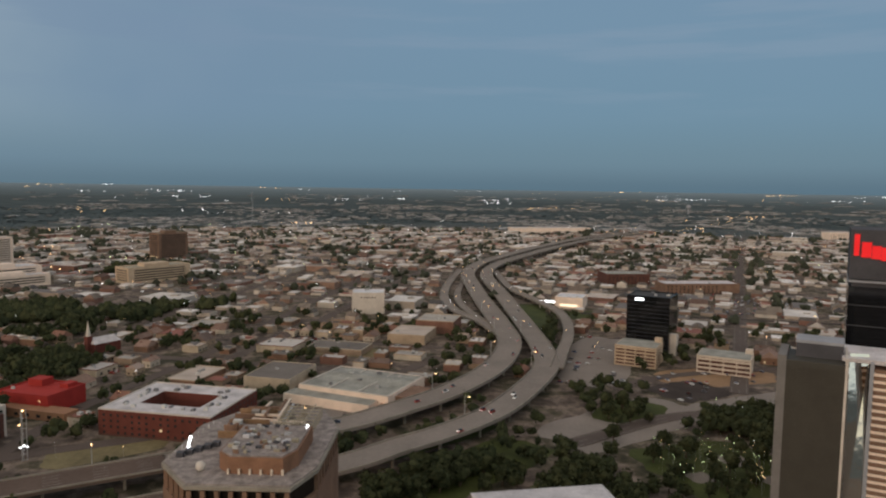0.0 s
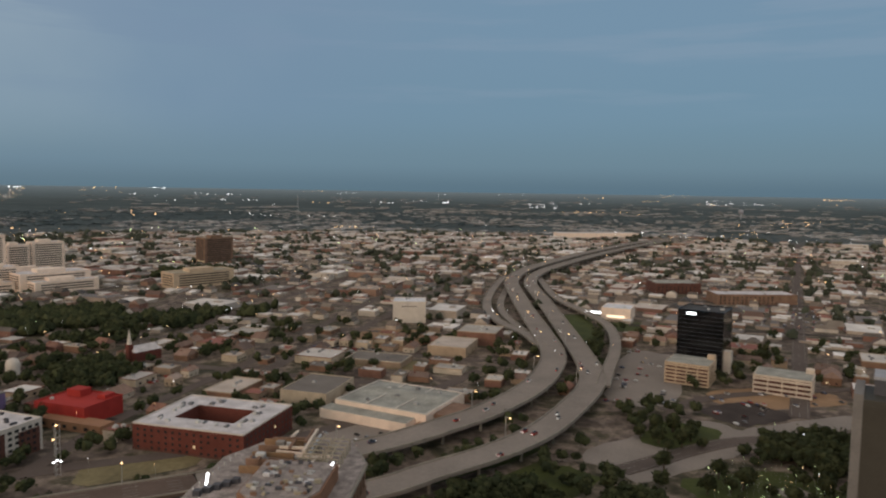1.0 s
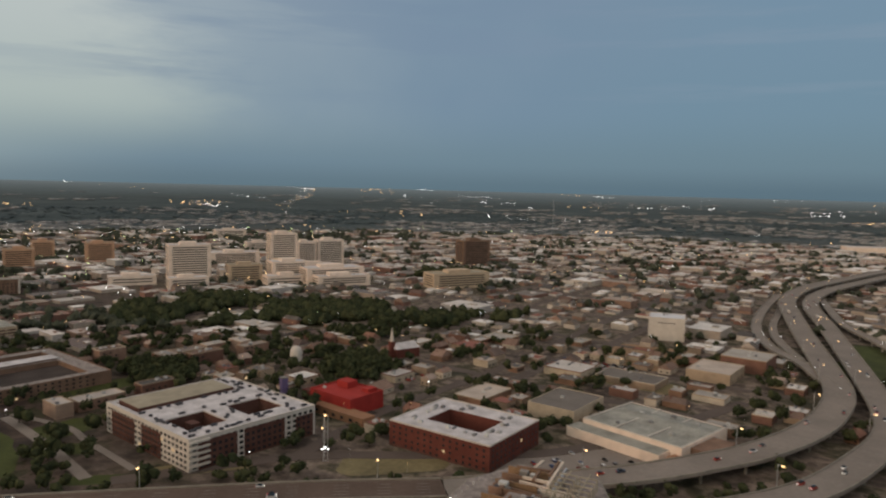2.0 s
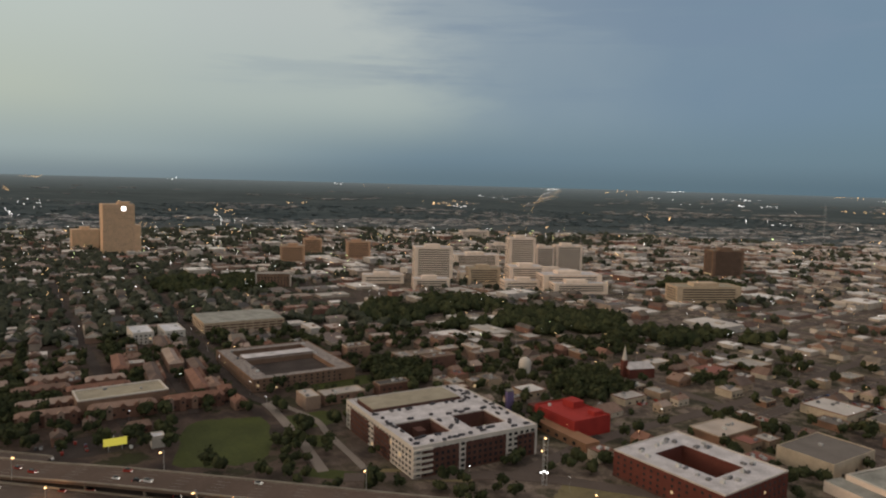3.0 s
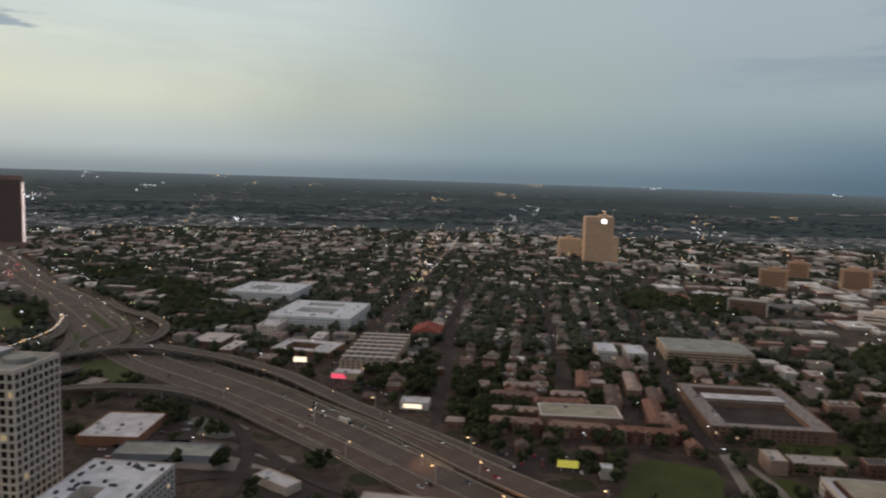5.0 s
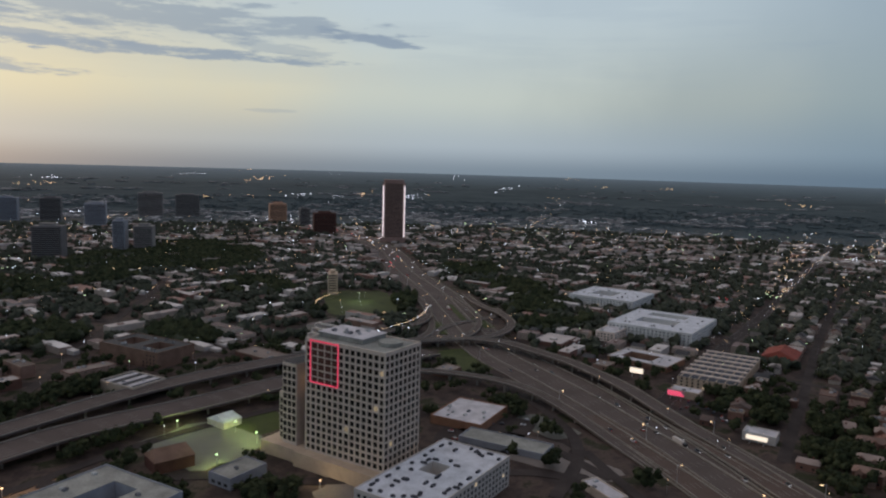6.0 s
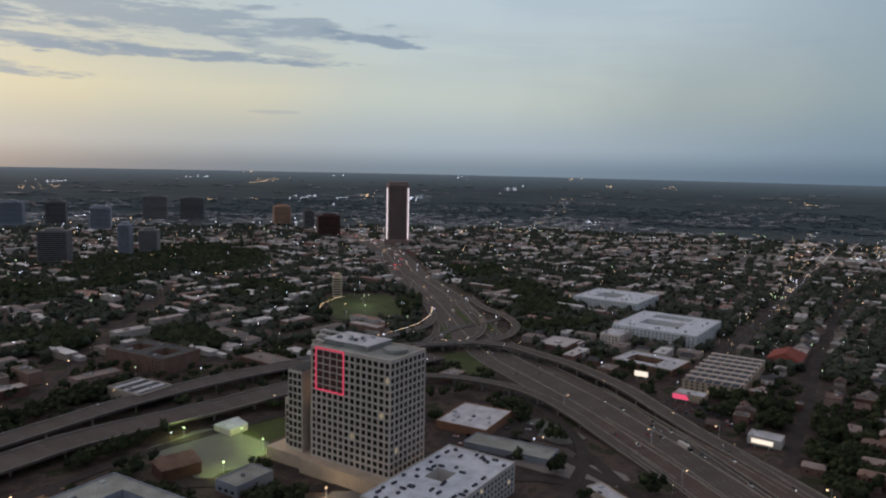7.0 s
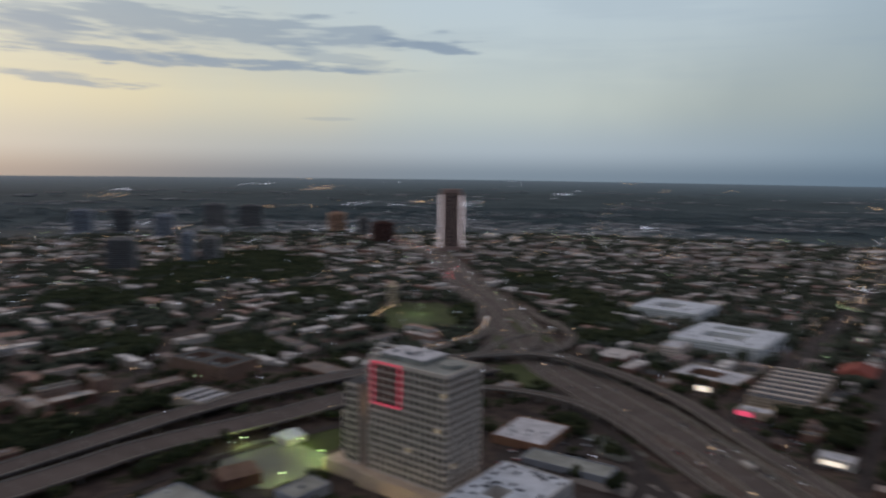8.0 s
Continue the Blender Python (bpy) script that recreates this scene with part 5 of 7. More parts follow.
for x, y in ((-756, 352), (-745, 381)):
    block("white_building", x, y, 77, 21, 40, 12, "small white block with a pale vaulted roof", "building", "white_wall", "white_roof", 3, 3.4, 4, 2, 1.6, ("y-", "x-", "x+"), (), 1, most=24, group="twin white blocks")
claim(-454, 213, 22, 18, 76)
E = thing("advert_hoarding", -462, 217, 76, "yellow lit advertising hoarding on posts", "hoarding")
part("panel", box(14, 0.6, 5, 0, 0, 3), "yellow_sign", E, "yellow panel"), part("post", box(0.6, 0.6, 3.2, -4, 0, 0), "steel", E), part("post", box(0.6, 0.6, 3.2, 4, 0, 0), "steel", E)
block("white_building", -452, 240, 76, 8, 9, 7, "small white shed beside the hoarding", "shed", "white_wall", "white_roof", units=0)

E = block("warehouse", -72, 522, -22, 74, 60, 9.5, "long grey-roofed warehouse with cream walls", "warehouse", "cream", "grey_roof", units=6, parapet=0.5)
part("roof_ridge", gable(bmesh.new(), 0, 8, 9.7, 72, 30, 1.6, 0), "grey_roof", E), part("loading_wing", box(70, 14, 6.5, -6, -36, 0), "cream", E), part("wing_roof", box(69, 13, 0.3, -6, -36, 6.5), "grey_roof", E)
part("brick_annex", box(16, 30, 8, 44, -4, 0), "brown_brick", E)
for k in range(4):
    part("roof_edge", box(0.9, 58, 0.6, -36 + 24 * k, 0, 9.9), "white_wall", E, "white roof edge")
part("roof_edge", box(73, 0.9, 0.6, 0, -29.4, 9.9), "white_wall", E, "white roof edge")
part("pink_shop", box(12, 9, 5, 38, -34, 0), "orange", E)
claim(-80, 490, 90, 20, -22)
E = block("cube_building", -113, 868, 6, 39, 34, 25, "white windowless cube building with small top windows", "building", "white_wall", "white_roof", units=3)
for k in range(6):
    put("window", pane(1.6, 1.6), E, -8 + k * 3.2, -17, 19)
E = block("black_glass_building", 185, 682, -28, 40, 36, 54, "black mirror glass office block", "office building", "black_glass", "dark_roof", units=4, parapet=1.2)
bm = bmesh.new()
for r in range(14):
    cube(bm, 0, -18.03, 2 + r * 3.7, 39.8, 0.2, 0.25), cube(bm, -20.03, 0, 2 + r * 3.7, 0.2, 35.8, 0.25)
tagged(part("mullions", bm, "unit_dark", E, "thin dark floor lines"), kind="stuff")
part("sign", box(8, 0.4, 1.8, -8, -18.3, 51), "cool", E, "white lit roof sign")
part("side_slab", box(8, 8, 20, 22, -8, 0), "white_wall", E)
E = block("lit_store", 146, 930, -18, 36, 40, 14, "low white building with lit yellow walls", "building", "cream", "white_roof", units=2)
part("lit_wall", box(22, 0.4, 2.6, 0, -20.3, 3), "bright_sign", E, "lit yellow shop windows")
part("canopy", box(24, 10, 1, -30, -6, 6), "white_roof", E), part("canopy_light", box(20, 0.4, 2, -30, -11.2, 5.2), "cool", E), part("canopy_post", box(1, 1, 6, -36, -6, 0), "steel", E)

block("warehouse", 360, 1085, 7, 116, 40, 14, "long brown brick warehouse with pale roof", "warehouse", "brown_brick", "pale_roof", 3, 4, 6, 2.4, 2, ("y-",), most=40)
block("warehouse", 270, 1180, 7, 72, 50, 16, "dark brick warehouse with a grey roof", "warehouse", "dark_brick", "grey_roof", 3, 4, 6, 2.4, 2, ("y-",), most=30)
block("warehouse", 306, 2480, 13, 280, 60, 14, "long far pale warehouse", "warehouse", "cream", "pale_roof", units=2)
block("office_building", 1192, 2277, 11, 90, 40, 24, "far cream slab building", "building", "cream", "pale_roof", 4, 5, 8, 4, 2, ("y-",), most=30)

# ---- lit signs along the freeway ----
for x, y, deg, w, h, z, m, lab in ((-674, 63, 76, 14, 4.5, 4, "pink_sign", "pink red lit shop sign"), (-731, 24, 76, 13, 4.6, 5, "bright_sign", "white lit hoarding on two posts"), (-586, 124, 76, 15, 3, 4, "bright_sign", "lit filling station canopy")):
    E = thing("lit_sign", x, y, deg, lab, "sign")
    if m == "pink_sign":
        for k in range(3):
            part("light_bar", box(w - k, 1.2, h * 0.2, -k / 2, 0, z + 0.3 + k * h * 0.32), m, E, "pink red light bar")
    else:
        part("panel", box(w, 1.2, h, 0, 0, z), m, E)
    part("panel_back", box(w + 1, 0.8, h + 1, 0, 1.2, z - 0.5), "steel", E)
    part("post", box(0.7, 0.7, z, -w / 3, 0.8, 0), "steel", E), part("post", box(0.7, 0.7, z, w / 3, 0.8, 0), "steel", E)
block("shop", -690, 72, 76, 26, 16, 6, "low shop with a pale roof", "shop", "beige", "pale_roof", units=2)
block("filling_station", -600, 128, 76, 24, 16, 6, "filling station with a pale canopy roof", "shop", "white_wall", "pale_roof", units=1)

# ---- west of the office tower ----
E = thing("tent", -463, -262, 166, "white frame tent beside the sports field", "tent")
claim(-463, -262, 20, 22, 166)
part("wall", box(17, 19, 5), "white_wall", E), part("roof", gable(bmesh.new(), 0, 0, 5, 17, 19, 4), "white_roof", E, "white peaked roof")
block("low_building", -299, -222, 170, 60, 66, 20, "grey blue flat-roofed building with a stepped roof", "building", "hazy_pale", "grey_roof", 4, 4.2, 6, 3, 2, ("x+", "y+", "x-"), ((6, 0, 26, 20),), 8, most=60)
block("apartment_building", -585, -448, 172, 47, 84, 16, "dark brown apartment block with a pale roof rim", "apartment building", "brown_brick", "dark_roof", 4, 3.4, 5, 2, 1.6, ("x+", "y+", "x-"), ((0, -18, 22, 24), (0, 20, 22, 24)), 8, most=110)
E = block("apartment_building", -500, -386, 172, 34, 42, 9, "low block with pale roof strips", "building", "walls_one", "dark_roof", 0, units=2)
for k in range(3):
    part("roof_strip", box(30, 5, 0.4, 0, -13 + 13 * k, 9.25), "pale_roof", E)
E = thing("brick_house", -385, -247, 150, "dark brown brick hall with a pitched roof", "house")
claim(-385, -247, 30, 24, 150)
part("wall", box(26, 20, 8), "dark_brick", E), part("roof", gable(bmesh.new(), 0, 0, 8, 26, 20, 6), "brown_brick", E)
block("pavilion", -386, -194, 167, 30, 20, 7, "low grey pavilion with lit windows", "building", "hazy_pale", "grey_roof", 1, 4, 5, 3, 2, ("x+", "y+", "x-"), units=1)
block("retail_building", -553, -92, 172, 52, 44, 6, "low tan building with a pale roof", "shop", "orange", "pale_roof", 0, units=8)
block("low_building", -453, 28, 47, 30, 12, 5, "long low shed with a pale roof below the freeway", "shed", "walls_one", "pale_roof", units=2)
block("parking_deck", -508, -50, 82, 66, 22, 4, "low grey parking deck", "parking garage", "hazy_pale", "grey_roof", 0, units=0)

# ---- the near roof below the first view ----
E = thing("tower_block", -67, 214, 0, "brown grey concrete tower block with a cluttered unfinished roof", "building")
claim(-66, 224, 56, 80, 0)
FOOT = [(-23, 12), (-23, -6), (-10, -22), (20, -22), (25, -8), (25, 28), (16, 48), (-12, 48), (-23, 28)]


def inset(k):
    return [(x * k + 0.6 * (1 - k), 10 + (y - 10) * k) for x, y in FOOT]


part("shaft", poly(bmesh.new(), inset(1.0), 0, 64), "brown_brick", E)
part("window_recess", poly(bmesh.new(), inset(0.945), 64, 70), "office_glass", E, "dark recessed top windows")
part("cornice", poly(bmesh.new(), inset(1.012), 70.2, 71.3), "underside", E, "projecting concrete cornice")
part("roof", poly(bmesh.new(), inset(0.985), 71.3, 71.7), "worn_roof", E)
for k in range(8):
    part("pier", box(1.3, 1.3, 5.8, -9 + k * 4.0, -21.2, 63.9), "brown_brick", E)
for k in range(8):
    part("pier", box(1.3, 1.3, 5.8, 24.2, -6 + k * 4.6, 63.9), "brown_brick", E)
for k in range(4):
    part("pier", box(1.3, 1.3, 5.8, -12 - k * 3.1, -18.5 + k * 3.8, 63.9), "brown_brick", E)
part("penthouse_wall", poly(bmesh.new(), [(-4, -10), (0, -14), (16, -14), (19, -7), (19, 14), (-4, 14)], 71.7, 76.6), "brown_stucco", E, "orange brown penthouse wall")
part("penthouse_roof", poly(bmesh.new(), [(-3.4, -9.6), (0.4, -13.4), (15.6, -13.4), (18.4, -6.6), (18.4, 13.4), (-3.4, 13.4)], 76.0, 77.0), "worn_roof", E)
for k in range(6):
    part("penthouse_post", box(0.6, 0.6, 1.6, 0 + k * 3.2, -14.4, 71.7), "precast", E)
for k in range(16):
    part("roof_beam", box(rng.uniform(7, 22), 0.8, 0.8, rng.uniform(-8, 10), 14 + k * 2.0, 72.0 + rng.uniform(0, 2.5), rng.choice((0.0, 0.12, -0.15, 1.5, 1.62))), rng.choice(("cream", "precast", "brown_brick", "steel")), E, "bare roof beam")
for k in range(60):
    part("roof_unit", box(rng.uniform(0.5, 2.2), rng.uniform(0.4, 1.4), rng.uniform(0.3, 1.2), rng.uniform(-2, 17), rng.uniform(-12, 12), 77.0), rng.choice(("unit", "unit_dark", "tan_roof", "brown_brick", "white_roof", "steel")), E)
for k in range(16):
    part("roof_unit", box(rng.uniform(1, 4), rng.uniform(1, 3), rng.uniform(0.6, 3.0), rng.uniform(-14, 12), rng.uniform(16, 42), 71.7), rng.choice(("unit", "unit_dark", "brown_brick", "hazy")), E)
for k in range(7):
    for sx in (8, 14.5):
        part("roof_frame", cube(cube(cube(box(6, 0.35, 0.35, sx, 16 + k * 3.6, 75.4), sx - 2.8, 16 + k * 3.6, 71.7, 0.4, 0.4, 3.7), sx + 2.8, 16 + k * 3.6, 71.7, 0.4, 0.4, 3.7), sx, 17.8 + k * 3.6, 75.4, 0.35, 3.4, 0.35), "tan_roof", E, "bare pale roof frame")
for k in range(5):
    part("roof_wall", box(14, 0.5, 2.4, -6, 15 + k * 6, 71.7), "brown_brick" if k % 2 else "soil", E, "brown unfinished wall")
for k in range(9):
    part("roof_rail", box(0.35, 0.35, 1.6, -21.5 + k * 0.3, -4 + k * 4.0, 71.4), "steel", E)
for x in (-19, 14):
    part("light_bar", box(0.5, 0.5, 9.5), "cool", E, "bright white light bar").matrix_basis = pose(x, 17 if x > 0 else 4, 72.0, 40, 28 if x < 0 else 34, 0)
bm = bmesh.new()
bmesh.ops.create_uvsphere(bm, u_segments=12, v_segments=8, radius=1.5)
part("dish_dome", bm, "white_wall", E, "white round aerial dome").location = (-9, -12, 73.0)
for k in range(5):
    part("roof_unit", box(2.2, 2, 1.6, -19 + k * 2.0, -2 + k * 2.4, 71.7), "unit_dark", E)

E = thing("flat_roof_building", 30, 208, 12, "building with a plain pale grey roof", "building")
claim(30, 208, 44, 40, 12)
part("wall", box(44, 36, 58), "precast", E), part("roof", gable(bmesh.new(), 0, 0, 58, 44, 36, 3.0), "pale_roof", E, "pale low-pitched roof")

# ---- the dark tower and its neighbours ----
E = thing("dark_tower", 128, 254.4, -27, "tall dark ribbed tower with pale edge pilasters", "skyscraper")
claim(128, 254, 30, 30, -27)
part("shaft", box(18.2, 20, 97), "dark_rib", E, "dark ribbed shaft")
for k in range(20):
    part("rib", box(0.28, 0.35, 95, -8.7 + k * 0.92, -10.1, 0), "dark_rib", E)
part("pilaster", box(2.8, 20.6, 98.5, -10.5, 0, 0), "hazy", E, "grey corner pilaster")
part("pilaster", box(0.8, 20.8, 99.5, 9.5, 0, 0), "white_wall", E, "white corner pilaster")
part("crown", box(15, 12, 5, 1, 4, 97), "unit_dark", E), part("crown_edge", box(15.4, 12.4, 1, 1, 4, 102), "hazy_pale", E)
E = thing("mirror_tower", 135.4, 240.2, -27, "mirror glass tower corner beside cream banded floors", "skyscraper")
claim(146, 246, 40, 34, -27)
arc = [(-2.4 + 5.6 * math.sin(i * math.pi / 20), 2.4 - 4.4 * math.cos(i * math.pi / 20)) for i in range(11)]
part("glass_corner", poly(bmesh.new(), [(-2.4, 14), *arc, (3.2, 14)], 0, 36), "mirror", E, "curved mirror glass corner")
bm = bmesh.new()
q = [bm.verts.new(p) for p in ((-2.6, -2.1, 36), (3.3, -1.4, 36), (3.3, 9, 100), (-2.6, 7, 100), (-2.6, 14, 36), (3.3, 14, 36), (3.3, 14, 99), (-2.6, 14, 99))]
for fc in ((0, 1, 2, 3), (1, 5, 6, 2), (4, 0, 3, 7), (3, 2, 6, 7), (5, 4, 7, 6), (4, 5, 1, 0)):
    bm.faces.new([q[i] for i in fc])
part("glass_slope", bm, "mirror", E, "sloping mirror glass top")
part("pilaster", box(1.2, 1.6, 98.5, 4.0, 2.6, 0), "hazy_pale", E)
part("shaft", box(22, 20, 96, 15.8, 12.8, 0), "brown_brick", E)
for k in range(38):
    part("floor_band", box(22.6, 20.6, 0.9, 15.8, 12.8, 1.5 + k * 2.5), "cream", E, "cream floor band")
part("roof_slab", box(34, 24, 1.4, 12, 16, 97.6), "pale_roof", E)
E = thing("sign_tower", 207, 341, -27, "dark glass tower with a red lit roof sign", "skyscraper")
claim(207, 341, 50, 40, -27)
part("shaft", box(40, 34, 112), "black_glass", E)
for k in range(3):
    part("floor_line", box(40.3, 34.3, 0.35, 0, 0, 84 + 9.6 * k), "unit_dark", E)
part("terrace_band", box(40.6, 34.6, 1.0, 0, 0, 114), "hazy_pale", E), part("recess", box(38, 32, 3, 0, 0, 111.5), "unit_dark", E)
part("crown", box(40.4, 34.4, 23, 0, 0, 115.6), "unit_dark", E)
for k, (wd, ht) in enumerate(((2.2, 10), (4.0, 7), (3.6, 6), (4.2, 6), (3.6, 6.5))):
    part("sign_block", box(wd, 0.5, ht, -17.6 + 4.0 * k, -17.5, 126.5 - 0.6 * k), "red_sign", E, "red glowing sign shape")

# ---- masts ----
def mast(x, y, h, label, lights, name="radio_mast", wide=1.6):
    E = thing(name, x, y, 20, label, "mast", z=land_z(x, y))
    bm = bmesh.new()
    for a in range(3):
        c, s = math.cos(a * 2.094), math.sin(a * 2.094)
        cube(bm, c * wide, s * wide, 0, 0.35, 0.35, h)
    for k in range(int(h / 3)):
        cube(bm, 0, 0, k * 3, wide * 1.8, 0.3, 0.3, k * 1.05)
    L = part("lattice", bm, "steel", E)
    for k, (z, m) in enumerate(lights):
        part("lamp", box(0.9, 0.9, 0.5, (k % 3 - 1) * 1.8, 0, z), m, L)


mast(-243, 381, 29, "lattice floodlight mast with white lamps", ((7, "cool"), (8, "cool"), (7.4, "cool"), (20, "warm"), (28, "warm")))
mast(-757, 2560, 124, "tall thin far radio mast", ((122, "red_lamp"),), wide=3.4)
E = thing("water_tower", 1010, 3200, 0, "far pale water tower", "water tower", z=land_z(1010, 3200))
bm = bmesh.new()
bmesh.ops.create_uvsphere(bm, u_segments=14, v_segments=9, radius=11, matrix=Matrix.Translation((0, 0, 32)))
part("tank", bm, "hazy_pale", E), part("stem", box(5, 5, 30), "hazy_pale", E)
E = thing("church", -330, 640, 60, "brick church with a white spire and pale roof", "church")
claim(-330, 640, 30, 22, 60)
part("nave", box(26, 16, 9), "brick", E), part("roof", gable(bmesh.new(), 0, 0, 9, 26, 16, 5), "pale_roof", E), part("tower", box(5, 5, 16, -14, 0, 0), "brick", E)
bm = bmesh.new()
bmesh.ops.create_cone(bm, cap_ends=True, segments=8, radius1=2.4, radius2=0.1, depth=14, matrix=Matrix.Translation((-14, 0, 23)))
part("spire", bm, "white_wall", E, "white spire")
E = thing("silo", -400, 560, 0, "round white tank with a domed top", "tank")
claim(-400, 560, 12, 12, 0)
bm = bmesh.new()
bmesh.ops.create_cone(bm, cap_ends=True, segments=18, radius1=5.5, radius2=5.5, depth=12, matrix=Matrix.Translation((0, 0, 6)))
bmesh.ops.create_uvsphere(bm, u_segments=18, v_segments=8, radius=5.5, matrix=Matrix.Translation((0, 0, 12)))
part("shell", bm, "white_wall", E)

# ---- floodlights ----
for x, y, z, p, c in ((-436, -284, 8, 9000, (0.82, 1.0, 0.25)), (-396, -218, 8, 12000, (0.82, 1.0, 0.25)), (-440, -217, 8, 15000, (0.82, 1.0, 0.25)), (-452, -244, 8, 9000, (0.82, 1.0, 0.25)), (-430, -84, 10, 16000, (0.9, 1.0, 0.35)), (-392, -138, 6, 6000, (1.0, 0.75, 0.35)), (-300, -292, 12, 7000, (1.0, 0.5, 0.2)), (-960, -395, 14, 26000, (0.85, 1.0, 0.6)), (-478, 121, 7, 3500, (1.0, 0.5, 0.2)), (-416, 163, 6, 3500, (1.0, 0.5, 0.2)), (-330, 226, 6, 3500, (1.0, 0.5, 0.2)), (-240, 292, 6, 3500, (1.0, 0.5, 0.2))):
    E = thing("floodlight", x, y, 0, "floodlight on a slim steel pole", "lamp", group="floodlights")
    part("pole", box(0.3, 0.3, z), "steel", E), part("head", box(0.9, 0.9, 0.5, 0, 0, z), "green" if c[0] < 1 else "warm", E)
    spot = new("floodlight_beam", bpy.data.lights.new("floodlight_beam", "POINT"))
    spot.data.energy, spot.data.color, spot.data.shadow_soft_size = p, c, 0.6
    spot.location = (x, y, z - 0.8)
# ---- areas of woods ----
WOODS = [(-482, 0, 60, 40, 16), (-468, 66, 60, 50, 14), (-537, 12, 40, 60, 14), (-583, -67, 40, 40, 18), (-444, 246, 60, 26, 16), (-392, 300, 60, 50, 12), (185, 463, 8, 62, 52), (66, 368, 40, 46, 26), (-440, 760, 60, 150, 220), (-360, 590, 60, 60, 90), (-510, 800, 60, 160, 120), (-404, -152, 166, 44, 30), (-372, -160, 166, 30, 30), (-590, 185, 75, 70, 80), (-640, 160, 75, 60, 60), (-660, 740, 77, 260, 230), (-1060, 600, 77, 200, 190), (-1280, -940, 40, 520, 260), (-960, -125, 60, 130, 170), (-14, 362, 42, 90, 26), 
         (92, 770, 85, 170, 24), (186, 462, 35, 84, 20), (-335, 570, 60, 70, 80), (-560, 1230, 60, 180, 120), (-350, 850, 60, 200, 70), (-1000, -330, 60, 60, 60), (-900, -360, 30, 60, 140), (-480, 470, 70, 60, 80), (182, 436, 15, 70, 26), (100, 620, 75, 130, 16),
         (-420, 330, 70, 16, 60), (-1000, -600, 60, 160, 120), (-600, -620, 60, 120, 90), (-800, -900, 60, 200, 140),
         (-418, -300, 166, 130, 24), (-372, -268, 160, 46, 16), (-352, -232, 75, 60, 18), (-520, -250, 70, 60, 30), (-620, 130, 75, 40, 60), (-500, 160, 35, 90, 20), (-690, 130, 75, 70, 26),
         (-560, -190, 40, 90, 36), (-480, -420, 170, 110, 26), (-380, -440, 170, 120, 50), (-680, -480, 70, 110, 60), (-1187, -198, 60, 170, 110), (-1060, -130, 60, 120, 90), (-1360, -330, 60, 160, 120), (-1050, -970, 40, 420, 160)]


def clearing(x, y, area):
    """Large woods have clearings with houses in them."""
    return area < 9000 or noise.noise(Vector((x * 0.017, y * 0.017, 6.0))) > -0.16


def wooded(x, y):
    for a, b, deg, w, d in WOODS:
        c, s = math.cos(radians(deg)), math.sin(radians(deg))
        u, v = (x - a) * c + (y - b) * s, -(x - a) * s + (y - b) * c
        if (u / (w / 2)) ** 2 + (v / (d / 2)) ** 2 < 1:
            return clearing(x, y, w * d)
    return False


def in_view(x, y, more=6):
    yaw = math.degrees(math.atan2(-x, y - 40))
    return -36 - more < yaw < 150 + more


# ---- generic buildings ----
def low_building(x, y, deg, w, d, h, kind, dark=False):
    lab = {"shop": "low flat-roofed commercial building", "house": "small house with a shingle roof", "flats": "flat block with rows of windows"}[kind]
    E = thing({"shop": "low_building", "house": "house", "flats": "flat_block"}[kind], x, y, deg, lab, {"shop": "building", "house": "house", "flats": "apartment building"}[kind], group={"shop": "low commercial buildings", "house": "houses among trees", "flats": "flat blocks"}[kind])
    W = part("wall", box(w, d, h), "row_walls" if dark else "walls_one", E)
    if kind == "house":
        R = part("roof", gable(bmesh.new(), 0, 0, h, w, d, min(w, d) * 0.35), "shingles_one", E)
        put("chimney", CHIMNEY, R, w * 0.2, d * 0.2, h + 0.5)
        for sx in (-0.25, 0.25):
            put("window", pane(1.6, 1.4), W, sx * w, -d / 2, 1.2)
            put("window", pane(1.6, 1.4), W, -w / 2, sx * d, 1.2, math.pi / 2)
    else:
        part("roof", box(w - 0.8, d - 0.8, 0.25, 0, 0, h), "roofs_dark_one" if dark else "roofs_one", E)
        part("parapet", cube(cube(cube(box(w, 0.4, 0.8, 0, -d / 2 + 0.2, h), 0, d / 2 - 0.2, h, w, 0.4, 0.8), -w / 2 + 0.2, 0, h, 0.4, d - 0.8, 0.8), w / 2 - 0.2, 0, h, 0.4, d - 0.8, 0.8), "walls_one", E)
        for _ in range(rng.randint(1, 4)):
            put("roof_unit", UNIT, E, rng.uniform(-0.35, 0.35) * w, rng.uniform(-0.35, 0.35) * d, h + 0.25, rng.choice((0, 1.57)))
        if kind == "flats":
            windows(E, w, d, 0.3, max(1, int(h / 3.2)), 3.2, 5.0, 2.0, 1.6, ("y-", "x-", "x+"), most=8, W=W)
        else:
            for sx in (-0.28, 0.05, 0.32):
                put("window", pane(2.6, 2.0), W, sx * w, -d / 2, 0.8)


CHIMNEY = mesh_of("chimney", box(0.9, 0.9, 3.2), "brick")
UNIT = mesh_of("roof_unit", cube(box(2.6, 2.0, 1.4), 0.4, 0, 1.4, 1.2, 1.2, 0.3), "unit")
ZONES = [  # name, spacing, lots: chance of house, flats, shop; tree chance
    ("homes", 25, 0.34, 0.30, 0.08), ("east", 29, 0.08, 0.10, 0.50), ("west", 33, 0.08, 0.60, 0.08), ("south", 34, 0.05, 0.14, 0.46)]
lots, tree_spots = [], []


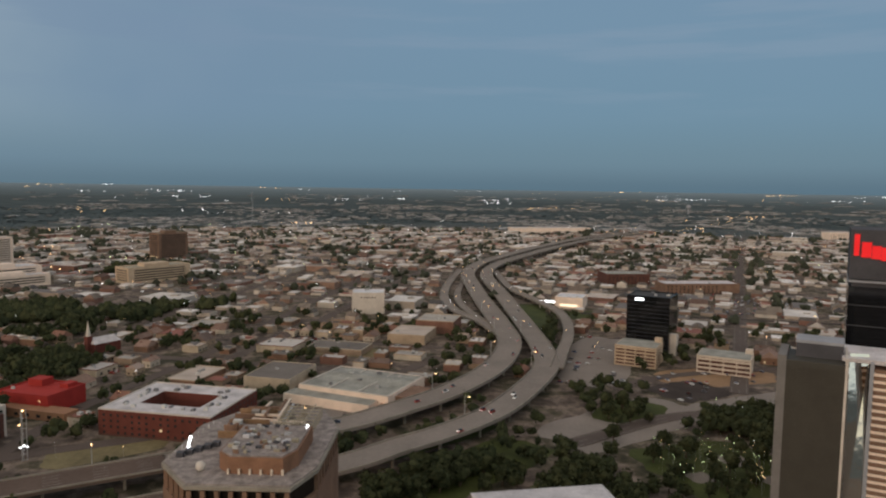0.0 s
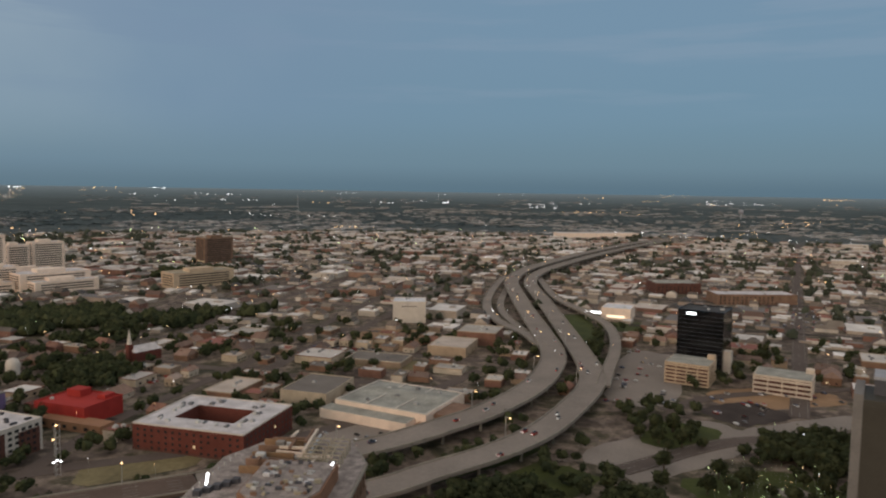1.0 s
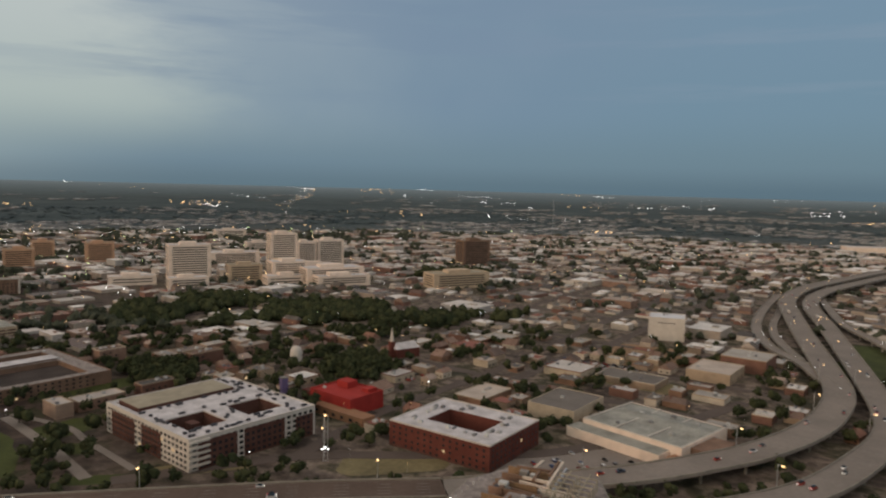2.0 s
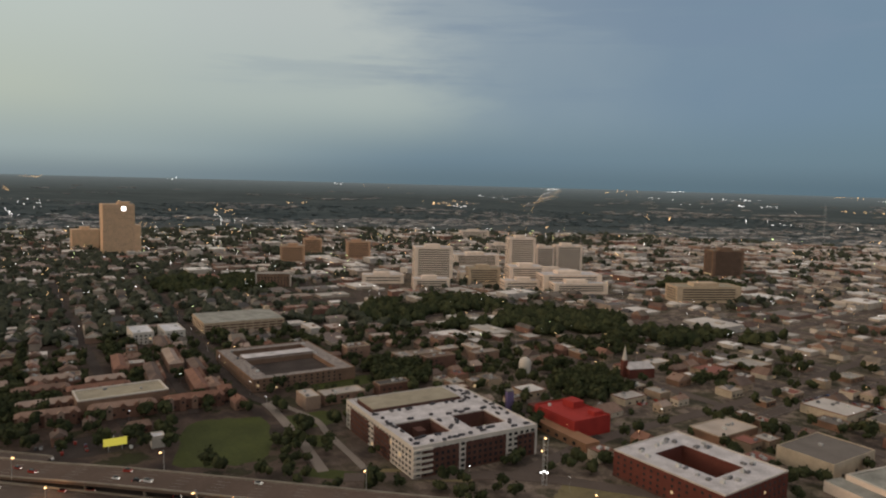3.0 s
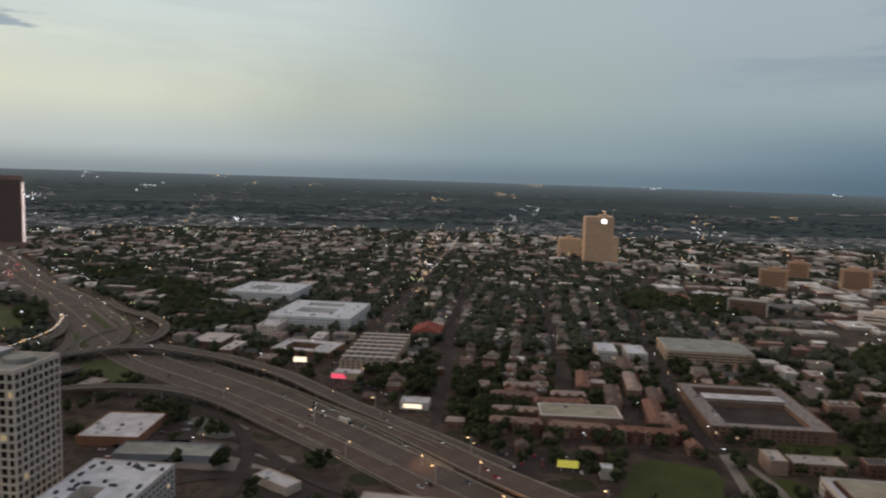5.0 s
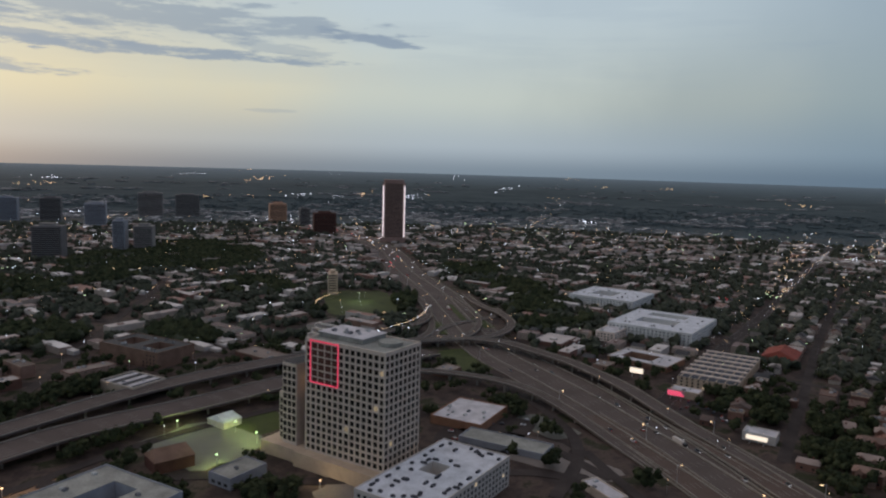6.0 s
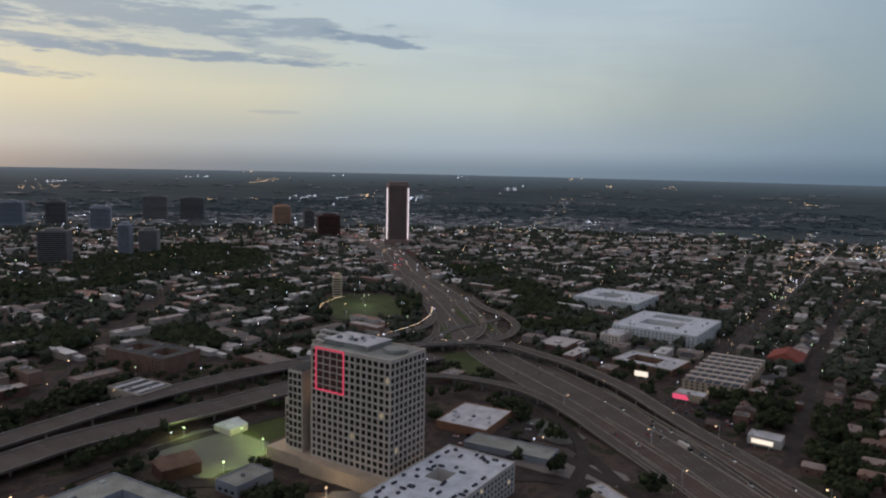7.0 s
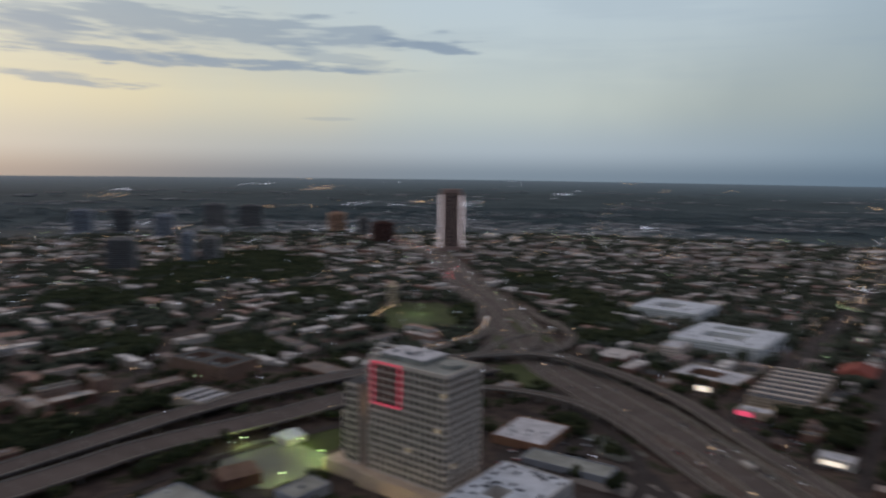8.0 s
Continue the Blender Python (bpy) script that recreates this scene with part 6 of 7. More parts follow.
def zone_of(x, y):
    if x < -440 and y > max(-0.62 * x - 720, 0.9 * x + 196, -120, 0.62 * x + 333):
        return "homes" if y < 620 else "east"
    if y > 330 and x < 40:
        return "east"
    if x >= 40 and y > 380:
        return "south"
    return "west"


for zname, gap, p_house, p_flats, p_shop in ZONES:
    r2 = random.Random(zname)
    deg = {"homes": 77, "east": 78, "west": 74, "south": 68}[zname]
    c, s = math.cos(radians(deg)), math.sin(radians(deg))
    for i in range(-115, 116):
        for j in range(-115, 116):
            u, v = i * gap + r2.uniform(-3, 3), j * gap + r2.uniform(-3, 3)
            x, y = u * c - v * s, u * s + v * c
            d = math.hypot(x, y - 60)
            if d > 2350 or d < 260 or not in_view(x, y) or zone_of(x, y) != zname:
                continue
            if zname == "west" and y > -400 and x > -640:
                continue
            k = r2.random()
            if wooded(x, y):
                continue
            yaw = math.degrees(math.atan2(-x, y - 40))
            edge = float(np.interp(yaw, [-40, 20, 38, 60, 75, 95, 150], [3000, 2900, 2150, 1950, 2500, 2700, 2500]))
            thin = min(1.0, max(0.12, (edge - d) / 800)) * (0.8 if zname in ("west", "homes") and d > 900 else 1.0)
            if k < p_house * thin:
                lots.append((d, x, y, deg + r2.choice((0, 90)), r2.uniform(9, 15), r2.uniform(8, 11), r2.uniform(4, 6.5), "house"))
            elif k < (p_house + p_flats) * thin:
                lots.append((d, x, y, deg + r2.choice((0, 90)), r2.uniform(20, 36) + (14 if zname == "west" else 0), r2.uniform(11, 17), r2.uniform(7, 12.5), "flats"))
            elif k < (p_house + p_flats + p_shop) * thin:
                big = r2.random()
                lots.append((d, x, y, deg + r2.choice((0, 90)), r2.uniform(14, 27) + 34 * (big > 0.78), r2.uniform(12, 22) + 18 * (big > 0.78), r2.uniform(3.8, 6.2), "shop"))
            else:
                tree_spots.append((d, x, y))
big_lots = []
# quiet streets of houses, two rows to a street, with trees along kerbs and yards
r8 = random.Random(31)
for street in range(-1, 6):
    for side in (-15, 15):
        along = r8.uniform(0, 10)
        while along < 620:
            w, dd = r8.uniform(8, 15), r8.uniform(9, 17)
            q = 8 + 52 * street + side + r8.uniform(-4, 4)
            x, y = -628 - 0.965 * along + 0.262 * q, 168 + 0.262 * along + 0.965 * q
            grove = noise.noise(Vector((x * 0.013, y * 0.013, 5.0)))
            if grove < 0.22 and y > 0.05 * x + 120 and not wooded(x, y) and is_free(x, y, 5.5):
                claim(x, y, w, dd, 165, 0.5)
                big_lots.append((math.hypot(x, y - 60), x, y, 165 + r8.choice((0, 0, 90)) + r8.uniform(-3, 3), w, dd, r8.uniform(4.5, 8.5), "house" if r8.random() < 0.62 else "shop"))
            along += r8.choice((13, 15, 18, 24))
    for _ in range(240):
        q, b = 8 + 52 * street + r8.choice((-26, -24, -7, 7, 25)) + r8.uniform(-4, 4), r8.uniform(-10, 640)
        x, y = -628 - 0.965 * b + 0.262 * q, 168 + 0.262 * b + 0.965 * q
        tree_spots.append((math.hypot(x, y - 60), x, y))
for k in range(110):
    for off in (-8, 8):
        t = 8 * k + r8.uniform(-2, 2)
        x, y = -505 - 0.962 * t - 0.27 * off, 339 + 0.272 * t + 0.962 * off
        tree_spots.append((math.hypot(x, y - 60), x, y))
for zname, gap, chance in (("east", 62, 0.8), ("south", 66, 0.7), ("west", 84, 0.42), ("homes", 90, 0.34)):
    r2 = random.Random(zname + " large")
    deg = {"homes": 77, "east": 78, "west": 74, "south": 68}[zname]
    c, s = math.cos(radians(deg)), math.sin(radians(deg))
    n = int(2700 / gap)
    for i in range(-n, n + 1):
        for j in range(-n, n + 1):
            u, v = i * gap + r2.uniform(-12, 12), j * gap + r2.uniform(-12, 12)
            x, y = u * c - v * s, u * s + v * c
            d = math.hypot(x, y - 60)
            if d > 2500 or d < 330 or not in_view(x, y) or zone_of(x, y) != zname or wooded(x, y) or r2.random() > chance:
                continue
            w, dd = r2.uniform(26, 58), r2.uniform(24, 44)
            if noise.noise(Vector((x * 0.006, y * 0.006, 3.0))) < 0.28 and is_free(x, y, min(w, dd) / 2 + 2 + 0.25 * abs(w - dd)):
                turn = deg + r2.choice((0, 90))
                claim(x, y, w, dd, turn, 0.5)
                big_lots.append((d, x, y, turn, w, dd, r2.uniform(4.2, 7.0) if r2.random() < 0.85 else r2.uniform(9, 15), "shop"))
r9 = random.Random(77)
for _ in range(5200):
    a, d = radians(r9.uniform(-34, 46)), math.sqrt(r9.uniform(360 ** 2, 1500 ** 2))
    x, y = -math.sin(a) * d, 60 + math.cos(a) * d
    w, dd = r9.uniform(11, 26), r9.uniform(9, 17)
    if zone_of(x, y) in ("east", "south") and not wooded(x, y) and noise.noise(Vector((x * 0.01, y * 0.01, 8.0))) < 0.3 and is_free(x, y, max(w, dd) / 2):
        turn = (78 if zone_of(x, y) == "east" else 68) + r9.choice((0, 90))
        claim(x, y, w, dd, turn, 0.5)
        big_lots.append((d, x, y, turn, w, dd, r9.uniform(3.8, 6.5), r9.choice(("shop", "shop", "house"))))
lots.sort()
far_boxes, far_gables, far_blocks = [], [], []
built = 0
kept = list(big_lots)
for d, x, y, deg, w, dd, h, kind in lots:
    if is_free(x, y, min(w, dd) / 2 + 1.5 + 0.25 * abs(w - dd)):
        claim(x, y, w, dd, deg, 0.5)
        kept.append((d, x, y, deg, w, dd, h, kind))
    else:
        tree_spots.append((d, x, y))
for d, x, y, deg, w, dd, h, kind in sorted(kept):
    if built < 215:
        built += 1
        low_building(x, y, deg, w, dd, h, kind, zone_of(x, y) in ("homes", "west"))
    elif kind == "house":
        far_gables.append((x, y, deg, w, dd, h))
    else:
        (far_blocks if zone_of(x, y) in ("homes", "west") else far_boxes).append((x, y, deg, w, dd, h))
OCC_NEAR = list(OCCUPIED)

# scattered roofs out among the far woods
r3 = random.Random(5)
rim_boxes = []
for lo, hi, count, w0, w1 in ((1900, 3200, 3600, 16, 52), (3000, 5200, 4200, 16, 52), (5000, 10000, 1600, 40, 120)):
    for _ in range(count):
        a, D = radians(r3.uniform(-40, 152)), math.sqrt(r3.uniform(lo ** 2, hi ** 2))
        d = near_d(D)
        x, y = -math.sin(a) * d, 60 + math.cos(a) * d
        n = noise.noise(Vector((-math.sin(a) * D * 0.0016, math.cos(a) * D * 0.0016, 0)))
        yaw = math.degrees(a)
        town = float(np.interp(yaw, [-40, 8, 24, 42, 62, 80, 150], [0.28, 0.26, 0.16, -0.02, -0.06, 0.14, 0.1]))
        if D < 3300:
            town += 0.12
        if n < 0.16 - town + 0.00003 * max(0, D - 3000):
            continue
        k = d / D
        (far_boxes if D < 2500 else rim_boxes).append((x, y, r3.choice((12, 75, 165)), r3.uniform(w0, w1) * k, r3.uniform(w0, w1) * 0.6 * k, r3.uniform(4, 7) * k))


def joined(name, rows, maker, mats, label, category):
    bm = bmesh.new()
    for r in rows:
        maker(bm, *r)
    me = bpy.data.meshes.new(name)
    bm.normal_update()
    for f in bm.faces:
        f.material_index = 1 if f.normal.z > 0.3 else 0
    bm.to_mesh(me)
    bm.free()
    for m in mats:
        me.materials.append(M[m])
    return tagged(new(name, me), label, category, kind="stuff")


def flat_house(bm, x, y, deg, w, d, h):
    z, a = land_z(x, y), radians(deg)
    h *= 0.72
    cube(bm, x, y, z - 0.5, w, d, h + 0.5, a)
    if w > 20:
        cube(bm, x + w * 0.15, y, z + h, w * 0.16, d * 0.2, 1.6, a)
        # a wing of another height and a leaner roof, as buildings grow by addition
        k = noise.noise(Vector((x * 0.37, y * 0.37, 2.0)))
        if abs(k) > 0.12:
            o, q = w * (0.5 + 0.2 * k), d * 0.35 * (1 if k > 0 else -1)
            cube(bm, x + o * math.cos(a) - q * math.sin(a), y + o * math.sin(a) + q * math.cos(a), z - 0.5, w * (0.5 + 0.3 * abs(k)), d * 0.55, h * (0.62 + 0.3 * k) + 0.5, a)


def pitched_house(bm, x, y, deg, w, d, h):
    a = radians(deg)
    cube(bm, x, y, 0, w, d, h, a)
    gable(bm, x, y, h, w, d, min(w, d) * 0.35, a)


joined("far_buildings", far_boxes, flat_house, ("walls", "roofs"), "countless low flat-roofed buildings spread over the plain", "buildings")
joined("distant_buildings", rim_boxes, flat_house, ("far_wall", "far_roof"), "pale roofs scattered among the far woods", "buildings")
joined("far_blocks", far_blocks, flat_house, ("walls", "roofs_dark"), "countless brown flat-roofed blocks among trees", "buildings")
joined("far_houses", far_gables, pitched_house, ("walls", "shingles"), "countless small pitched-roof houses among trees", "houses")


# ---- trees ----
def crown_mesh(name, seed, lumps, leaves, size):
    r = random.Random(seed)
    bm = bmesh.new()
    centres = []
    for k in range(lumps):
        a, rr = r.uniform(0, 6.28), size * r.uniform(0.1, 0.55)
        cx, cy, cz, cr = rr * math.cos(a), rr * math.sin(a), size * r.uniform(0.75, 1.5), size * r.uniform(0.38, 0.6)
        centres.append((cx, cy, cz, cr))
        g = bmesh.ops.create_icosphere(bm, subdivisions=1, radius=cr * 0.8, matrix=Matrix.Translation((cx, cy, cz)))
        for v in g["verts"]:
            v.co += Vector((r.uniform(-1, 1), r.uniform(-1, 1), r.uniform(-1, 1))) * cr * 0.22
    for k in range(leaves):
        cx, cy, cz, cr = r.choice(centres)
        n = Vector((r.gauss(0, 1), r.gauss(0, 1), r.gauss(0.3, 1))).normalized()
        p = Vector((cx, cy, cz)) + n * cr * r.uniform(0.75, 1.12)
        q = Vector((r.gauss(0, 1), r.gauss(0, 1), r.gauss(0, 1))).normalized()
        t1 = n.cross(q).normalized() * size * r.uniform(0.07, 0.15)
        t2 = (n * 0.5 + q * 0.5).normalized().cross(t1).normalized() * size * r.uniform(0.07, 0.15)
        vs = [bm.verts.new(p + a * t1 + b * t2) for a, b in ((-1, -0.6), (0.7, -1), (1, 0.8), (-0.6, 1))]
        bm.faces.new(vs)
    return mesh_of(name, bm, "leaf")


def trunk_mesh(size):
    bm = bmesh.new()
    bmesh.ops.create_cone(bm, cap_ends=True, segments=7, radius1=size * 0.09, radius2=size * 0.05, depth=size * 0.9, matrix=Matrix.Translation((0, 0, size * 0.45)))
    for a in (0.4, 2.5, 4.6):
        m = Matrix.Translation((0, 0, size * 0.65)) @ Matrix.Rotation(a, 4, "Z") @ Matrix.Rotation(0.75, 4, "Y") @ Matrix.Translation((0, 0, size * 0.25))
        bmesh.ops.create_cone(bm, cap_ends=True, segments=5, radius1=size * 0.04, radius2=size * 0.015, depth=size * 0.55, matrix=m)
    return mesh_of("trunk", bm, "bark")


TREES = [(crown_mesh("crown", k, 6 + k % 3, 170, s), trunk_mesh(s), s) for k, s in enumerate((4.6, 5.4, 6.2, 5.0, 6.8, 4.0))]
COVER = [crown_mesh("clump", 30 + k, 4, 26, 5.2) for k in range(4)]
FAR = []
for k in range(3):
    bm = bmesh.new()
    r = random.Random(k)
    for j in range(3):
        g = bmesh.ops.create_icosphere(bm, subdivisions=1, radius=5.5, matrix=Matrix.Translation((r.uniform(-7, 7), r.uniform(-7, 7), 3.5)))
        for v in g["verts"]:
            v.co += Vector((r.uniform(-1, 1), r.uniform(-1, 1), r.uniform(-1, 1))) * 1.9
    FAR.append(mesh_of("far_clump", bm, "leaf"))


GROVE = []
for k in range(4):
    bm = bmesh.new()
    r = random.Random(50 + k)
    for j in range(2):
        g = bmesh.ops.create_icosphere(bm, subdivisions=1, radius=r.uniform(4.2, 6.0), matrix=Matrix.Translation((r.uniform(-5, 5), r.uniform(-5, 5), r.uniform(4.0, 5.5))))
        for v in g["verts"]:
            v.co += Vector((r.uniform(-1, 1), r.uniform(-1, 1), r.uniform(-1, 1))) * 1.9
    GROVE.append(mesh_of("grove", bm, "leaf"))


def scatter(name, spots, protos, label, leaf="leaf"):
    """Many clumps in one mesh."""
    vs, fs, base = [], [], 0
    data = []
    for me in protos:
        co = np.empty(len(me.vertices) * 3, np.float32)
        me.vertices.foreach_get("co", co)
        data.append((co.reshape(-1, 3), [tuple(p.vertices) for p in me.polygons]))
    r = random.Random(name)
    for x, y, z, k in spots:
        co, faces = r.choice(data)
        a = r.uniform(0, 6.28)
        c, s = math.cos(a), math.sin(a)
        q = co @ np.array([[c, s, 0], [-s, c, 0], [0, 0, 1]], np.float32) * (k * np.array([1, 1, r.uniform(0.8, 1.2)], np.float32)) + np.array([x, y, z], np.float32)
        vs.append(q)
        fs += [tuple(i + base for i in f) for f in faces]
        base += len(co)
    me = bpy.data.meshes.new(name)
    me.from_pydata(np.concatenate(vs).tolist(), [], fs)
    me.materials.append(M[leaf])
    return tagged(new(name, me), label, "woods", kind="stuff")


r4 = random.Random(11)
for a, b, deg, w, d in WOODS:
    c, s = math.cos(radians(deg)), math.sin(radians(deg))
    for _ in range(int(w * d / (24 if w * d < 6000 else 36 if w * d < 20000 else 46))):
        u, v = r4.uniform(-0.5, 0.5) * w, r4.uniform(-0.5, 0.5) * d
        if (u / w * 2) ** 2 + (v / d * 2) ** 2 < 1:
            x, y = a + u * c - v * s, b + u * s + v * c
            if clearing(x, y, w * d):
                tree_spots.append((math.hypot(x, y - 60), x, y))
for _ in range(26000):
    a, d = radians(r4.uniform(-40, 152)), math.sqrt(r4.uniform(280 ** 2, 1750 ** 2))
    x, y = -math.sin(a) * d, 60 + math.cos(a) * d
    z = zone_of(x, y)
    grove = noise.noise(Vector((x * 0.009, y * 0.009, 7.0)))
    if z in ("east", "south") and grove < (-0.12 if d < 900 else 0.04):
        continue
    if r4.random() < {"homes": 1.0, "east": 0.9 if d < 800 else 0.35, "west": 0.9, "south": 0.6 if d < 700 else 0.35}[z] and not (x > -640 and -400 < y < 120 and r4.random() < 0.55):
        tree_spots.append((d, x, y))
for _ in range(4800):
    a, d = radians(r4.uniform(46, 152)), math.sqrt(r4.uniform(800 ** 2, 2300 ** 2))
    x, y = -math.sin(a) * d, 60 + math.cos(a) * d
    if noise.noise(Vector((x * 0.005, y * 0.005, 4.0))) > -0.12 and zone_of(x, y) in ("homes", "west"):
        tree_spots.append((d, x, y))
tree_spots.sort()
singles, cover, middle, garden, dense = 0, [], [], [], []
LATTICE = {}
for o in OCCUPIED:
    LATTICE.setdefault((int(o[0] // 80), int(o[1] // 80)), []).append(o)
ROAD_CELLS = set()
for pts, hw in TRACKS:
    n = int(hw // 4) + 1
    for p in pts:
        for i in range(-n, n + 1):
            for j in range(-n, n + 1):
                ROAD_CELLS.add((int(p[0] // 4) + i, int(p[1] // 4) + j))


def near_free(x, y, r):
    if (int(x // 4), int(y // 4)) in ROAD_CELLS:
        return False
    i, j = int(x // 80), int(y // 80)
    for di in (-1, 0, 1):
        for dj in (-1, 0, 1):
            for a, b, hw, hd, c, s in LATTICE.get((i + di, j + dj), ()):
                u, v = (x - a) * c + (y - b) * s, -(x - a) * s + (y - b) * c
                if abs(u) < hw + r and abs(v) < hd + r:
                    return False
    for a, b, hw, hd, c, s in PLOTS:
        u, v = (x - a) * c + (y - b) * s, -(x - a) * s + (y - b) * c
        if abs(u) < hw and abs(v) < hd:
            return False
    return True


for x, y in ((128, 352), (116, 372), (112, 398), (140, 360), (150, 384), (176, 392), (158, 368), (138, 412), (124, 420), (168, 414), (184, 366), (186, 404), (144, 396), (100, 356), (96, 430), (88, 402), (60, 392), (40, 402), (66, 368), (30, 372)):
    garden.append((math.hypot(x, y - 60), x, y))
for k in range(16):
    a = k * 0.62
    x, y = 112 + (12 + 8 * (k % 2)) * math.cos(a), 482 + (16 + 8 * (k % 2)) * math.sin(a)
    garden.append((math.hypot(x, y - 60), x, y))
for k in range(30):
    x, y = r4.uniform(112, 190), r4.uniform(346, 426)
    garden.append((math.hypot(x, y - 60), x, y))
protos = []
for crown, trunk, size in TREES:
    T = thing("tree", 0, 0, 0, "broad dark green leafy tree", "tree", group="trees along streets and yards")
    put("trunk", trunk, T), put("crown", crown, T)
    protos.append(T)
used = set()
for d, x, y in garden + tree_spots:
    if (d, x, y) not in garden and not near_free(x, y, 1.5):
        continue
    if singles < 250:
        k = singles % len(protos)
        m = pose(x, y, 0, 0, 0, r4.uniform(0, 360))
        if k not in used:
            used.add(k)
            protos[k].matrix_basis = m
        else:
            copy_thing(protos[k], m)
        singles += 1
    elif d > 820:
        if wooded(x, y):
            dense.append((x, y, 0, r4.uniform(0.8, 1.3)))
        elif d < 2300 and (zone_of(x, y) in ("homes", "west") or noise.noise(Vector((x * 0.006, y * 0.006, 9.0))) > 0.02):
            middle.append((x, y, 0, r4.uniform(0.6, 1.15)))
    else:
        cover.append((x, y, 0, r4.uniform(0.8, 1.5) * (1.0 if d < 800 else 0.8)))
scatter("woods", middle, GROVE, "green trees among the farther streets, paled as by haze", "mid_haze_leaf")
scatter("woods", dense, GROVE, "dense dark green woods between the streets")
scatter("tree_cover", cover, COVER, "dark green trees filling yards and parks")
far, rim = [], []
for lo, hi, count, s0, s1 in ((1350, 2600, 7500, 0.8, 1.5), (2400, 3100, 2200, 0.9, 1.6), (2900, 4600, 4200, 1.0, 2.0)):
    for _ in range(count):
        a, D = radians(r4.uniform(-40, 152)), math.sqrt(r4.uniform(lo ** 2, hi ** 2))
        d = near_d(D)
        x, y = -math.sin(a) * d, 60 + math.cos(a) * d
        if d < 2500 and not near_free(x, y, 3):
            continue
        yaw = math.degrees(a)
        if d < float(np.interp(yaw, [-40, 20, 38, 60, 75, 95, 150], [2500, 2450, 1800, 1650, 2000, 2100, 2000])) and r4.random() < 0.75:
            continue
        (far if D < 2500 else rim).append((x, y, land_z(x, y) - 1, r4.uniform(s0, s1) * d / D))
scatter("far_woods", far, FAR, "woods beyond the city, paled as by haze", "mid_haze_leaf")
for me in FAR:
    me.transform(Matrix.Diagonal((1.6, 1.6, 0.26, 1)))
    me.materials[0] = M["haze_leaf"]
scatter("backdrop", rim, FAR, "wooded distance at the horizon with blue grey haze in its colour", "haze_leaf")

# ---- street lamps ----
def street_lamp():
    E = thing("street_lamp", 0, 0, 0, "tall steel street lamp with a lit head", "street lamp", group="lamps along the freeways")
    part("pole", box(0.35, 0.35, 13), "steel", E), part("head", box(1.3, 0.7, 0.4, 3.2, 0, 12.55), "warm", part("arm", box(3.4, 0.25, 0.25, 1.6, 0, 12.8), "steel", E))
    return E


LAMP = street_lamp()
LAMP.location = (-436, 152, 8)
for path, every, lift in ((upper, 16, 0), (lower, 19, 0), (main, 22, 0)):
    nn = normals(path)
    for i in range(8, len(path) - 4, every):
        if math.hypot(*path[i, :2]) < 1500:
            hw = 30.5 if path is main else 11.8
            a = math.degrees(math.atan2(-nn[i][1], -nn[i][0]))
            copy_thing(LAMP, pose(path[i, 0] + nn[i][0] * hw, path[i, 1] + nn[i][1] * hw, path[i, 2] - 0.5, 0, 0, a))

r5 = random.Random(3)
dots = {"warm": [], "cool": [], "green": [], "red_lamp": []}


def dot(x, y, z, s, m):
    dots[m].append((x, y, z, s * 0.95))


for pts, hw in TRACKS:
    for p in pts[::5]:
        d = math.hypot(p[0], p[1] - 60)
        if r5.random() < (0.12 if d < 700 else 0.34) and in_view(p[0], p[1]):
            dot(p[0] + r5.uniform(-1, 1) * (hw + 2), p[1] + r5.uniform(-1, 1) * (hw + 2), 9, 0.2 + d * 0.00026, r5.choice(("warm", "warm", "cool")))
for _ in range(2900):
    a, d = radians(r5.uniform(-38, 150)), math.sqrt(r5.uniform(350 ** 2, 2600 ** 2))
    x, y = -math.sin(a) * d, 60 + math.cos(a) * d
    if (d < 750 or a < 0.6) and r5.random() < 0.6:
        continue
    dot(x, y, 8 + r5.uniform(0, 4), 0.12 + d * 0.00036 * r5.uniform(0.3, 1.25) ** 2, r5.choice(("warm", "warm", "cool", "cool", "green")))
for _ in range(110):
    x, y = r5.uniform(112, 186), r5.uniform(352, 428)
    dot(x, y, r5.uniform(5, 11), r5.uniform(0.1, 0.2), r5.choice(("green", "warm", "green")))
for _ in range(90):
    a, d = radians(r5.uniform(-38, 150)), r5.uniform(2700, 4700)
    n = r5.randint(2, 14)
    m = r5.choice(("warm", "cool", "cool"))
    for k in range(n):
        x, y = -math.sin(a) * d + r5.gauss(0, 60), 60 + math.cos(a) * d + r5.gauss(0, 25)
        dot(x, y, land_z(x, y) + 6, r5.uniform(0.9, 2.2), m)
# lamps along the interchange loop and the oval lawn
for k in range(34):
    t = k / 33
    x, y = -690 - 240 * t, -296 + 42 * math.sin(t * 2.6)
    dot(x, y, 13, 0.5, "warm" if k % 3 else "cool")
for k in range(16):
    a = 2.2 + k * 0.09
    dot(-960 + 92 * math.cos(a + 2.2), -395 + 52 * math.sin(a + 2.2), 6, 0.6, "warm")
# posts with lamps standing in for car lamps at the freeway's far end
for k in range(60):
    i = r5.randrange(len(main) // 2, len(main) - 2)
    dot(main[i, 0] + r5.uniform(-27, 27), main[i, 1] + r5.uniform(-27, 27), 5, r5.uniform(0.6, 1.1), r5.choice(("warm", "cool", "red_lamp")))
for _ in range(60):
    u, v = r5.uniform(-190, 190), r5.uniform(-70, 60)
    dot(-800 + u * 0.59 - v * 0.8, 1050 + u * 0.8 + v * 0.59, 6, r5.uniform(0.5, 1.1), "warm")
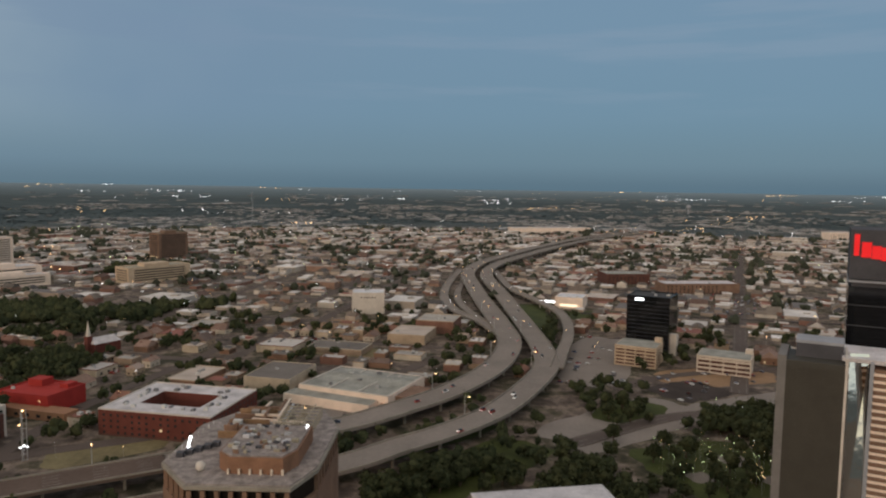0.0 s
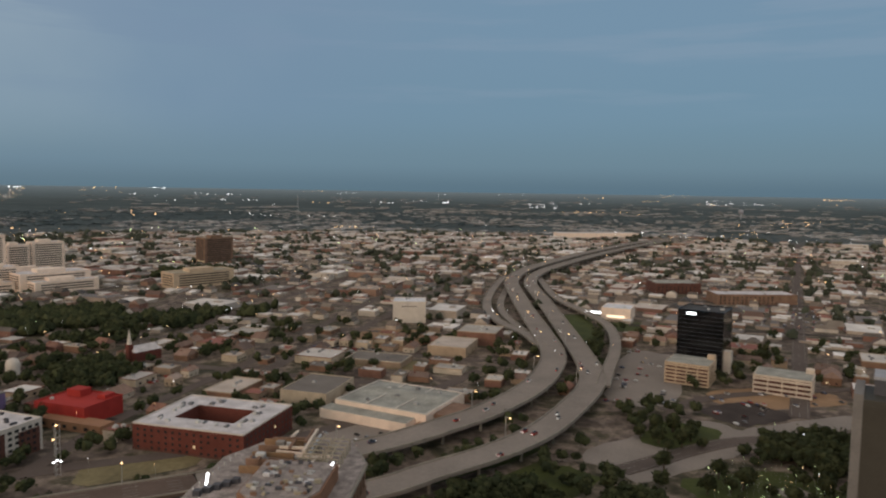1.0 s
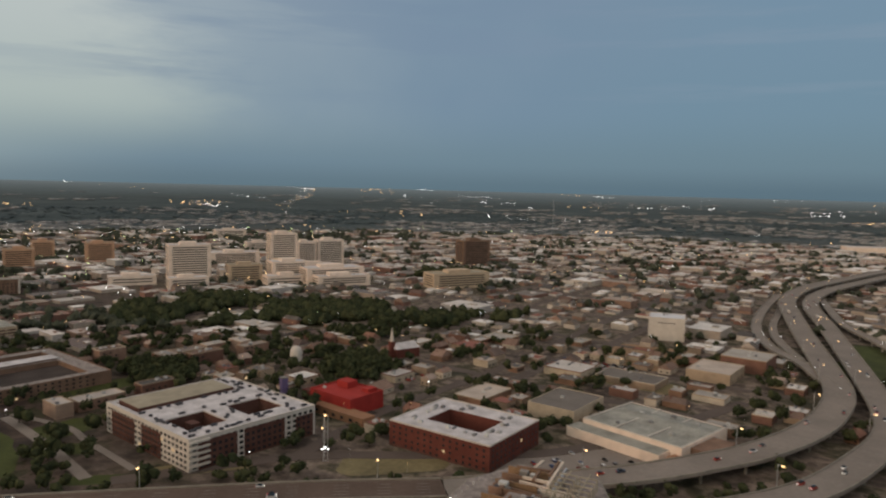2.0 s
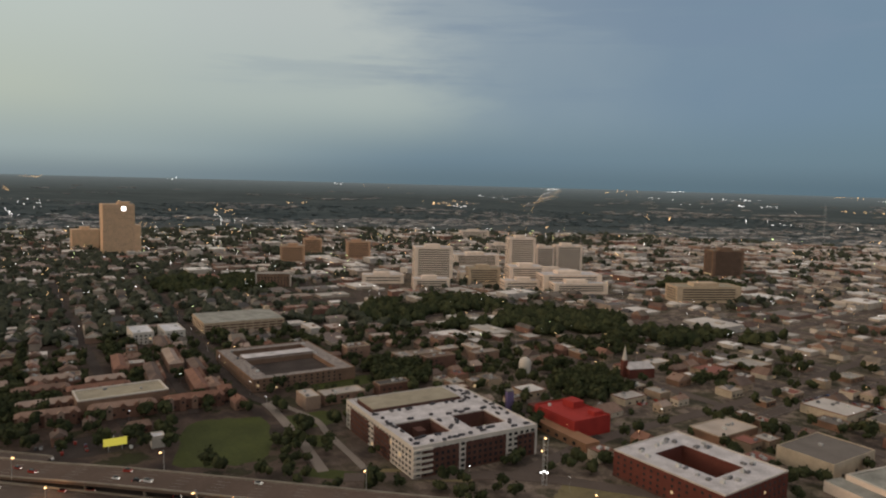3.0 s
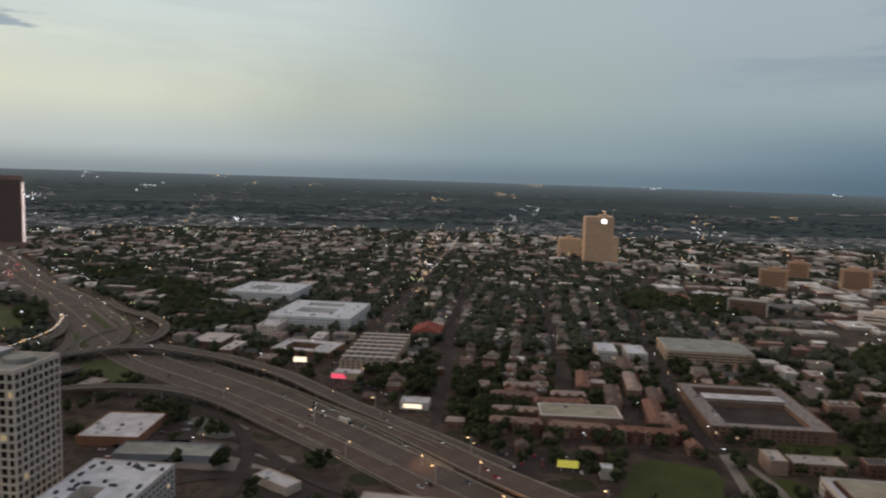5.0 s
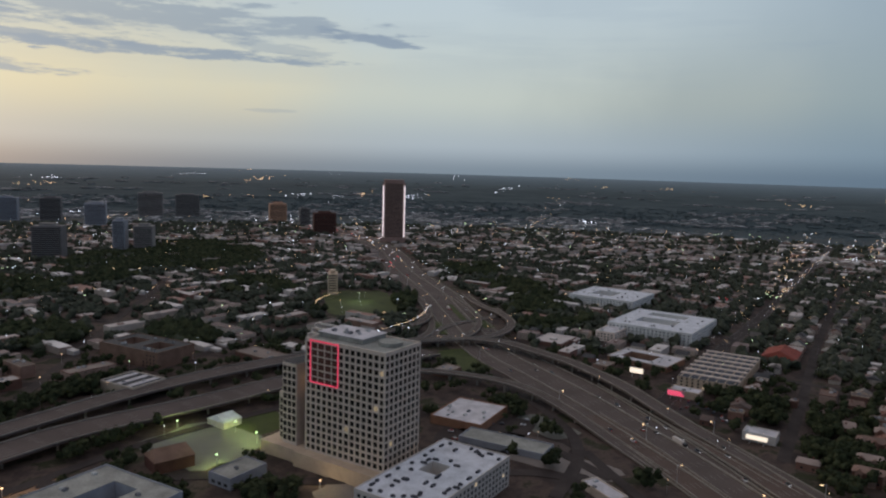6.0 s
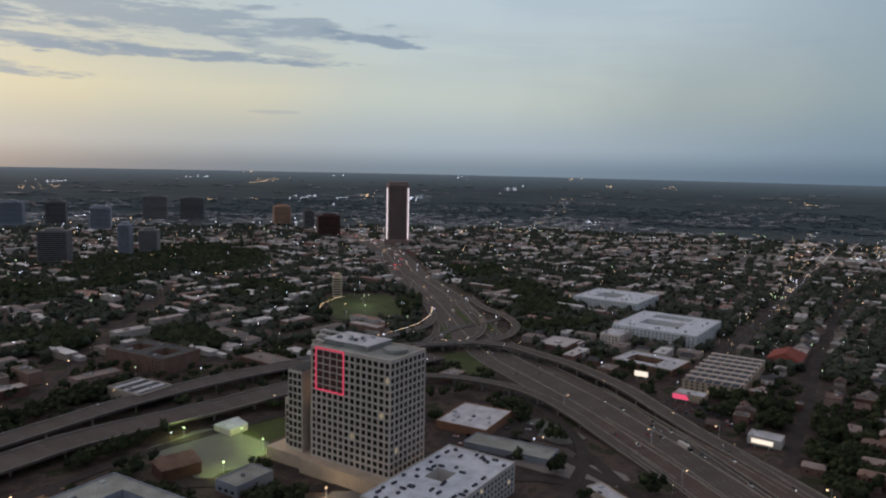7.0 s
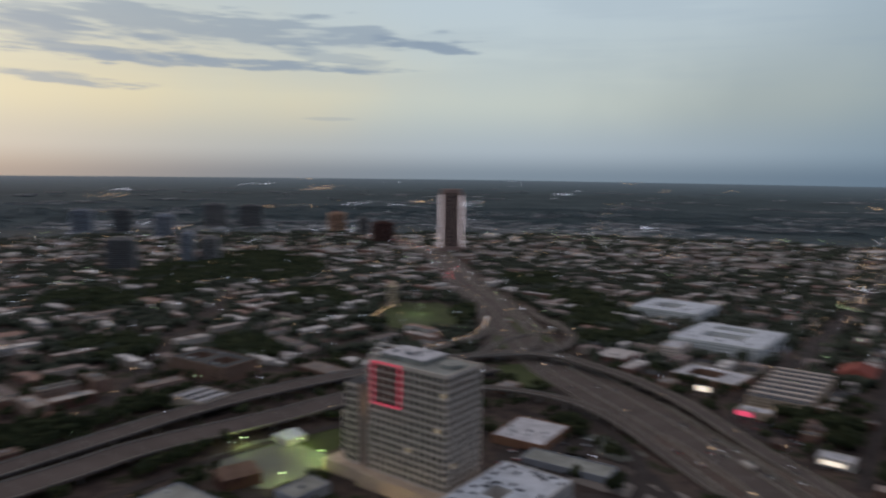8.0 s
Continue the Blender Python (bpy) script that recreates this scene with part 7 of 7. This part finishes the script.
for _ in range(420):
    a, d = radians(r5.uniform(55, 150)), r5.uniform(1300, 2900)
    x, y = -math.sin(a) * d, 60 + math.cos(a) * d
    dot(x, y, land_z(x, y) + 8, r5.uniform(0.35, 1.0), r5.choice(("warm", "warm", "cool")))
# the lit avenue with its shops
for k in range(130):
    t = r5.random() ** 0.8
    dot(-700 - 1500 * t + r5.uniform(-4, 4), 62 + 340 * t + r5.choice((-13, 13)) + r5.uniform(-3, 3), 9, r5.uniform(0.3, 0.65) * (0.6 + 0.6 * t), r5.choice(("warm", "warm", "cool")))
for x, y, n, m in ((-1300, 200, 10, "green"), (-1250, 120, 6, "red_lamp"), (-1390, 230, 14, "warm"), (-1520, 250, 14, "cool"), (-1180, 190, 8, "warm")):
    for k in range(n):
        dot(x + r5.uniform(-26, 26), y + r5.uniform(-14, 14), r5.uniform(4, 7), r5.uniform(0.3, 0.8), m)
# strings of lamps along far avenues
for yaw0, yaw1, d0, d1, n in ((38.6, 35.6, 3150, 4500, 70), (-16, -21, 2400, 3200, 40), (103.5, 100, 2300, 3500, 56), (84, 82, 1500, 2900, 50), (69, 67.5, 1700, 2700, 30), (79, 77.5, 2000, 2800, 36)):
    for k in range(n):
        t = r5.random()
        a, d = radians(yaw0 + (yaw1 - yaw0) * t + r5.gauss(0, 0.45)), d0 + (d1 - d0) * t
        x, y = -math.sin(a) * d, 60 + math.cos(a) * d
        dot(x, y, land_z(x, y) + 7, r5.uniform(0.6, 1.5) * 0.9, r5.choice(("warm", "warm", "cool")))
for m, rows in dots.items():
    if rows:
        bm = bmesh.new()
        for x, y, z, s in rows:
            cube(bm, x, y, z, s * 1.5, s * 1.5, s)
            cube(bm, x, y, land_z(x, y), s * 0.25, s * 0.25, z - land_z(x, y))
        me = mesh_of("lamp_heads", bm, [m, "steel"])
        for i, p in enumerate(me.polygons):
            p.material_index = 1 if (i // 6) % 2 else 0
        tagged(new("city_lamps", me), {"warm": "countless warm street lamps", "cool": "countless white street lamps", "green": "greenish lot lamps", "red_lamp": "red lamps"}[m] + " spread over the city", "lamps", kind="stuff")

# ---- cars ----
def car_proto(kind):
    L_, W_, H_ = {"car": (4.5, 1.85, 0.75), "van": (5.4, 2.0, 1.1), "truck": (15.0, 2.6, 3.2)}[kind]
    E = thing({"car": "car", "van": "van", "truck": "truck"}[kind], 0, 0, 0, {"car": "passenger car driving on the freeway", "van": "van driving on the freeway", "truck": "white box truck on the freeway"}[kind], kind, group="traffic")
    if kind == "truck":
        part("trailer", box(11.5, W_, 2.9, -1.6, 0, 1.0), "white_wall", E)
        body = part("cab", box(2.8, 2.4, 2.6, 6.0, 0, 0.5), "car", E)
    else:
        bm = bmesh.new()
        poly(bm, [(-L_ / 2, -W_ / 2 + 0.2), (-L_ / 2 + 0.2, -W_ / 2), (L_ / 2 - 0.5, -W_ / 2), (L_ / 2, -W_ / 2 + 0.4), (L_ / 2, W_ / 2 - 0.4), (L_ / 2 - 0.5, W_ / 2), (-L_ / 2 + 0.2, W_ / 2), (-L_ / 2, W_ / 2 - 0.2)], 0.35, 0.35 + H_)
        body = part("body", bm, "car", E)
        bm = bmesh.new()
        lo = [bm.verts.new((x, y, 0.35 + H_)) for x, y in ((-L_ * 0.38, -W_ * 0.46), (L_ * 0.25, -W_ * 0.46), (L_ * 0.25, W_ * 0.46), (-L_ * 0.38, W_ * 0.46))]
        hi = [bm.verts.new((x, y, 0.95 + H_)) for x, y in ((-L_ * 0.28, -W_ * 0.38), (L_ * 0.1, -W_ * 0.38), (L_ * 0.1, W_ * 0.38), (-L_ * 0.28, W_ * 0.38))]
        bm.faces.new(hi)
        for i in range(4):
            bm.faces.new((lo[i], lo[(i + 1) % 4], hi[(i + 1) % 4], hi[i]))
        part("cabin", bm, "black_glass", E, "dark glass cabin")
    for sy in (-0.6, 0.6):
        part("headlight", box(0.15, 0.4, 0.25, L_ / 2 - (0 if kind != "truck" else 0.1), sy, 0.7), "headlight", body)
        part("tail_light", box(0.15, 0.4, 0.25, -L_ / 2, sy, 0.75), "tail", body)
        for sx in (-0.3, 0.3):
            bm = bmesh.new()
            bmesh.ops.create_cone(bm, cap_ends=True, segments=10, radius1=0.34, radius2=0.34, depth=0.24, matrix=Matrix.Translation((sx * L_, sy * W_ / 1.4, 0.34)) @ Matrix.Rotation(math.pi / 2, 4, "X"))
            part("wheel", bm, "tyre", E)
    return E


FLEET = [car_proto(k) for k in ("car", "van", "truck")]
first = set()
r6 = random.Random(21)
for path, hw, n, ways in ((upper, 11, 34, (1, 1)), (lower, 10, 28, (-1, -1)), (main, 26, 44, (-1, 1))):
    nn = normals(path)
    tt = np.gradient(path[:, :2], axis=0)
    for _ in range(n):
        i = r6.randrange(2, len(path) - 3)
        if math.hypot(*path[i, :2]) > 1300:
            i = r6.randrange(2, len(path) // 2)
        lane = r6.choice([k for k in range(-int(hw / 3.7), int(hw / 3.7) + 1)]) * 3.5
        way = ways[0] if lane < 0 else ways[1]
        a = math.degrees(math.atan2(tt[i][1], tt[i][0])) + (0 if way > 0 else 180)
        k = r6.choice((0, 0, 0, 0, 1, 1)) if r6.random() > 0.05 else 2
        m = pose(path[i, 0] + nn[i][0] * lane, path[i, 1] + nn[i][1] * lane, path[i, 2] + 0.02, 0, 0, a)
        if k not in first:
            first.add(k)
            FLEET[k].matrix_basis = m
        else:
            copy_thing(FLEET[k], m)


# ---- parked cars ----
r7 = random.Random(9)
bm = bmesh.new()
for x, y, deg, w, d, n in ((-150, 690, 78, 56, 84, 90), (128, 645, 75, 190, 54, 36), (-100, 455, 45, 110, 34, 26), (178, 545, 30, 54, 40, 10), (215, 590, 20, 100, 50, 22), (-530, -72, 0, 80, 60, 26), (-860, -60, 75, 100, 52, 60), (-650, 95, 76, 50, 40, 20), (-480, 205, 76, 60, 30, 14), (-300, 560, 78, 80, 40, 30), (380, 960, 68, 160, 120, 160)):
    c, s = math.cos(radians(deg)), math.sin(radians(deg))
    for _ in range(n):
        u, v = round(r7.uniform(-0.5, 0.5) * w / 2.8) * 2.8, round(r7.uniform(-0.5, 0.5) * d / 8) * 8
        px_, py_ = x + u * c - v * s, y + u * s + v * c
        a = radians(deg + 90)
        cube(bm, px_, py_, 0.45, 4.4, 1.8, 0.75, a)
        cube(bm, px_ - 0.2, py_, 1.2, 2.3, 1.6, 0.55, a)
me = mesh_of("parked_cars", bm, "cars_many")
tagged(new("parked_cars", me), "rows of parked cars of many colours on the lots", "cars", kind="stuff")
